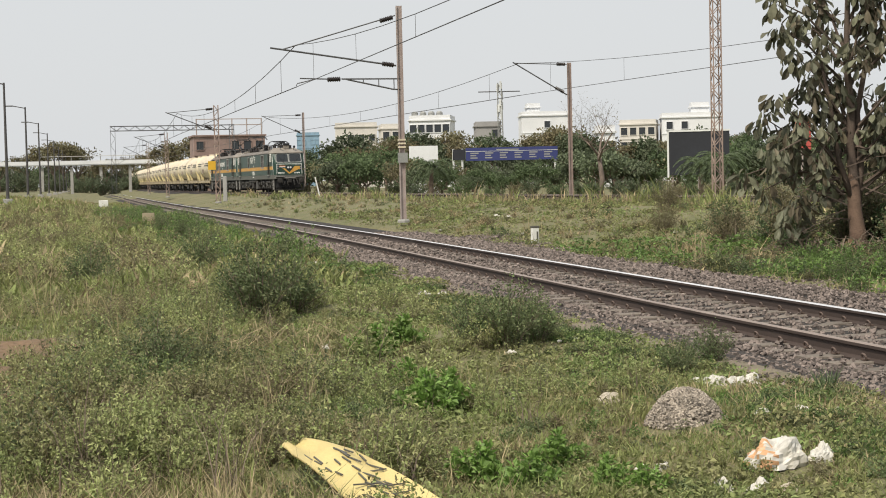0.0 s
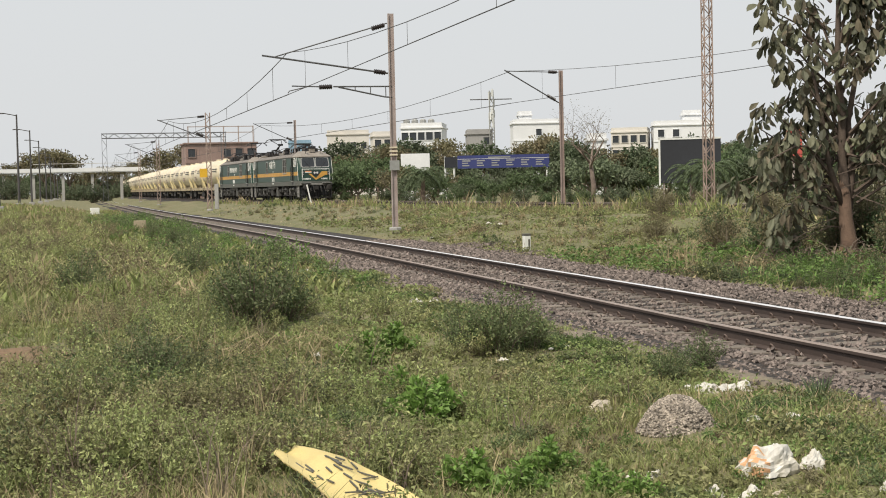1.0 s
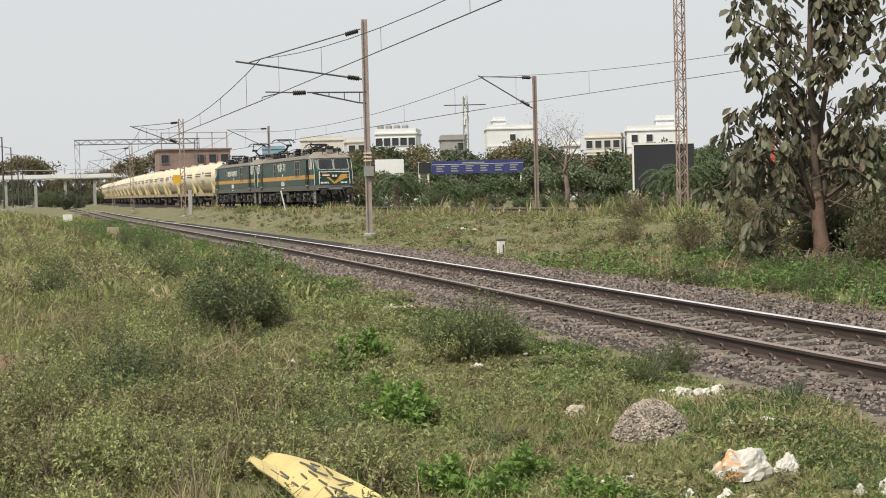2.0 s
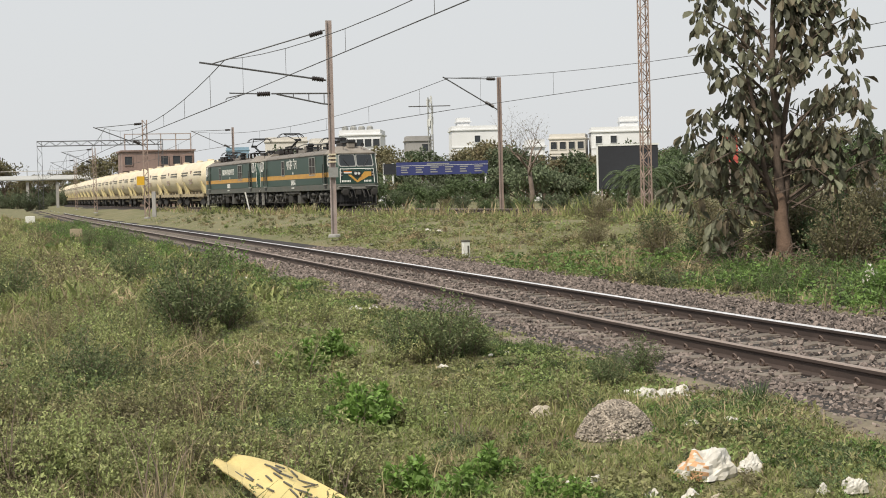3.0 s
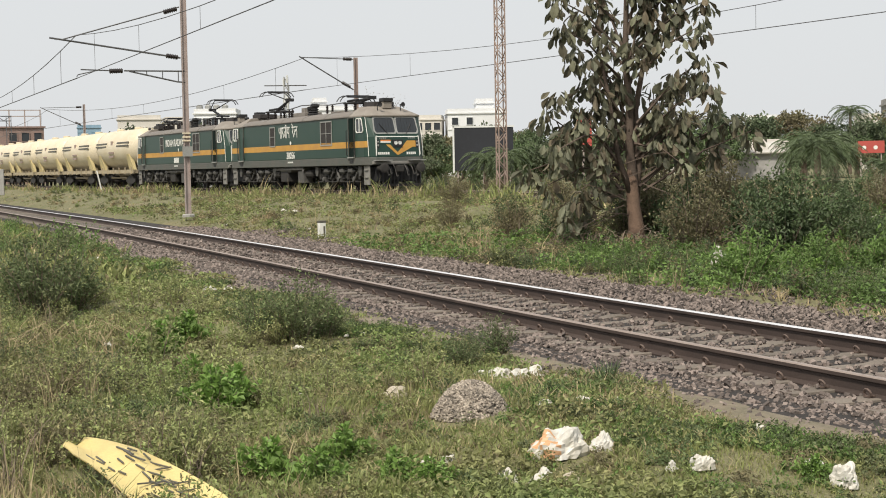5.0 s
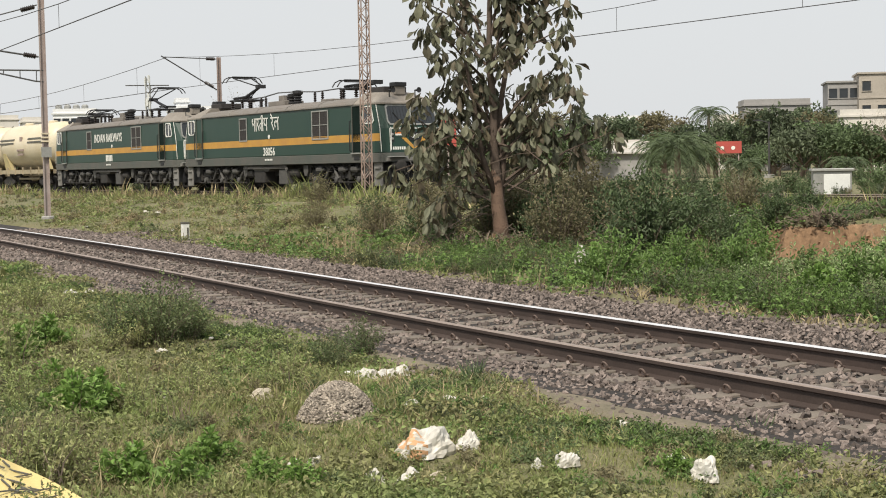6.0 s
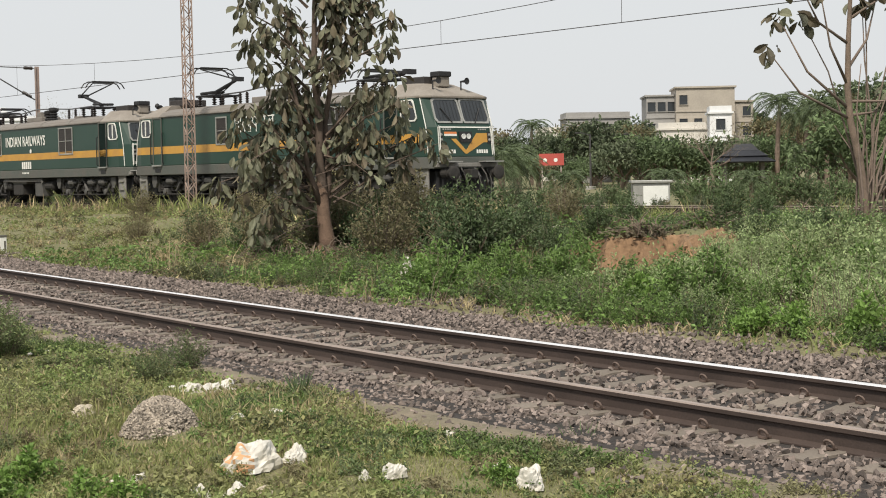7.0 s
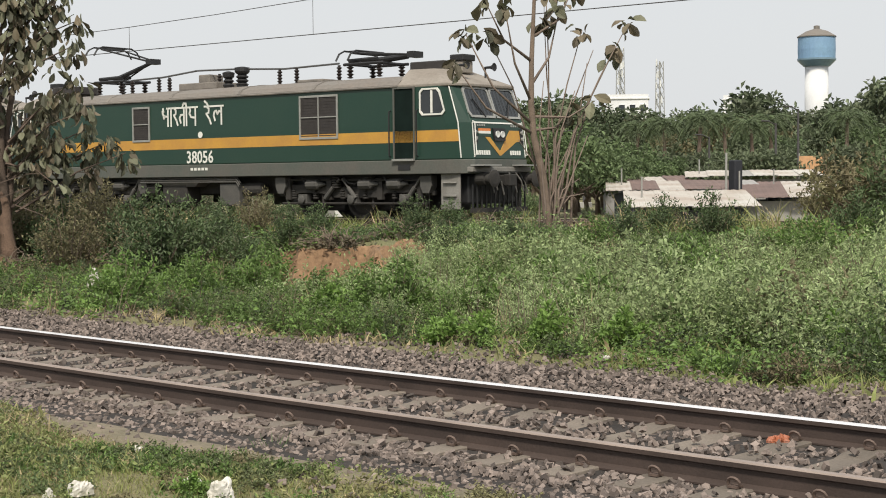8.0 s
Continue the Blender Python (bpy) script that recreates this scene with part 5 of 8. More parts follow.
def shoots(n, h, w, r, lean=1.0):
    """Arching shoots from one root: base, outward direction, reach and height of each."""
    a = r.uniform(0, 6.283, n)
    k = np.sqrt(r.random(n))
    out = np.stack([np.cos(a), np.sin(a), np.zeros(n)], -1)
    base = out * (k * w * 0.16)[:, None]
    reach = k * w * 0.42 * lean * r.uniform(0.6, 1.25, n)
    top = h * (1.0 - 0.45 * k ** 2) * r.uniform(0.55, 1.12, n)
    return base, out, reach, top


def along(base, out, reach, top, t):
    return base + out * (reach * t ** 1.5)[:, None] + np.stack([0 * t, 0 * t, top * (1.15 * t - 0.15 * t ** 3)], -1)


def bush(name, h, w, leaves, size, material, seed, label, stems=14, group="", leafy_base=True, slim=0.5, category="bush", per=34):
    """Leafy shoots that arch out from one root, with gaps between them."""
    r = np.random.default_rng(seed)
    t = thing(name, pose(0, 0, 0), label, category, group)
    n = max(stems, leaves // per)
    base, out, reach, top = shoots(n, h, w, r)
    b = Build()
    for i in range(min(n, stems * 2)):
        one = [along(base[i:i + 1], out[i:i + 1], reach[i:i + 1], top[i:i + 1], np.array([q]))[0] for q in (0.0, 0.45, 1.0)]
        one[0] = one[0] - np.array([0, 0, 0.06])
        b.tube([Vector(q) for q in one], [max(0.004, h * 0.008), max(0.003, h * 0.005), 0.002], 4, caps=False)
    b.done("stem", "twig", t)["kind"] = "stuff"
    idx = r.integers(0, n, leaves)
    k = r.random(leaves) ** (0.75 if leafy_base else 0.5) * 0.96 + 0.04
    c = along(base[idx], out[idx], reach[idx], top[idx], k)
    off = unit(r.normal(size=(leaves, 3)))
    thick = (size * 0.75 + 0.05 * min(h, w)) * (1.15 - 0.55 * k)
    c = c + off * (thick * r.uniform(0.3, 1.0, leaves))[:, None]
    c[:, 2] = np.abs(c[:, 2])
    way = off + np.array([0, 0, 0.45]) + r.normal(size=(leaves, 3)) * 0.5
    leaf_part("foliage", c, way, r.uniform(0.6, 1.35, leaves) * size * 1.2, r.uniform(0.7, 1.2, leaves) * size * 1.2 * slim, material, t)
    return t


def sprig_field(name, x, y, h, kind, mats, label, leaf=0.042, stems=9, per=15, spread=0.9):
    """Many small weeds in one mesh: leafy stems; kind picks each weed's material."""
    r = np.random.default_rng(len(x) + 3)
    m = len(x)
    sx, sh = np.repeat(np.arange(m), stems), np.repeat(h, stems)
    n = len(sx)
    root = np.stack([x, y, ground_z(x, y) - 0.02], -1)
    a, k = r.uniform(0, 6.283, n), np.sqrt(r.random(n))
    out = np.stack([np.cos(a), np.sin(a), np.zeros(n)], -1)
    base = root[sx] + out * (k * sh * 0.22)[:, None]
    reach, top = k * sh * 0.6 * spread * r.uniform(0.5, 1.3, n), sh * (1 - 0.4 * k * k) * r.uniform(0.5, 1.15, n)
    li = np.repeat(np.arange(n), per)
    t = r.random(len(li)) ** 0.8 * 0.95 + 0.05
    c = along(base[li], out[li], reach[li], top[li], t)
    ln = leaf * r.uniform(0.55, 1.4, len(li)) * (1.2 - 0.5 * t) * (0.6 + 0.4 * sh[li] / np.mean(h))
    off = unit(r.normal(size=(len(li), 3)) + np.array([0, 0, 0.25]))
    v, f = kites(c + off * (ln * 0.25)[:, None], off + r.normal(size=off.shape) * 0.3, ln, ln * r.uniform(0.4, 0.62, len(li)), 0.25, True)
    leaf_k = np.repeat(kind[sx][li], 2)
    # stems as thin strips
    p0, p1 = base, along(base, out, reach, top, np.full(n, 1.0))
    side_ = unit(np.cross(p1 - p0, r.normal(size=p0.shape))) * 0.0022
    sv = np.stack([p0 - side_, p0 + side_, p1], 1).reshape(-1, 3)
    sf = np.arange(n * 3).reshape(-1, 3) + len(v)
    ob = bulk(name, np.concatenate([v, sv]), np.concatenate([f, sf]), mats + ["twig"], np.concatenate([leaf_k, np.full(n, len(mats))]))
    return tagged(ob, label, "weeds", kind="stuff")


def patchy(x, y, scale, seed):
    """Smooth uneven noise about 0, vectorised."""
    r = np.random.default_rng(seed)
    out = np.zeros(len(x))
    for i in range(7):
        a, f, p = r.uniform(0, 6.283), r.uniform(0.6, 1.9) / scale, r.uniform(0, 6.283)
        out += np.sin((x * math.cos(a) + y * math.sin(a)) * f * 3.0 + p)
    return out / 2.4


def obovate(base, way, length, width, r, curl=0.35):
    """Large soft leaves, broad towards the rounded tip, bending down and cupped."""
    n = len(base)
    way = unit(np.asarray(way, float))
    sd = unit(np.cross(way, r.normal(size=(n, 3)) * 0.5 + np.array([0, 0, 1.0])))
    up = np.cross(sd, way)
    length, width = np.broadcast_to(length, n)[:, None], np.broadcast_to(width, n)[:, None]
    cols = []
    for k, wd in ((0.0, 0.05), (0.3, 0.62), (0.62, 1.0), (0.86, 0.72), (1.0, 0.16)):
        mid = np.asarray(base) + way * length * k - up * length * curl * k * k
        ripple = r.uniform(-0.08, 0.08, (n, 1))
        cols += [mid + sd * width * 0.5 * wd + up * width * (0.22 * wd + ripple), mid, mid - sd * width * 0.5 * wd + up * width * (0.22 * wd - ripple)]
    v = np.stack(cols, 1).reshape(-1, 3)
    o = np.arange(n)[:, None] * 15
    f = []
    for k in range(4):
        q = k * 3
        f += [o + [q, q + 1, q + 4, q + 3], o + [q + 1, q + 2, q + 5, q + 4]]
    return v, np.concatenate(f, 1).reshape(-1, 4)


def palm(name, h, fronds, length, seed, label, group="", droop=1.0):
    rnd = random.Random(seed)
    t = thing(name, pose(0, 0, 0), label, "palm", group)
    b = Build()
    pts, rs = [], []
    for i in range(12):
        k = i / 11
        pts.append((0.05 * h * k * k, 0, -0.2 + (h + 0.2) * k))
        rs.append((0.20 if i % 2 else 0.16) * (1.15 - 0.4 * k))
    b.tube(pts, rs, 8)
    b.done("trunk", "bark", t)
    base, way, lens = [], [], []
    rb = Build()
    for i in range(fronds):
        a = i * 2.399
        up = 1.15 - 1.5 * (i / fronds)
        p = Vector((pts[-1][0], 0, h))
        d = Vector((math.cos(a), math.sin(a), up)).normalized()
        path = [p.copy()]
        n = 14
        for j in range(n):
            d = (d + Vector((0, 0, -0.11 * droop * (0.6 + j / n)))).normalized()
            p = p + d * length / n
            path.append(p.copy())
            s = d.cross(Vector((0, 0, 1))).normalized()
            for sg in (-1, 1):
                for q in range(2):
                    base.append(tuple(p - d * length / n * q * 0.5))
                    way.append(tuple(s * sg + d * 0.7 + Vector((0, 0, -0.15 - 0.2 * rnd.random()))))
                    lens.append(length * 0.20 * (1.1 - 0.7 * abs(j / n - 0.4)))
        rb.tube(path, [0.03 * (1 - 0.8 * j / n) for j in range(n + 1)], 4)
    rb.done("frond_ribs", "frond", t)
    lens = np.array(lens)
    leaf_part("fronds", np.array(base), np.array(way), lens, lens * 0.11, "frond", t, 0.1)
    return t


# large teak in front of the second line
def teak(x, y, z):
    rnd = random.Random(5)
    t = thing("teak_tree", pose(x, y, z, 0, 0, 0), "tall teak tree with large dusty drooping leaves on the bank", "tree")
    b = Build()
    trunk = [(0.14, 0, -0.3), (0.10, 0, 0.35), (0.05, 0, 0.9), (0.03, 0, 1.5), (-0.03, 0, 2.2), (0.0, 0, 3.0), (-0.10, 0, 4.0), (-0.05, 0, 5.6), (0.05, 0, 7.2)]
    b.tube(trunk, [0.20, 0.15, 0.13, 0.115, 0.10, 0.09, 0.075, 0.055, 0.03], 10)
    b.tube([(0.10, 0.1, 0.6), (0.22, 0.12, 1.7), (0.15, 0.1, 2.9), (0.42, 0.05, 4.4), (0.55, 0.05, 6.0)], [0.11, 0.085, 0.07, 0.05, 0.03], 8)
    b.tube([(0.0, -0.05, 1.0), (-0.32, -0.1, 1.9), (-0.5, -0.1, 3.2), (-0.8, -0.1, 4.6)], [0.075, 0.06, 0.045, 0.025], 8)
    b.done("trunk", "barkred", t, smooth=True)
    b = Build()
    b.tube([(0.15, -0.01, -0.2), (0.11, -0.01, 0.3), (0.05, -0.02, 0.75), (0.03, -0.01, 1.25), (0.0, 0, 1.7)], [0.26, 0.18, 0.155, 0.135, 0.085], 11)
    b.done("mud_crust", "mudbark", t, "red termite mud crusted on the foot", smooth=True)
    # leaf bunches: offset and height of the limb ends
    ends = [(-1.7, 4.7), (-1.4, 4.2), (-1.8, 5.3), (-1.0, 5.0), (-0.6, 5.4), (0.3, 5.2), (0.9, 5.0), (1.35, 4.7), (1.6, 5.3), (0.6, 4.5), (0.1, 5.7), (-0.7, 4.0), (-0.35, 3.7),
            (-0.95, 3.5), (-0.1, 4.2), (-0.6, 3.15), (-1.75, 3.2), (-1.95, 2.85), (-1.2, 2.85), (1.5, 4.0), (1.75, 3.65), (1.55, 3.3), (1.95, 2.95), (2.35, 2.65), (2.65, 2.4), (2.0, 2.4),
            (1.2, 2.75), (0.85, 2.35), (0.9, 3.4), (0.6, 2.9), (-1.6, 2.3), (-2.0, 2.0), (-1.3, 1.8), (-2.2, 1.6), (-1.8, 1.25), (-0.9, 2.0), (-1.2, 1.15), (-0.4, 1.7), (-1.5, 0.7), (-1.0, 0.7), (0.5, 1.9), (1.0, 1.7)]
    high = [(rnd.uniform(-1.5, 1.5), rnd.uniform(5.6, 7.4)) for i in range(14)]
    br = Build()
    bunches = []
    for dx, zz in ends + high:
        dy = rnd.uniform(-1.0, 1.0) * min(1.2, 0.35 + abs(dx) * 0.5)
        q = Vector((dx, dy, zz))
        z0 = max(1.1, zz - rnd.uniform(0.5, 1.1) - 0.25 * abs(dx)) if zz > 2.2 else zz + rnd.uniform(0.1, 0.7)
        p = Vector((-0.04 + 0.12 * dx, 0.1 * dy, z0))
        m = p * 0.45 + q * 0.55 + Vector((0, 0, 0.16))
        br.tube([p, p * 0.75 + q * 0.25 + Vector((0, 0, 0.05)), m, q], [0.038, 0.03, 0.02, 0.01], 5)
        bunches.append((q, 26 if zz > 2.0 else 20))
        for i in range(2):
            g = m + Vector((rnd.gauss(0, 0.22), rnd.gauss(0, 0.22), rnd.uniform(-0.05, 0.3)))
            br.tube([m, g], [0.014, 0.007], 4)
            bunches.append((g, 13 if zz > 2.0 else 8))
    # bare twigs among the lower limbs
    for i in range(26):
        p = Vector((rnd.uniform(-0.3, 0.3), rnd.uniform(-0.3, 0.3), rnd.uniform(0.5, 2.2)))
        q = p + Vector((rnd.uniform(-1.7, 1.5), rnd.uniform(-0.9, 0.9), rnd.uniform(-0.7, 0.5)))
        br.tube([p, (p + q) / 2 + Vector((0, 0, rnd.uniform(0, 0.25))), q], [0.018, 0.012, 0.005], 4)
    br.done("branch_work", "barkred", t)
    r = np.random.default_rng(3)
    base, way = [], []
    for p, count in bunches:
        for k in range(count):
            a, e = r.uniform(0, 6.28), r.uniform(0.03, 0.24)
            base.append((p.x + math.cos(a) * e, p.y + math.sin(a) * e, p.z + r.uniform(-0.32, 0.16)))
            way.append((math.cos(a) + r.normal() * 0.3, math.sin(a) + r.normal() * 0.3, r.uniform(-3.2, -0.35)))
    n = len(base)
    ln = r.uniform(0.15, 0.35, n)
    v, f = obovate(base, way, ln, ln * r.uniform(0.42, 0.62, n), r, 0.2)
    bulk("crown", v, f, ["teakleaf", "dryleaf"], np.repeat((r.random(n) < 0.30).astype(int), 8), t)
    return t


teak(9.0, 33.6, 0.05)


# many-stemmed, almost bare tree on the edge of the bank
def bare_teak(x, y, z):
    rnd = random.Random(11)
    t = thing("many_stemmed_tree", pose(x, y, z), "almost bare many-stemmed tree with a few dry drooping leaves", "tree")
    b = Build()
    tips = []
    main = [(0.05, 0, -0.3), (-0.02, 0, 0.6), (-0.12, 0, 1.4), (-0.36, 0, 2.3), (-0.42, 0, 3.0), (-0.40, 0, 3.9), (-0.32, 0, 5.2), (-0.2, 0, 6.2)]
    b.tube(main, [0.17, 0.10, 0.085, 0.075, 0.07, 0.055, 0.04, 0.02], 9)
    b.done("trunk", "bark", t, smooth=True)
    s = Build()
    for i in range(17):
        a = rnd.uniform(0, 6.28)
        x0, y0 = rnd.gauss(0.1, 0.14), rnd.gauss(0, 0.14)
        lean = rnd.uniform(-0.9, 1.1)
        hh = rnd.uniform(1.6, 5.6)
        pts = [(x0 + lean * k * k * hh * 0.42 + 0.07 * math.sin(k * 7 + i), y0 + math.sin(a) * 0.3 * k, -0.15 + hh * k) for k in (0, 0.25, 0.5, 0.75, 1.0)]
        s.tube(pts, [0.034, 0.028, 0.022, 0.016, 0.009], 6)
        if hh > 4.4:
            tips.append(Vector(pts[-1]))
    for zz, dx, dz in ((2.35, -2.0, 1.4), (2.55, -1.5, 1.9), (2.4, 1.1, 0.5), (3.0, -0.9, 2.0), (3.4, 1.0, 1.6), (2.7, 1.5, 0.35), (3.9, -1.3, 1.2), (4.4, 1.3, 1.2)):
        p = Vector((-0.40, 0, zz))
        q = p + Vector((dx, rnd.uniform(-0.4, 0.4), dz))
        m = (p + q) / 2 + Vector((0.1 * dx, 0, -0.18))
        s.tube([p, m, q], [0.036, 0.024, 0.009], 6)
        tips.append(q)
    for i in range(5):
        q = Vector((rnd.uniform(0.2, 0.9), rnd.uniform(-0.4, 0.4), rnd.uniform(0.9, 1.7)))
        s.tube([(0.15, 0, 0.5), q * 0.6 + Vector((0, 0, 0.35)), q], [0.03, 0.02, 0.008], 5)
    s.done("stem", "palewood", t, smooth=True)
    r = np.random.default_rng(9)
    base, way = [], []
    for p in tips:
        for k in range(int(r.integers(7, 13))):
            a = r.uniform(0, 6.28)
            base.append((p.x + r.normal() * 0.10, p.y + r.normal() * 0.10, p.z + r.normal() * 0.10))
            way.append((math.cos(a), math.sin(a), r.uniform(-1.5, 0.1)))
    n = len(base)
    ln = r.uniform(0.20, 0.42, n)
    v, f = obovate(base, way, ln, ln * 0.6, r)
    bulk("foliage", v, f, ["dryleaf", "teakleaf"], np.repeat((r.random(n) < 0.4).astype(int), 8), t)
    return t


bare_teak(19.2, 27.4, 0.42)


def bare_bank(x, y):
    """Where the bank is bare earth."""
    wav = 1 + 0.3 * np.sin(x * 3.1 + y * 1.7) * np.sin(y * 2.3 - x)
    ax, ay, bx, by = 14.7, 28.2, 12.4, 24.2
    k = np.clip(((x - ax) * (bx - ax) + (y - ay) * (by - ay)) / ((bx - ax) ** 2 + (by - ay) ** 2), 0, 1)
    fan = np.hypot(x - ax - (bx - ax) * k, y - ay - (by - ay) * k) < 1.25 * wav
    return fan | (np.hypot((x - 15.3) / 0.9, (y - 26.2) / 1.1) < wav) | (np.hypot((x - 18.6) / 1.9, (y - 25.8) / 0.8) < wav)


# ---- master plants, each placed once and copied ----
def scatter(master, places, group):
    """places: x, y, scale, turn; the master stands at the first."""
    master["group"] = group
    out = []
    for i, (x, y, s, turn) in enumerate(q for q in places if not bare_bank(q[0], q[1])):
        m = pose(x, y, gz(x, y) - 0.03, 0, 0, turn) @ Matrix.Diagonal((s, s, s, 1))
        if i == 0:
            master.matrix_basis = m
            out.append(master)
        else:
            o = copy_thing(master, pose(0, 0, 0))
            o.matrix_basis = m
            out.append(o)
    return out


def at_bearing(items):
    """items: bearing, distance, scale, turn."""
    return [(*polar(b, d)[:2], s, turn) for b, d, s, turn in items]


rp = random.Random(21)
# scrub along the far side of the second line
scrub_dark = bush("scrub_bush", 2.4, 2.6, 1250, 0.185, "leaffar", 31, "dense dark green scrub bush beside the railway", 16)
scrub_green = bush("scrub_bush", 2.4, 2.4, 1250, 0.175, "leaffargreen", 32, "dense mid-green scrub bush beside the railway", 16)
scrub_dry = bush("scrub_bush", 2.0, 2.4, 1300, 0.13, "leafdry", 33, "dry brownish scrub bush beside the railway", 18, leafy_base=False)
lists = {0: [], 1: [], 2: []}
LINE_BEARING, LINE_DIST = np.degrees(np.arctan2(-px2, py2)), np.hypot(px2, py2)


def line_distance(bearing):
    """How far off the second line lies on a bearing."""
    o = np.argsort(LINE_BEARING)
    return float(np.interp(bearing, LINE_BEARING[o], LINE_DIST[o]))


for i in range(84):
    b_ = 5.6 - i * 0.60 + rp.uniform(-0.25, 0.25)
    d_ = line_distance(b_) / 1.0 + rp.uniform(5, 17)
    tall = float(np.interp(b_, [-48, -34, -30, -20, -16, -12.5, -11, -7.8, -6.8, -4.6, -1, 0.5, 3, 6], [0.5, 0.4, 0.6, 0.7, 1.1, 1.6, 1.0, 0.9, 1.3, 1.3, 1.2, 1.5, 1.9, 1.9]))
    if b_ < -35 and rp.random() < 0.5:
        continue
    lists[rp.choice((0, 0, 1, 1, 2))].append((b_, d_, tall / 2.4 * rp.uniform(0.65, 1.15), rp.uniform(0, 360)))
THICK = [[], [], []]
for i in range(92):
    b_ = 5.6 - i * 0.42 + rp.uniform(-0.3, 0.3)
    tall = float(np.interp(b_, [-34, -24, -18, -12, -6.5, -4.8, -4.2, -0.6, 0.2, 2, 5], [3.0, 3.6, 3.8, 4.2, 4.2, 3.8, 3.0, 2.6, 2.8, 4.2, 4.0]))
    d_ = max(116, line_distance(b_) + 12) + rp.uniform(-4, 12)
    if b_ < -16:
        d_, tall = d_ + 44, tall * (1.35)
    THICK[rp.choice((0, 0, 1, 1, 2))].append((b_, d_, tall / 4.4 * rp.uniform(0.8, 1.35), rp.uniform(0, 360)))
for i in range(44):
    THICK[rp.choice((0, 0, 1))].append((-33.5 - i * 0.34, rp.uniform(100, 175), rp.uniform(0.9, 1.5), rp.uniform(0, 360)))
# trees that hide the feet of the building site
for i in range(12):
    THICK[rp.choice((0, 1, 1))].append((-26.4 - i * 0.48 + rp.uniform(-0.15, 0.15), rp.uniform(135, 158), rp.uniform(1.35, 1.8), rp.uniform(0, 360)))
# low woods at the far end of the field
for i in range(40):
    THICK[rp.choice((0, 1, 2, 2))].append((8.8 + i * 0.22 + rp.uniform(-0.1, 0.1), rp.uniform(420, 520), rp.uniform(1.3, 2.3), rp.uniform(0, 360)))
for b_ in (-23.4, -24.8, -25.9, -26.8, -28.6, -29.3, -30.2, -30.9, -31.6, -32.3, -33.0, -33.8, -34.4, -22.2, -20.8):
    lists[rp.choice((1, 1, 0))].append((b_, rp.uniform(56, 66), rp.uniform(0.38, 0.55) if b_ > -28.6 else rp.uniform(0.55, 0.75), rp.uniform(0, 360)))
for k, (mt, words) in enumerate((("leaffar", "dark green thicket tree with a low crown, haze tinted into its leaves"), ("leaffargreen", "fresh green thicket tree with a low crown"), ("leafdry", "thin olive-brown thicket tree with a low crown"))):
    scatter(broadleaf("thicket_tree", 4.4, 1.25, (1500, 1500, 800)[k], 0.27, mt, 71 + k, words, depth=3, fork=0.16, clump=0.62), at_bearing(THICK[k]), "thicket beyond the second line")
lists[2] += [(-45.9, 45, 1.1, 10), (-46.9, 44, 1.05, 120), (-45.0, 48, 0.7, 60)]
lists[1] += [(-46.4, 46, 0.9, 200), (-47.6, 43, 1.0, 30)]
lists[0] += [(8.9 + i * 0.36 + rp.uniform(-0.1, 0.1), rp.uniform(300, 400), rp.uniform(1.3, 2.1), rp.uniform(0, 360)) for i in range(26)]
scatter(scrub_dark, at_bearing(lists[0]), "scrub beyond the second line")
scatter(scrub_green, at_bearing(lists[1]), "scrub beyond the second line")
scatter(scrub_dry, at_bearing(lists[2]), "scrub beyond the second line")

# bushes on the bank between the lines
bank_dry = bush("bank_bush", 2.0, 2.0, 2600, 0.085, "leafdry", 41, "twiggy olive bush on the bank", 22, leafy_base=True)
scatter(bank_dry, [(7.6, 52.0, 0.6, 0), (8.9, 40.0, 0.5, 50), (10.2, 46.5, 0.6, 190), (8.2, 36.0, 0.85, 90), (10.6, 37.4, 0.95, 200), (9.8, 31.5, 0.85, 10), (11.6, 34.6, 0.9, 140), (12.4, 37.5, 0.8, 250), (7.4, 39.5, 0.6, 300), (11.0, 29.6, 0.75, 320), (6.4, 44.5, 0.5, 20), (14.9, 33.4, 0.6, 60), (9.3, 34.9, 0.7, 60), (10.0, 35.2, 0.9, 160)], "bushes on the bank")
bank_dark = bush("bank_bush", 1.9, 1.9, 2900, 0.10, "leafdark", 42, "dark leafy bush on the bank", 18)
scatter(bank_dark, [(7.5, 40.5, 0.62, 30), (8.1, 37.6, 0.55, 20), (9.9, 33.0, 0.6, 80), (10.5, 34.3, 0.8, 150), (11.3, 32.4, 0.65, 260), (12.2, 33.6, 0.7, 310), (7.9, 34.4, 0.5, 190), (9.6, 35.4, 0.8, 15), (13.2, 31.6, 0.6, 95), (10.6, 28.2, 0.95, 0), (11.4, 29.0, 0.8, 70), (12.6, 30.4, 0.55, 130), (16.4, 28.3, 0.5, 10), (17.6, 26.0, 0.45, 200), (18.8, 24.2, 0.55, 100), (20.3, 23.2, 0.6, 300), (11.9, 27.4, 0.5, 210), (15.2, 30.6, 0.45, 40), (21.6, 19.8, 0.5, 0), (12.6, 28.9, 0.5, 200), (13.9, 29.4, 0.5, 20), (15.1, 25.2, 0.4, 120), (16.8, 25.2, 0.45, 310), (22.9, 22.0, 0.6, 80), (20.9, 25.6, 0.5, 140), (24.0, 20.4, 0.6, 240), (14.0, 25.9, 0.35, 10), (17.4, 28.6, 0.45, 70), (16.0, 23.3, 0.35, 0)], "bushes on the bank")
bank_green = bush("bank_bush", 0.95, 1.3, 1300, 0.085, "leaf", 43, "low mid-green leafy bush on the bank", 18)
pl = []
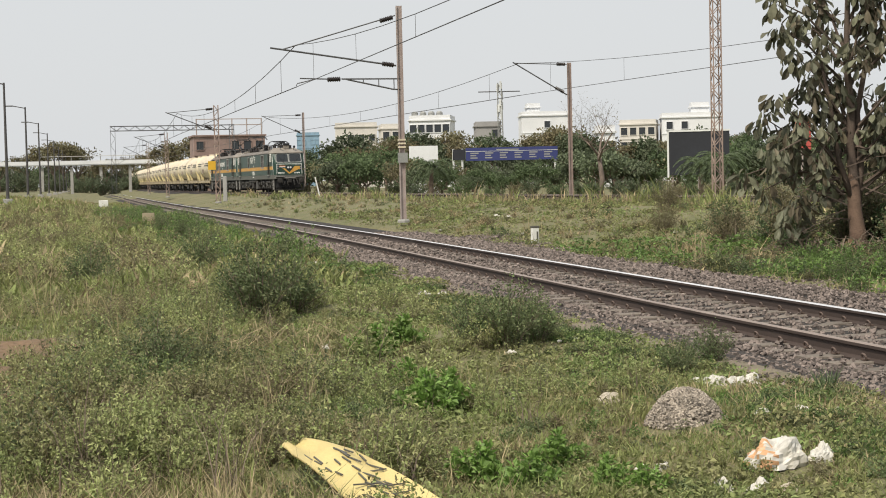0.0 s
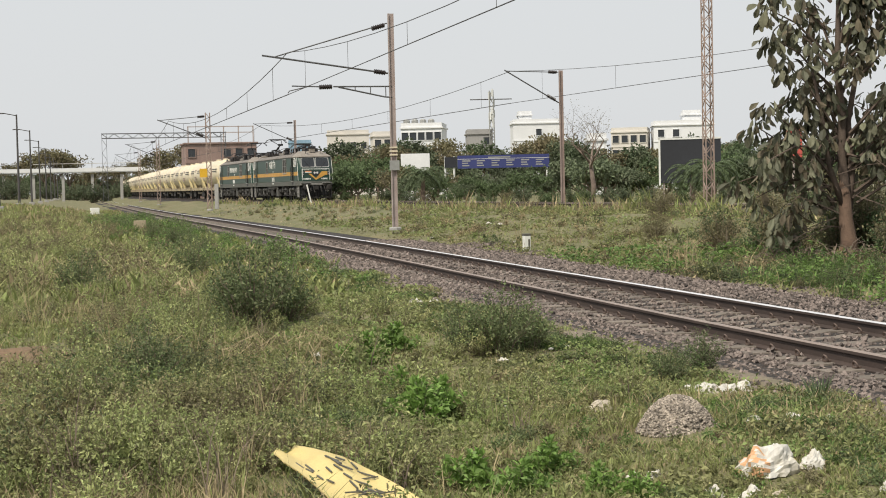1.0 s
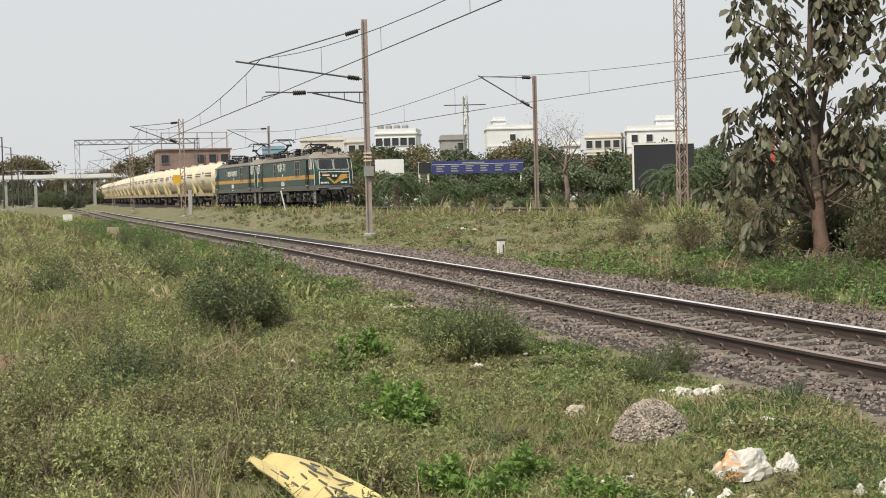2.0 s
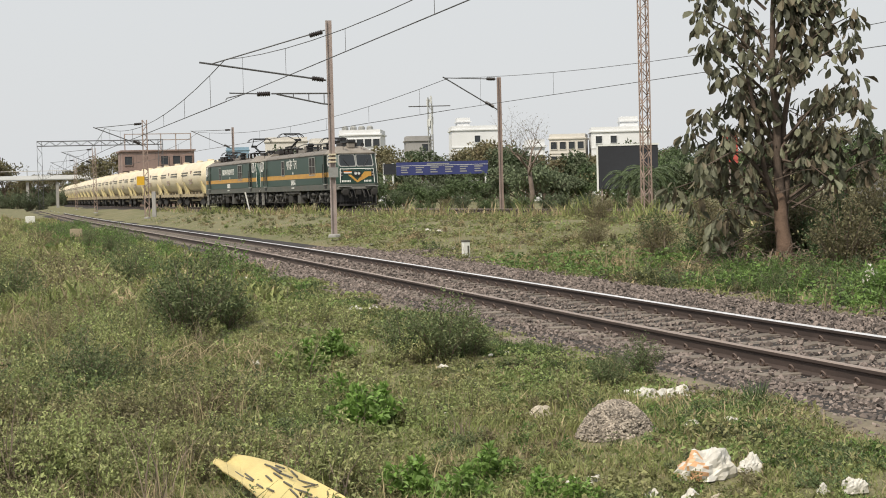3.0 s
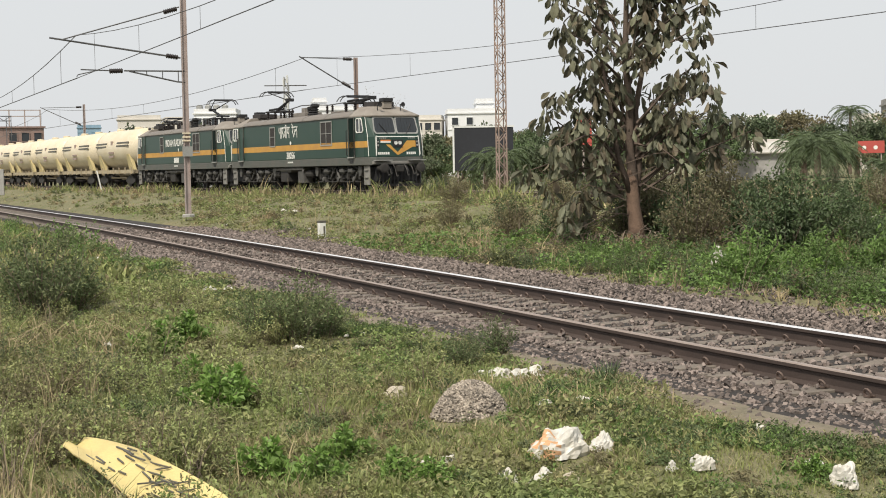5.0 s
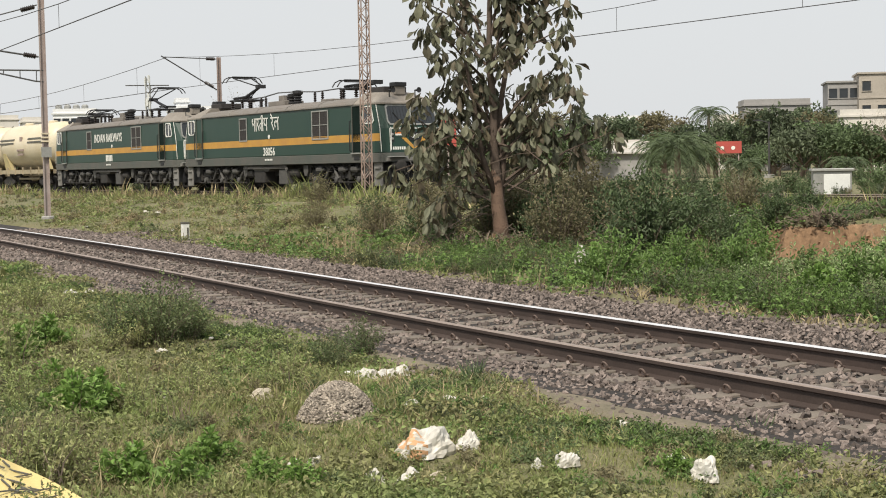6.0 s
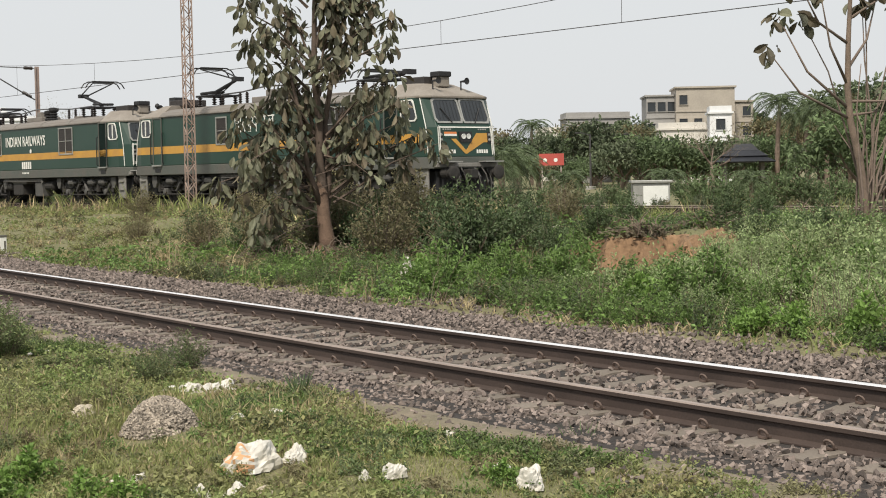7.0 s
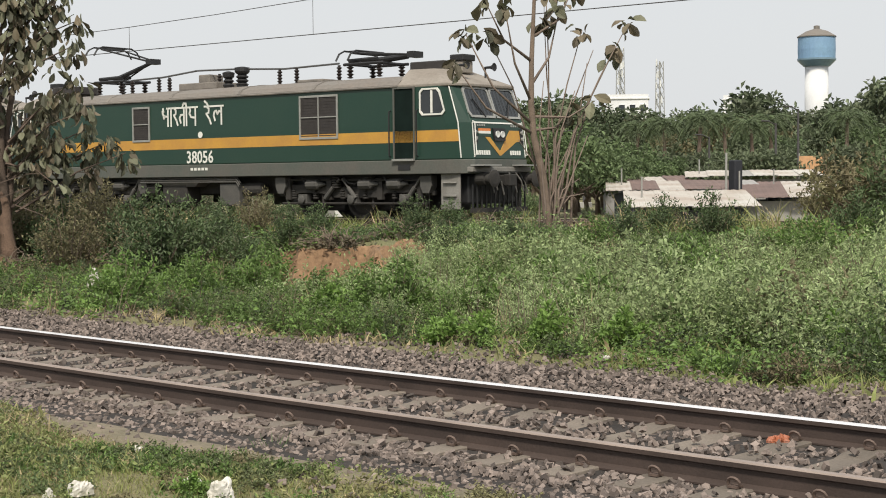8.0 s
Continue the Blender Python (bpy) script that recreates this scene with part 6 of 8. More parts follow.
for i in range(58):
    x_, y_ = polar(-17 - 31 * rp.random(), 19 + 11 * rp.random())[:2]
    if 3.6 < float(offsets(x_, y_)[0]) and float(offsets(x_, y_)[1]) > 5.0 and math.hypot(x_ - 13.3, y_ - 27.0) > 1.9 and (x_ < 15 or rp.random() < 0.35):
        pl.append((x_, y_, rp.uniform(0.45, 0.95), rp.uniform(0, 360)))
scatter(bank_green, pl, "bushes on the bank")
bank_pale = bush("feathery_weed", 0.9, 1.4, 1300, 0.052, "leafpale", 44, "feathery pale green flowering weed on the bank", 20, slim=0.42, category="weed")
pl = []
for i in range(90):
    x_, y_ = polar(-29 - 19 * rp.random(), 17.5 + 12 * rp.random())[:2]
    u_, w_ = offsets(x_, y_)
    if u_ > 5.0 and w_ > 11.5:
        pl.append((x_, y_, rp.uniform(0.5, 0.95), rp.uniform(0, 360)))
scatter(bank_pale, pl, "feathery weeds on the bank")
broad_weed = bush("broadleaf_weed", 0.42, 0.7, 620, 0.058, "leafbright", 45, "bright green broad-leaved weed in the grass", 14, slim=0.7, category="weed")
pl = [(0.25, 10.35, 0.8, 0), (0.48, 9.8, 0.75, 60), (0.94, 9.5, 0.6, 120), (-0.16, 12.9, 0.95, 200), (0.0, 13.4, 0.9, 20), (-0.3, 14.4, 0.8, 300), (-0.9, 17.3, 1.0, 50), (-0.5, 17.8, 1.0, 10), (0.7, 10.6, 0.7, 77), (1.2, 9.3, 0.5, 200), (3.6, 9.1, 0.4, 0)]
for i in range(46):
    x_, y_ = polar(-13 - 34 * rp.random(), 15 + 16 * rp.random())[:2]
    u_, w_ = offsets(x_, y_)
    if 3.4 < u_ < 9 and w_ > 8:
        pl.append((x_, y_, rp.uniform(0.5, 1.0), rp.uniform(0, 360)))
for i in range(44):
    x_, y_ = polar(-17 - 30 * rp.random(), 16 + 13 * rp.random())[:2]
    u_, w_ = offsets(x_, y_)
    if 3.4 < u_ < 7.0 and w_ > 6:
        pl.append((x_, y_, rp.uniform(0.8, 1.25), rp.uniform(0, 360)))
scatter(broad_weed, pl, "broad-leaved weeds")

# field on the near side: wispy olive weeds, darker bushes
wisp = bush("wispy_weed", 0.75, 0.95, 640, 0.050, "leafolive", 46, "wispy olive-green weed in the rough field", 8, slim=0.55, category="weed")
pl = []
for i in range(900):
    x_, y_ = polar(17.5 - 26 * rp.random(), 10.5 + 52 * rp.random() ** 1.5)[:2]
    u_ = float(offsets(x_, y_)[0])
    patch = noise.noise(Vector((x_ * 0.16, y_ * 0.09, 3.0)))
    open_ground = 13.0 < y_ < 28 and x_ < -0.215 * y_
    if u_ < -3.6 and patch > -0.12 and not open_ground and math.hypot(x_ - 1.95, y_ - 11.0) > 2.0 and len(pl) < 120 and (u_ < -5.5 or rp.random() < 0.35):
        pl.append((x_, y_, rp.uniform(0.45, 1.0) * (0.75 if y_ < 14 else 1), rp.uniform(0, 360)))
pl += [(-2.25 + rp.gauss(0, 0.5), 11.3 + rp.gauss(0, 0.9), rp.uniform(0.4, 0.7), rp.uniform(0, 360)) for i in range(16)]
scatter(wisp, pl, "wispy weeds of the field")
field_dark = bush("field_bush", 1.35, 1.45, 2400, 0.062, "leafbush", 47, "dark green bushy weed standing in the field", 20)
scatter(field_dark, [(-2.75, 22.6, 1.0, 0), (-2.4, 23.4, 0.8, 60), (-3.3, 24.5, 0.7, 90), (0.7, 17.2, 0.62, 0), (1.0, 17.6, 0.5, 70), (0.3, 17.5, 0.5, 140), (-3.0, 15.8, 0.55, 210), (-6.9, 29.5, 0.8, 10), (-9.6, 56.0, 0.6, 0), (-7.2, 47.0, 0.5, 40), (-11.5, 62.0, 0.5, 90), (-6.0, 40.0, 0.6, 100), (-8.4, 52.0, 0.6, 200), (-13.0, 70.0, 0.5, 10), (-5.4, 33.5, 0.7, 20), (2.2, 14.6, 0.32, 0), (2.7, 15.6, 0.35, 90)], "bushes in the field")


# ---- grass: blades beyond counting ----
def blades(name, n, bearings, dists, power, hrange, wrange, keep, mats, label, lean=0.95, drier=0.0):
    r = np.random.default_rng(len(name) * 13 + n)
    b_ = np.radians(r.uniform(min(bearings), max(bearings), n))
    d_ = dists[0] + (dists[1] - dists[0]) * r.random(n) ** power
    x, y = -np.sin(b_) * d_, np.cos(b_) * d_
    ok = keep(x, y, r)
    x, y, d_ = x[ok], y[ok], d_[ok]
    m = len(x)
    # most blades stand in tufts
    centre, tufted = r.integers(0, max(1, m // 26), m), r.random(m) < 0.62
    spread_ = 0.045 * np.maximum(1.0, d_ / 15.0)
    x = np.where(tufted, x[centre] + r.normal(size=m) * spread_, x)
    y = np.where(tufted, y[centre] + r.normal(size=m) * spread_, y)
    vigour = np.where(tufted, r.uniform(0.6, 1.75, m)[centre], 0.85)
    z = ground_z(x, y)
    tall = vigour * r.uniform(*hrange, m) * (0.6 + 0.8 * np.clip(0.5 + 0.5 * np.sin(x * 0.7 + 1.1 * np.sin(y * 0.5)) * np.sin(y * 0.6), 0, 1))
    tall = tall * (1 - 0.45 * smooth(-7.5, -5.0, offsets(x, y)[0]) * (offsets(x, y)[0] < 0))
    wide = r.uniform(*wrange, m) * np.maximum(1.0, d_ / 14.0)
    a, l = r.uniform(0, 6.283, m), r.uniform(0.1, lean, m) * tall
    ta = r.uniform(0, 6.283, m)
    base = np.stack([x, y, z - 0.02], -1)
    sd = np.stack([np.cos(ta), np.sin(ta), np.zeros(m)], -1) * wide[:, None] / 2
    tip = base + np.stack([np.cos(a) * l, np.sin(a) * l, tall], -1)
    mid = base + np.stack([np.cos(a) * l * 0.3, np.sin(a) * l * 0.3, tall * 0.55], -1)
    v = np.stack([base - sd, base + sd, mid + sd * 0.8, tip, mid - sd * 0.8], 1).reshape(-1, 3)
    o = np.arange(m)[:, None] * 5
    f = np.concatenate([o + [0, 1, 2], o + [0, 2, 4], o + [4, 2, 3]], 1).reshape(-1, 3)
    chance = np.where(tufted, r.random(m)[centre] * 0.8 + r.random(m) * 0.2, r.random(m))
    dry = (chance < np.clip(0.28 + drier + 0.5 * np.sin(x * 0.55 + 0.8 * np.sin(y * 0.33)) * np.cos(y * 0.41 + x * 0.2), 0.06, 0.8)).astype(int)
    ob = bulk(name, v, f, mats, np.repeat(dry, 3))
    return tagged(ob, label, "grass", kind="stuff")


CLEAR = [(2.18, 9.9, 0.20), (2.48, 10.05, 0.10), (1.84, 11.62, 0.36), (1.36, 12.8, 0.14), (2.6, 13.85, 0.16), (1.85, 9.4, 0.14)]


def near_side(x, y, r):
    u = offsets(x, y)[0]
    for cx, cy, cr in CLEAR:
        u = np.where(np.hypot(x - cx, y - cy) < cr, 0.0, u)
    # under the printed sheet
    along, across = (x + 0.60) * 0.423 - (y - 10.0) * 0.906, (x + 0.60) * 0.906 + (y - 10.0) * 0.423
    u = np.where((np.abs(along) < 1.2) & (np.abs(across) < 0.24), 0.0, u)
    bare = (np.hypot((x + 5.2) / 1.4, (y - 18.6) / 1.2) < 1) | (np.hypot((x + 3.1) / 0.35, (y - 12.3) / 0.5) < 1) | (np.hypot((x + 4.1) / 0.5, (y - 13.9) / 0.5) < 1) | (np.hypot((x + 4.9) / 0.9, (y - 16.4) / 0.6) < 1)
    edge = -1.98 - 0.30 * np.sin(y * 1.3) - 0.25 * np.sin(y * 0.47 + 2)
    return (u < edge) & ~(bare & (r.random(len(x)) < 0.93))


def far_side(x, y, r):
    u, w = offsets(x, y)
    dirt = bare_bank(x, y)
    return (u > 3.15 + 0.25 * np.sin(y * 1.7)) & (w > 2.5) & ~(dirt & (r.random(len(x)) < 0.7))


blades("grass_of_the_field", 170000, (19, -30), (8.3, 30), 1.25, (0.06, 0.17), (0.005, 0.011), near_side, ["grass", "straw"], "rough green and straw-coloured grass of the field")
blades("short_grass_beside_the_track", 70000, (2, -32), (8.3, 17), 1.2, (0.03, 0.10), (0.004, 0.008), near_side, ["grass", "straw"], "short green and yellowed grass beside the track", 1.3)
blades("nearest_grass", 56000, (0, -38), (7.6, 12.5), 0.9, (0.03, 0.13), (0.004, 0.008), near_side, ["grass", "straw"], "short green and straw-coloured grass in tufts", 1.2, 0.12)
blades("far_grass_of_the_field", 80000, (18, 4), (28, 170), 1.5, (0.12, 0.36), (0.008, 0.015), near_side, ["grass", "straw"], "rough grass of the far field")
blades("tall_grass_of_the_bank", 26000, (-12, -49), (27, 48), 1.0, (0.22, 0.5), (0.008, 0.014), lambda x, y, r: (offsets(x, y)[1] > 2.3) & (offsets(x, y)[1] < 6.0), ["grass", "straw"], "tall grass along the foot of the second line")
blades("tall_grass_of_the_far_bank", 42000, (12, -16), (40, 150), 1.2, (0.25, 0.55), (0.006, 0.010), lambda x, y, r: (offsets(x, y)[1] > 1.75) & (offsets(x, y)[1] < 5.5), ["grass", "straw"], "tall grass beside the second line", 0.95, 0.1)
blades("grass_between_the_lines", 130000, (10, -49), (14, 130), 1.5, (0.04, 0.125), (0.005, 0.009), far_side, ["grass", "straw"], "rough green and dry grass between the lines", 1.6, 0.16)
blades("straw_stalks", 3000, (18, -4), (9.5, 34), 1.2, (0.25, 0.60), (0.003, 0.006), lambda x, y, r: near_side(x, y, r) & (offsets(x, y)[0] < -4.6), ["straw", "twig"], "thin dry stalks standing among the weeds", 0.8)
blades("bank_stalks", 5200, (0, -49), (18, 48), 1.2, (0.20, 0.55), (0.003, 0.006), far_side, ["straw", "twig"], "thin dry stalks standing on the bank", 0.9)


# low leafy ground cover
def cover(name, n, bearings, dists, keep, size, material, label, lift=0.10, bare=0.0):
    r = np.random.default_rng(n)
    b_ = np.radians(r.uniform(min(bearings), max(bearings), n))
    d_ = dists[0] + (dists[1] - dists[0]) * r.random(n) ** 1.2
    x, y = -np.sin(b_) * d_, np.cos(b_) * d_
    patch = np.sin(x * 1.1 + 0.9 * np.sin(y * 0.8)) * np.sin(y * 0.9 + 0.6 * np.sin(x * 1.3)) + 0.4 * np.sin(3.1 * x + 2.3 * y)
    ok = keep(x, y, r) & (patch > r.uniform(-0.7 + bare, 0.6 + bare, n))
    x, y, d_ = x[ok], y[ok], d_[ok]
    m = len(x)
    c = np.stack([x, y, ground_z(x, y) + r.random(m) * lift], -1)
    way = r.normal(size=(m, 3)) * [1, 1, 0.5] + [0, 0, 0.35]
    ln = r.uniform(0.6, 1.4, m) * size * np.maximum(1, d_ / 16)
    v, f = kites(c, way, ln, ln * 0.6, 0.25, True)
    return tagged(bulk(name, v, f, material), label, "ground cover", kind="stuff")


r = np.random.default_rng(101)
n = 9000
b_ = np.radians(r.uniform(-14, 19, n))
d_ = 8.6 + 40 * r.random(n) ** 1.35
x, y = -np.sin(b_) * d_, np.cos(b_) * d_
u = offsets(x, y)[0]
lush = patchy(x, y, 2.6, 5) + 0.5 * patchy(x, y, 0.9, 6)
wild = smooth(-4.2, -7.0, u) * (np.degrees(np.arctan2(-x, y)) > 1.5 - 0.35 * (y - 10))
open_strip = (np.degrees(b_) > 12.6 + 0.8 * np.sin(d_)) & (d_ > 14.0) & (d_ < 27) & (lush < 0.9)
ok = near_side(x, y, r) & ~open_strip & (r.random(n) < 0.18 + 0.62 * wild) & (lush > r.uniform(-1.5, 0.3, n))
x, y, lush, wild = x[ok], y[ok], lush[ok], wild[ok]
tall = (0.09 + 0.10 * r.random(len(x))) + wild * (0.10 + 0.16 * np.clip(lush + 0.5, 0, 2)) * r.uniform(0.6, 1.4, len(x))
tone = patchy(x, y, 1.7, 9) + 0.5 * r.normal(size=len(x))
kind = np.select([tone < -0.9, tone < -0.2, tone < 0.55, tone < 1.2], [1, 2, 0, 3], 0)
sprig_field("leafy_field_weeds", x, y, tall, kind, ["leafolive", "leafbush", "leafmixed", "leafdry"], "leafy olive and green weeds of uneven height in the field", 0.034, 11, 18)
n = 3400
b_ = np.radians(r.uniform(-36, -2, n))
d_ = 7.8 + 9 * r.random(n)
x, y = -np.sin(b_) * d_, np.cos(b_) * d_
ok = near_side(x, y, r) & (patchy(x, y, 0.8, 15) > r.uniform(-1.4, 0.6, n))
x, y = x[ok], y[ok]
tone = patchy(x, y, 0.9, 16) + 0.4 * r.normal(size=len(x))
sprig_field("short_weeds", x, y, r.uniform(0.04, 0.14, len(x)), np.select([tone < -0.5, tone < 0.3, tone < 0.9], [1, 0, 2], 3), ["leafmixed", "leafbush", "leaf", "leafdry"], "short mixed green weeds in the trodden grass", 0.028, 8, 10, 1.4)
n = 5000
y = 8.0 + 34 * r.random(n) ** 1.4
u = -2.25 - 1.7 * r.random(n) ** 1.3
x = line1(y) + u
ok = near_side(x, y, r) & (patchy(x, y, 1.1, 12) > 0.15)
x, y = x[ok], y[ok]
sprig_field("creeping_mats", x, y, r.uniform(0.05, 0.13, len(x)), (r.random(len(x)) < 0.35).astype(int), ["leafbush", "leaf"], "low dark green creeping plants along the track stones", 0.032, 9, 10, 1.8)
cover("green_ground_cover", 150000, (17, -30), (8.5, 34), near_side, 0.045, "leafmixed", "low green creeping weeds in the grass", 0.09)
n = 6500
b_ = np.radians(r.uniform(-49.5, -8, n))
d_ = 14.5 + 20 * r.random(n)
x, y = -np.sin(b_) * d_, np.cos(b_) * d_
u, w = offsets(x, y)
hill = patchy(x, y, 2.2, 21) + 0.5 * patchy(x, y, 0.8, 22)
feathery = smooth(-25, -31, np.degrees(b_) + 3 * patchy(x, y, 3.0, 23)) * smooth(4.2, 6.0, u)
ok = far_side(x, y, r) & (~bare_bank(x, y) | (r.random(n) < 0.5)) & (u > 3.7) & (w > 5.5) & (hill > r.uniform(-1.7, 0.2, n)) & (r.random(n) < 0.45 + 0.55 * feathery)
x, y, hill, feathery, u, w = x[ok], y[ok], hill[ok], feathery[ok], u[ok], w[ok]
below = smooth(8.5, 12.0, w)
tall = 0.16 + 0.12 * r.random(len(x)) + (0.18 + 0.30 * feathery) * np.clip(hill + 0.6, 0.1, 1.6) * r.uniform(0.6, 1.3, len(x))
tall = tall * (0.35 + 0.65 * below) * np.where(bare_bank(x, y), 0.7, 1.0)
feathery = feathery * below
tone = patchy(x, y, 1.5, 25) + 0.45 * r.normal(size=len(x))
kind = np.where(r.random(len(x)) < feathery * 0.8, 0, np.select([tone < -0.6, tone < 0.5, tone < 1.0], [1, 2, 3], 4))
sprig_field("bank_weeds", x, y, tall, kind, ["leafpale", "leafbush", "leaf", "leafdark", "leafdry"], "uneven growth of feathery and leafy weeds on the bank", 0.055, 10, 16)
k = r.random(420)
x, y = 13.3 + 6.3 * k + r.normal(size=420) * 0.35, 30.6 - 4.4 * k + r.normal(size=420) * 0.35
sprig_field("crest_creepers", x, y, r.uniform(0.15, 0.42, 420), (r.random(420) < 0.3).astype(int), ["leafdark", "leaf"], "dark creeping plants hanging over the edge of the bank", 0.06, 9, 14, 1.5)
n = 4200
b_ = np.radians(r.uniform(-20, 8, n))
d_ = 30 + 85 * r.random(n) ** 1.4
x, y = -np.sin(b_) * d_, np.cos(b_) * d_
u, w = offsets(x, y)
hill = patchy(x, y, 2.8, 41) + 0.5 * patchy(x, y, 1.0, 42)
ok = (u > 3.6) & (w > 2.6) & (hill > r.uniform(-1.3, 0.8, n))
x, y, hill = x[ok], y[ok], hill[ok]
tone = patchy(x, y, 2.0, 43) + 0.6 * r.normal(size=len(x))
kind = np.select([tone < -0.9, tone < -0.1, tone < 0.7], [1, 2, 0], 3)
sprig_field("weeds_between_the_lines", x, y, 0.12 + 0.14 * np.clip(hill + 0.5, 0, 1.6) * r.uniform(0.5, 1.5, len(x)), kind, ["leafdry", "leafbush", "leafmixed", "straw"], "low dry olive and tan weeds between the lines", 0.06, 10, 12, 1.3)
n = 2600
y = 30 + 75 * r.random(n) ** 1.2
u = -2.6 - 15 * r.random(n) ** 1.2
x = line1(y) + u
hill = patchy(x, y, 3.5, 31) + 0.5 * patchy(x, y, 1.3, 32)
ok = hill > r.uniform(-1.2, 0.6, n)
x, y, u, hill = x[ok], y[ok], u[ok], hill[ok]
tall = 0.30 + 0.30 * np.clip(hill + 0.4, 0, 1.5) * r.uniform(0.6, 1.3, len(x))
kind = np.where(u + 0.8 * r.normal(size=len(x)) > -6.0, np.where(r.random(len(x)) < 0.6, 1, 2), np.where(r.random(len(x)) < 0.55, 3, 0))
sprig_field("far_field_weeds", x, y, tall, kind, ["leafolive", "leafbush", "leaf", "leafdry"], "green and olive-brown weeds along the far field", 0.085, 10, 14)
cover("bank_ground_cover", 80000, (-4, -49), (14, 40), far_side, 0.050, "leaf", "low green weeds covering the bank", 0.28, 0.2)
cover("bank_bright_cover", 45000, (-8, -49), (13.5, 34), lambda x, y, r: far_side(x, y, r) & (offsets(x, y)[0] < 6.5), 0.055, "leafbright", "bright green creeping weeds beside the stones", 0.22, 0.75)
cover("dry_ground_cover", 110000, (9, -22), (26, 75), far_side, 0.029, "leafmixed", "low browned weeds in the dry grass", 0.14, 0.1)
cover("pale_flowers", 9000, (-29, -49), (17.5, 30), lambda x, y, r: far_side(x, y, r) & (offsets(x, y)[0] > 4.6) & (offsets(x, y)[1] > 11.0), 0.012, "flower", "small pale flowers over the feathery weeds", 0.75, -0.2)


# ---- distance: buildings, signs, towers, trees ----
def building(bearing, d, w, depth, base, top, storeys, cols, wall, label, turn=0.0, name="building", parapet=True, win=(1.2, 1.4), skip=0.0, seed=0, glass="glass"):
    p = polar(bearing, d)
    rnd = random.Random(seed)
    t = thing(name, pose(p.x, p.y, base, 0, 0, bearing + turn), label, "building", "buildings in the distance")
    top = base + (top - base) * 0.93
    h = top - base
    b = Build()
    b.box(-w / 2, w / 2, 0, depth, 0, h)
    b.done("wall", wall, t)
    r = Build()
    r.box(-w / 2 - 0.25, w / 2 + 0.25, -0.25, depth + 0.25, h, h + 0.25)
    if parapet:
        r.box(-w / 2, w / 2, 0, 0.2, h + 0.25, h + 1.0)
        r.box(-w / 2, -w / 2 + 0.2, 0.2, depth, h + 0.25, h + 1.0)
        r.box(w / 2 - 0.2, w / 2, 0.2, depth, h + 0.25, h + 1.0)
    r.done("roof", wall, t)
    sh = h / storeys
    for i in range(storeys):
        s = Build()
        s.box(-w / 2 - 0.12, w / 2 + 0.12, -0.12, 0.0, i * sh + sh * 0.98, i * sh + sh * 1.0 + 0.12)
        s.done("ledge", wall, t)
        for j in range(cols):
            if rnd.random() < skip:
                continue
            cx = -w / 2 + (j + 0.5) * w / cols
            z0 = i * sh + sh * 0.3
            wn_ = Build()
            for a0, a1, c0, c1 in ((-win[0] / 2 - 0.1, win[0] / 2 + 0.1, -0.1, 0.0), (-win[0] / 2 - 0.1, win[0] / 2 + 0.1, win[1], win[1] + 0.1), (-win[0] / 2 - 0.1, -win[0] / 2, 0.0, win[1]), (win[0] / 2, win[0] / 2 + 0.1, 0.0, win[1])):
                wn_.box(cx + a0, cx + a1, -0.14, 0.02, z0 + c0, z0 + c1)
            fr = wn_.done("window", wall, t)
            g = Build()
            g.box(cx - win[0] / 2, cx + win[0] / 2, -0.02, 0.0, z0, z0 + win[1])
            g.done("pane", glass, fr)
    return t


building(1.9, 290, 3.6, 9, 0, 12.0, 4, 2, "plaster2", "cream plastered block with flat roof", 4, seed=1)
building(0.45, 275, 7.4, 10, 0, 12.9, 4, 5, "plaster", "white four-storey house with dark windows", -6, seed=2, skip=0.25)
tk = thing("rooftop_tanks", pose(*polar(0.5, 279, 12.9), 0, 0, 0), "row of grey rooftop water tanks on a white house", "water tank")
for i in range(4):
    b = Build()
    b.lathe([(0.55, 0), (0.6, 0.2), (0.6, 0.9), (0.35, 1.15)], 10, 0, pose(-2.4 + i * 1.5, 0, -0.2))
    b.done("tank", "frame", tk)
building(-1.75, 300, 5.0, 9, 0, 12.4, 4, 2, "greywall", "grey unfinished house among trees", 3, seed=3, skip=0.3)
building(-3.95, 330, 11.0, 10, 0, 15.6, 4, 3, "plaster", "white block house above the trees", 5, seed=4, skip=0.4)
building(-3.45, 332, 2.8, 5, 0, 17.6, 5, 1, "plaster", "white stair tower of a block house", 5, seed=5, skip=0.7)
building(-7.3, 300, 7.0, 9, 0, 12.0, 4, 4, "plaster2", "cream house with shaded upper floor", -4, seed=6, skip=0.3)
building(-9.3, 300, 11.5, 10, 0, 13.2, 4, 4, "plaster", "white flat-roofed house above the trees", 4, seed=7, skip=0.4)
building(-9.6, 303, 3.5, 6, 0, 15.4, 4, 1, "plaster", "white rooftop stair room", 4, seed=8, skip=0.5)
building(-6.15, 200, 2.2, 4, 0, 7.6, 2, 2, "plaster", "narrow white house with dark shutters", 8, seed=9)
building(-15.6, 280, 10, 9, 0, 8.6, 3, 5, "plaster2", "cream row house in the distance", 4, seed=10, skip=0.3)
building(-19.8, 300, 6, 9, 0, 10.6, 3, 4, "plaster", "white house in the distance", -4, seed=11, skip=0.3)
building(-23.6, 320, 6, 9, 0, 11.0, 3, 4, "plaster2", "cream house in the distance", 0, seed=12, skip=0.3)
building(-25.4, 240, 10, 8, 0, 10.8, 3, 5, "greywall", "long grey flat-roofed building behind trees", 8, seed=13, skip=0.4)
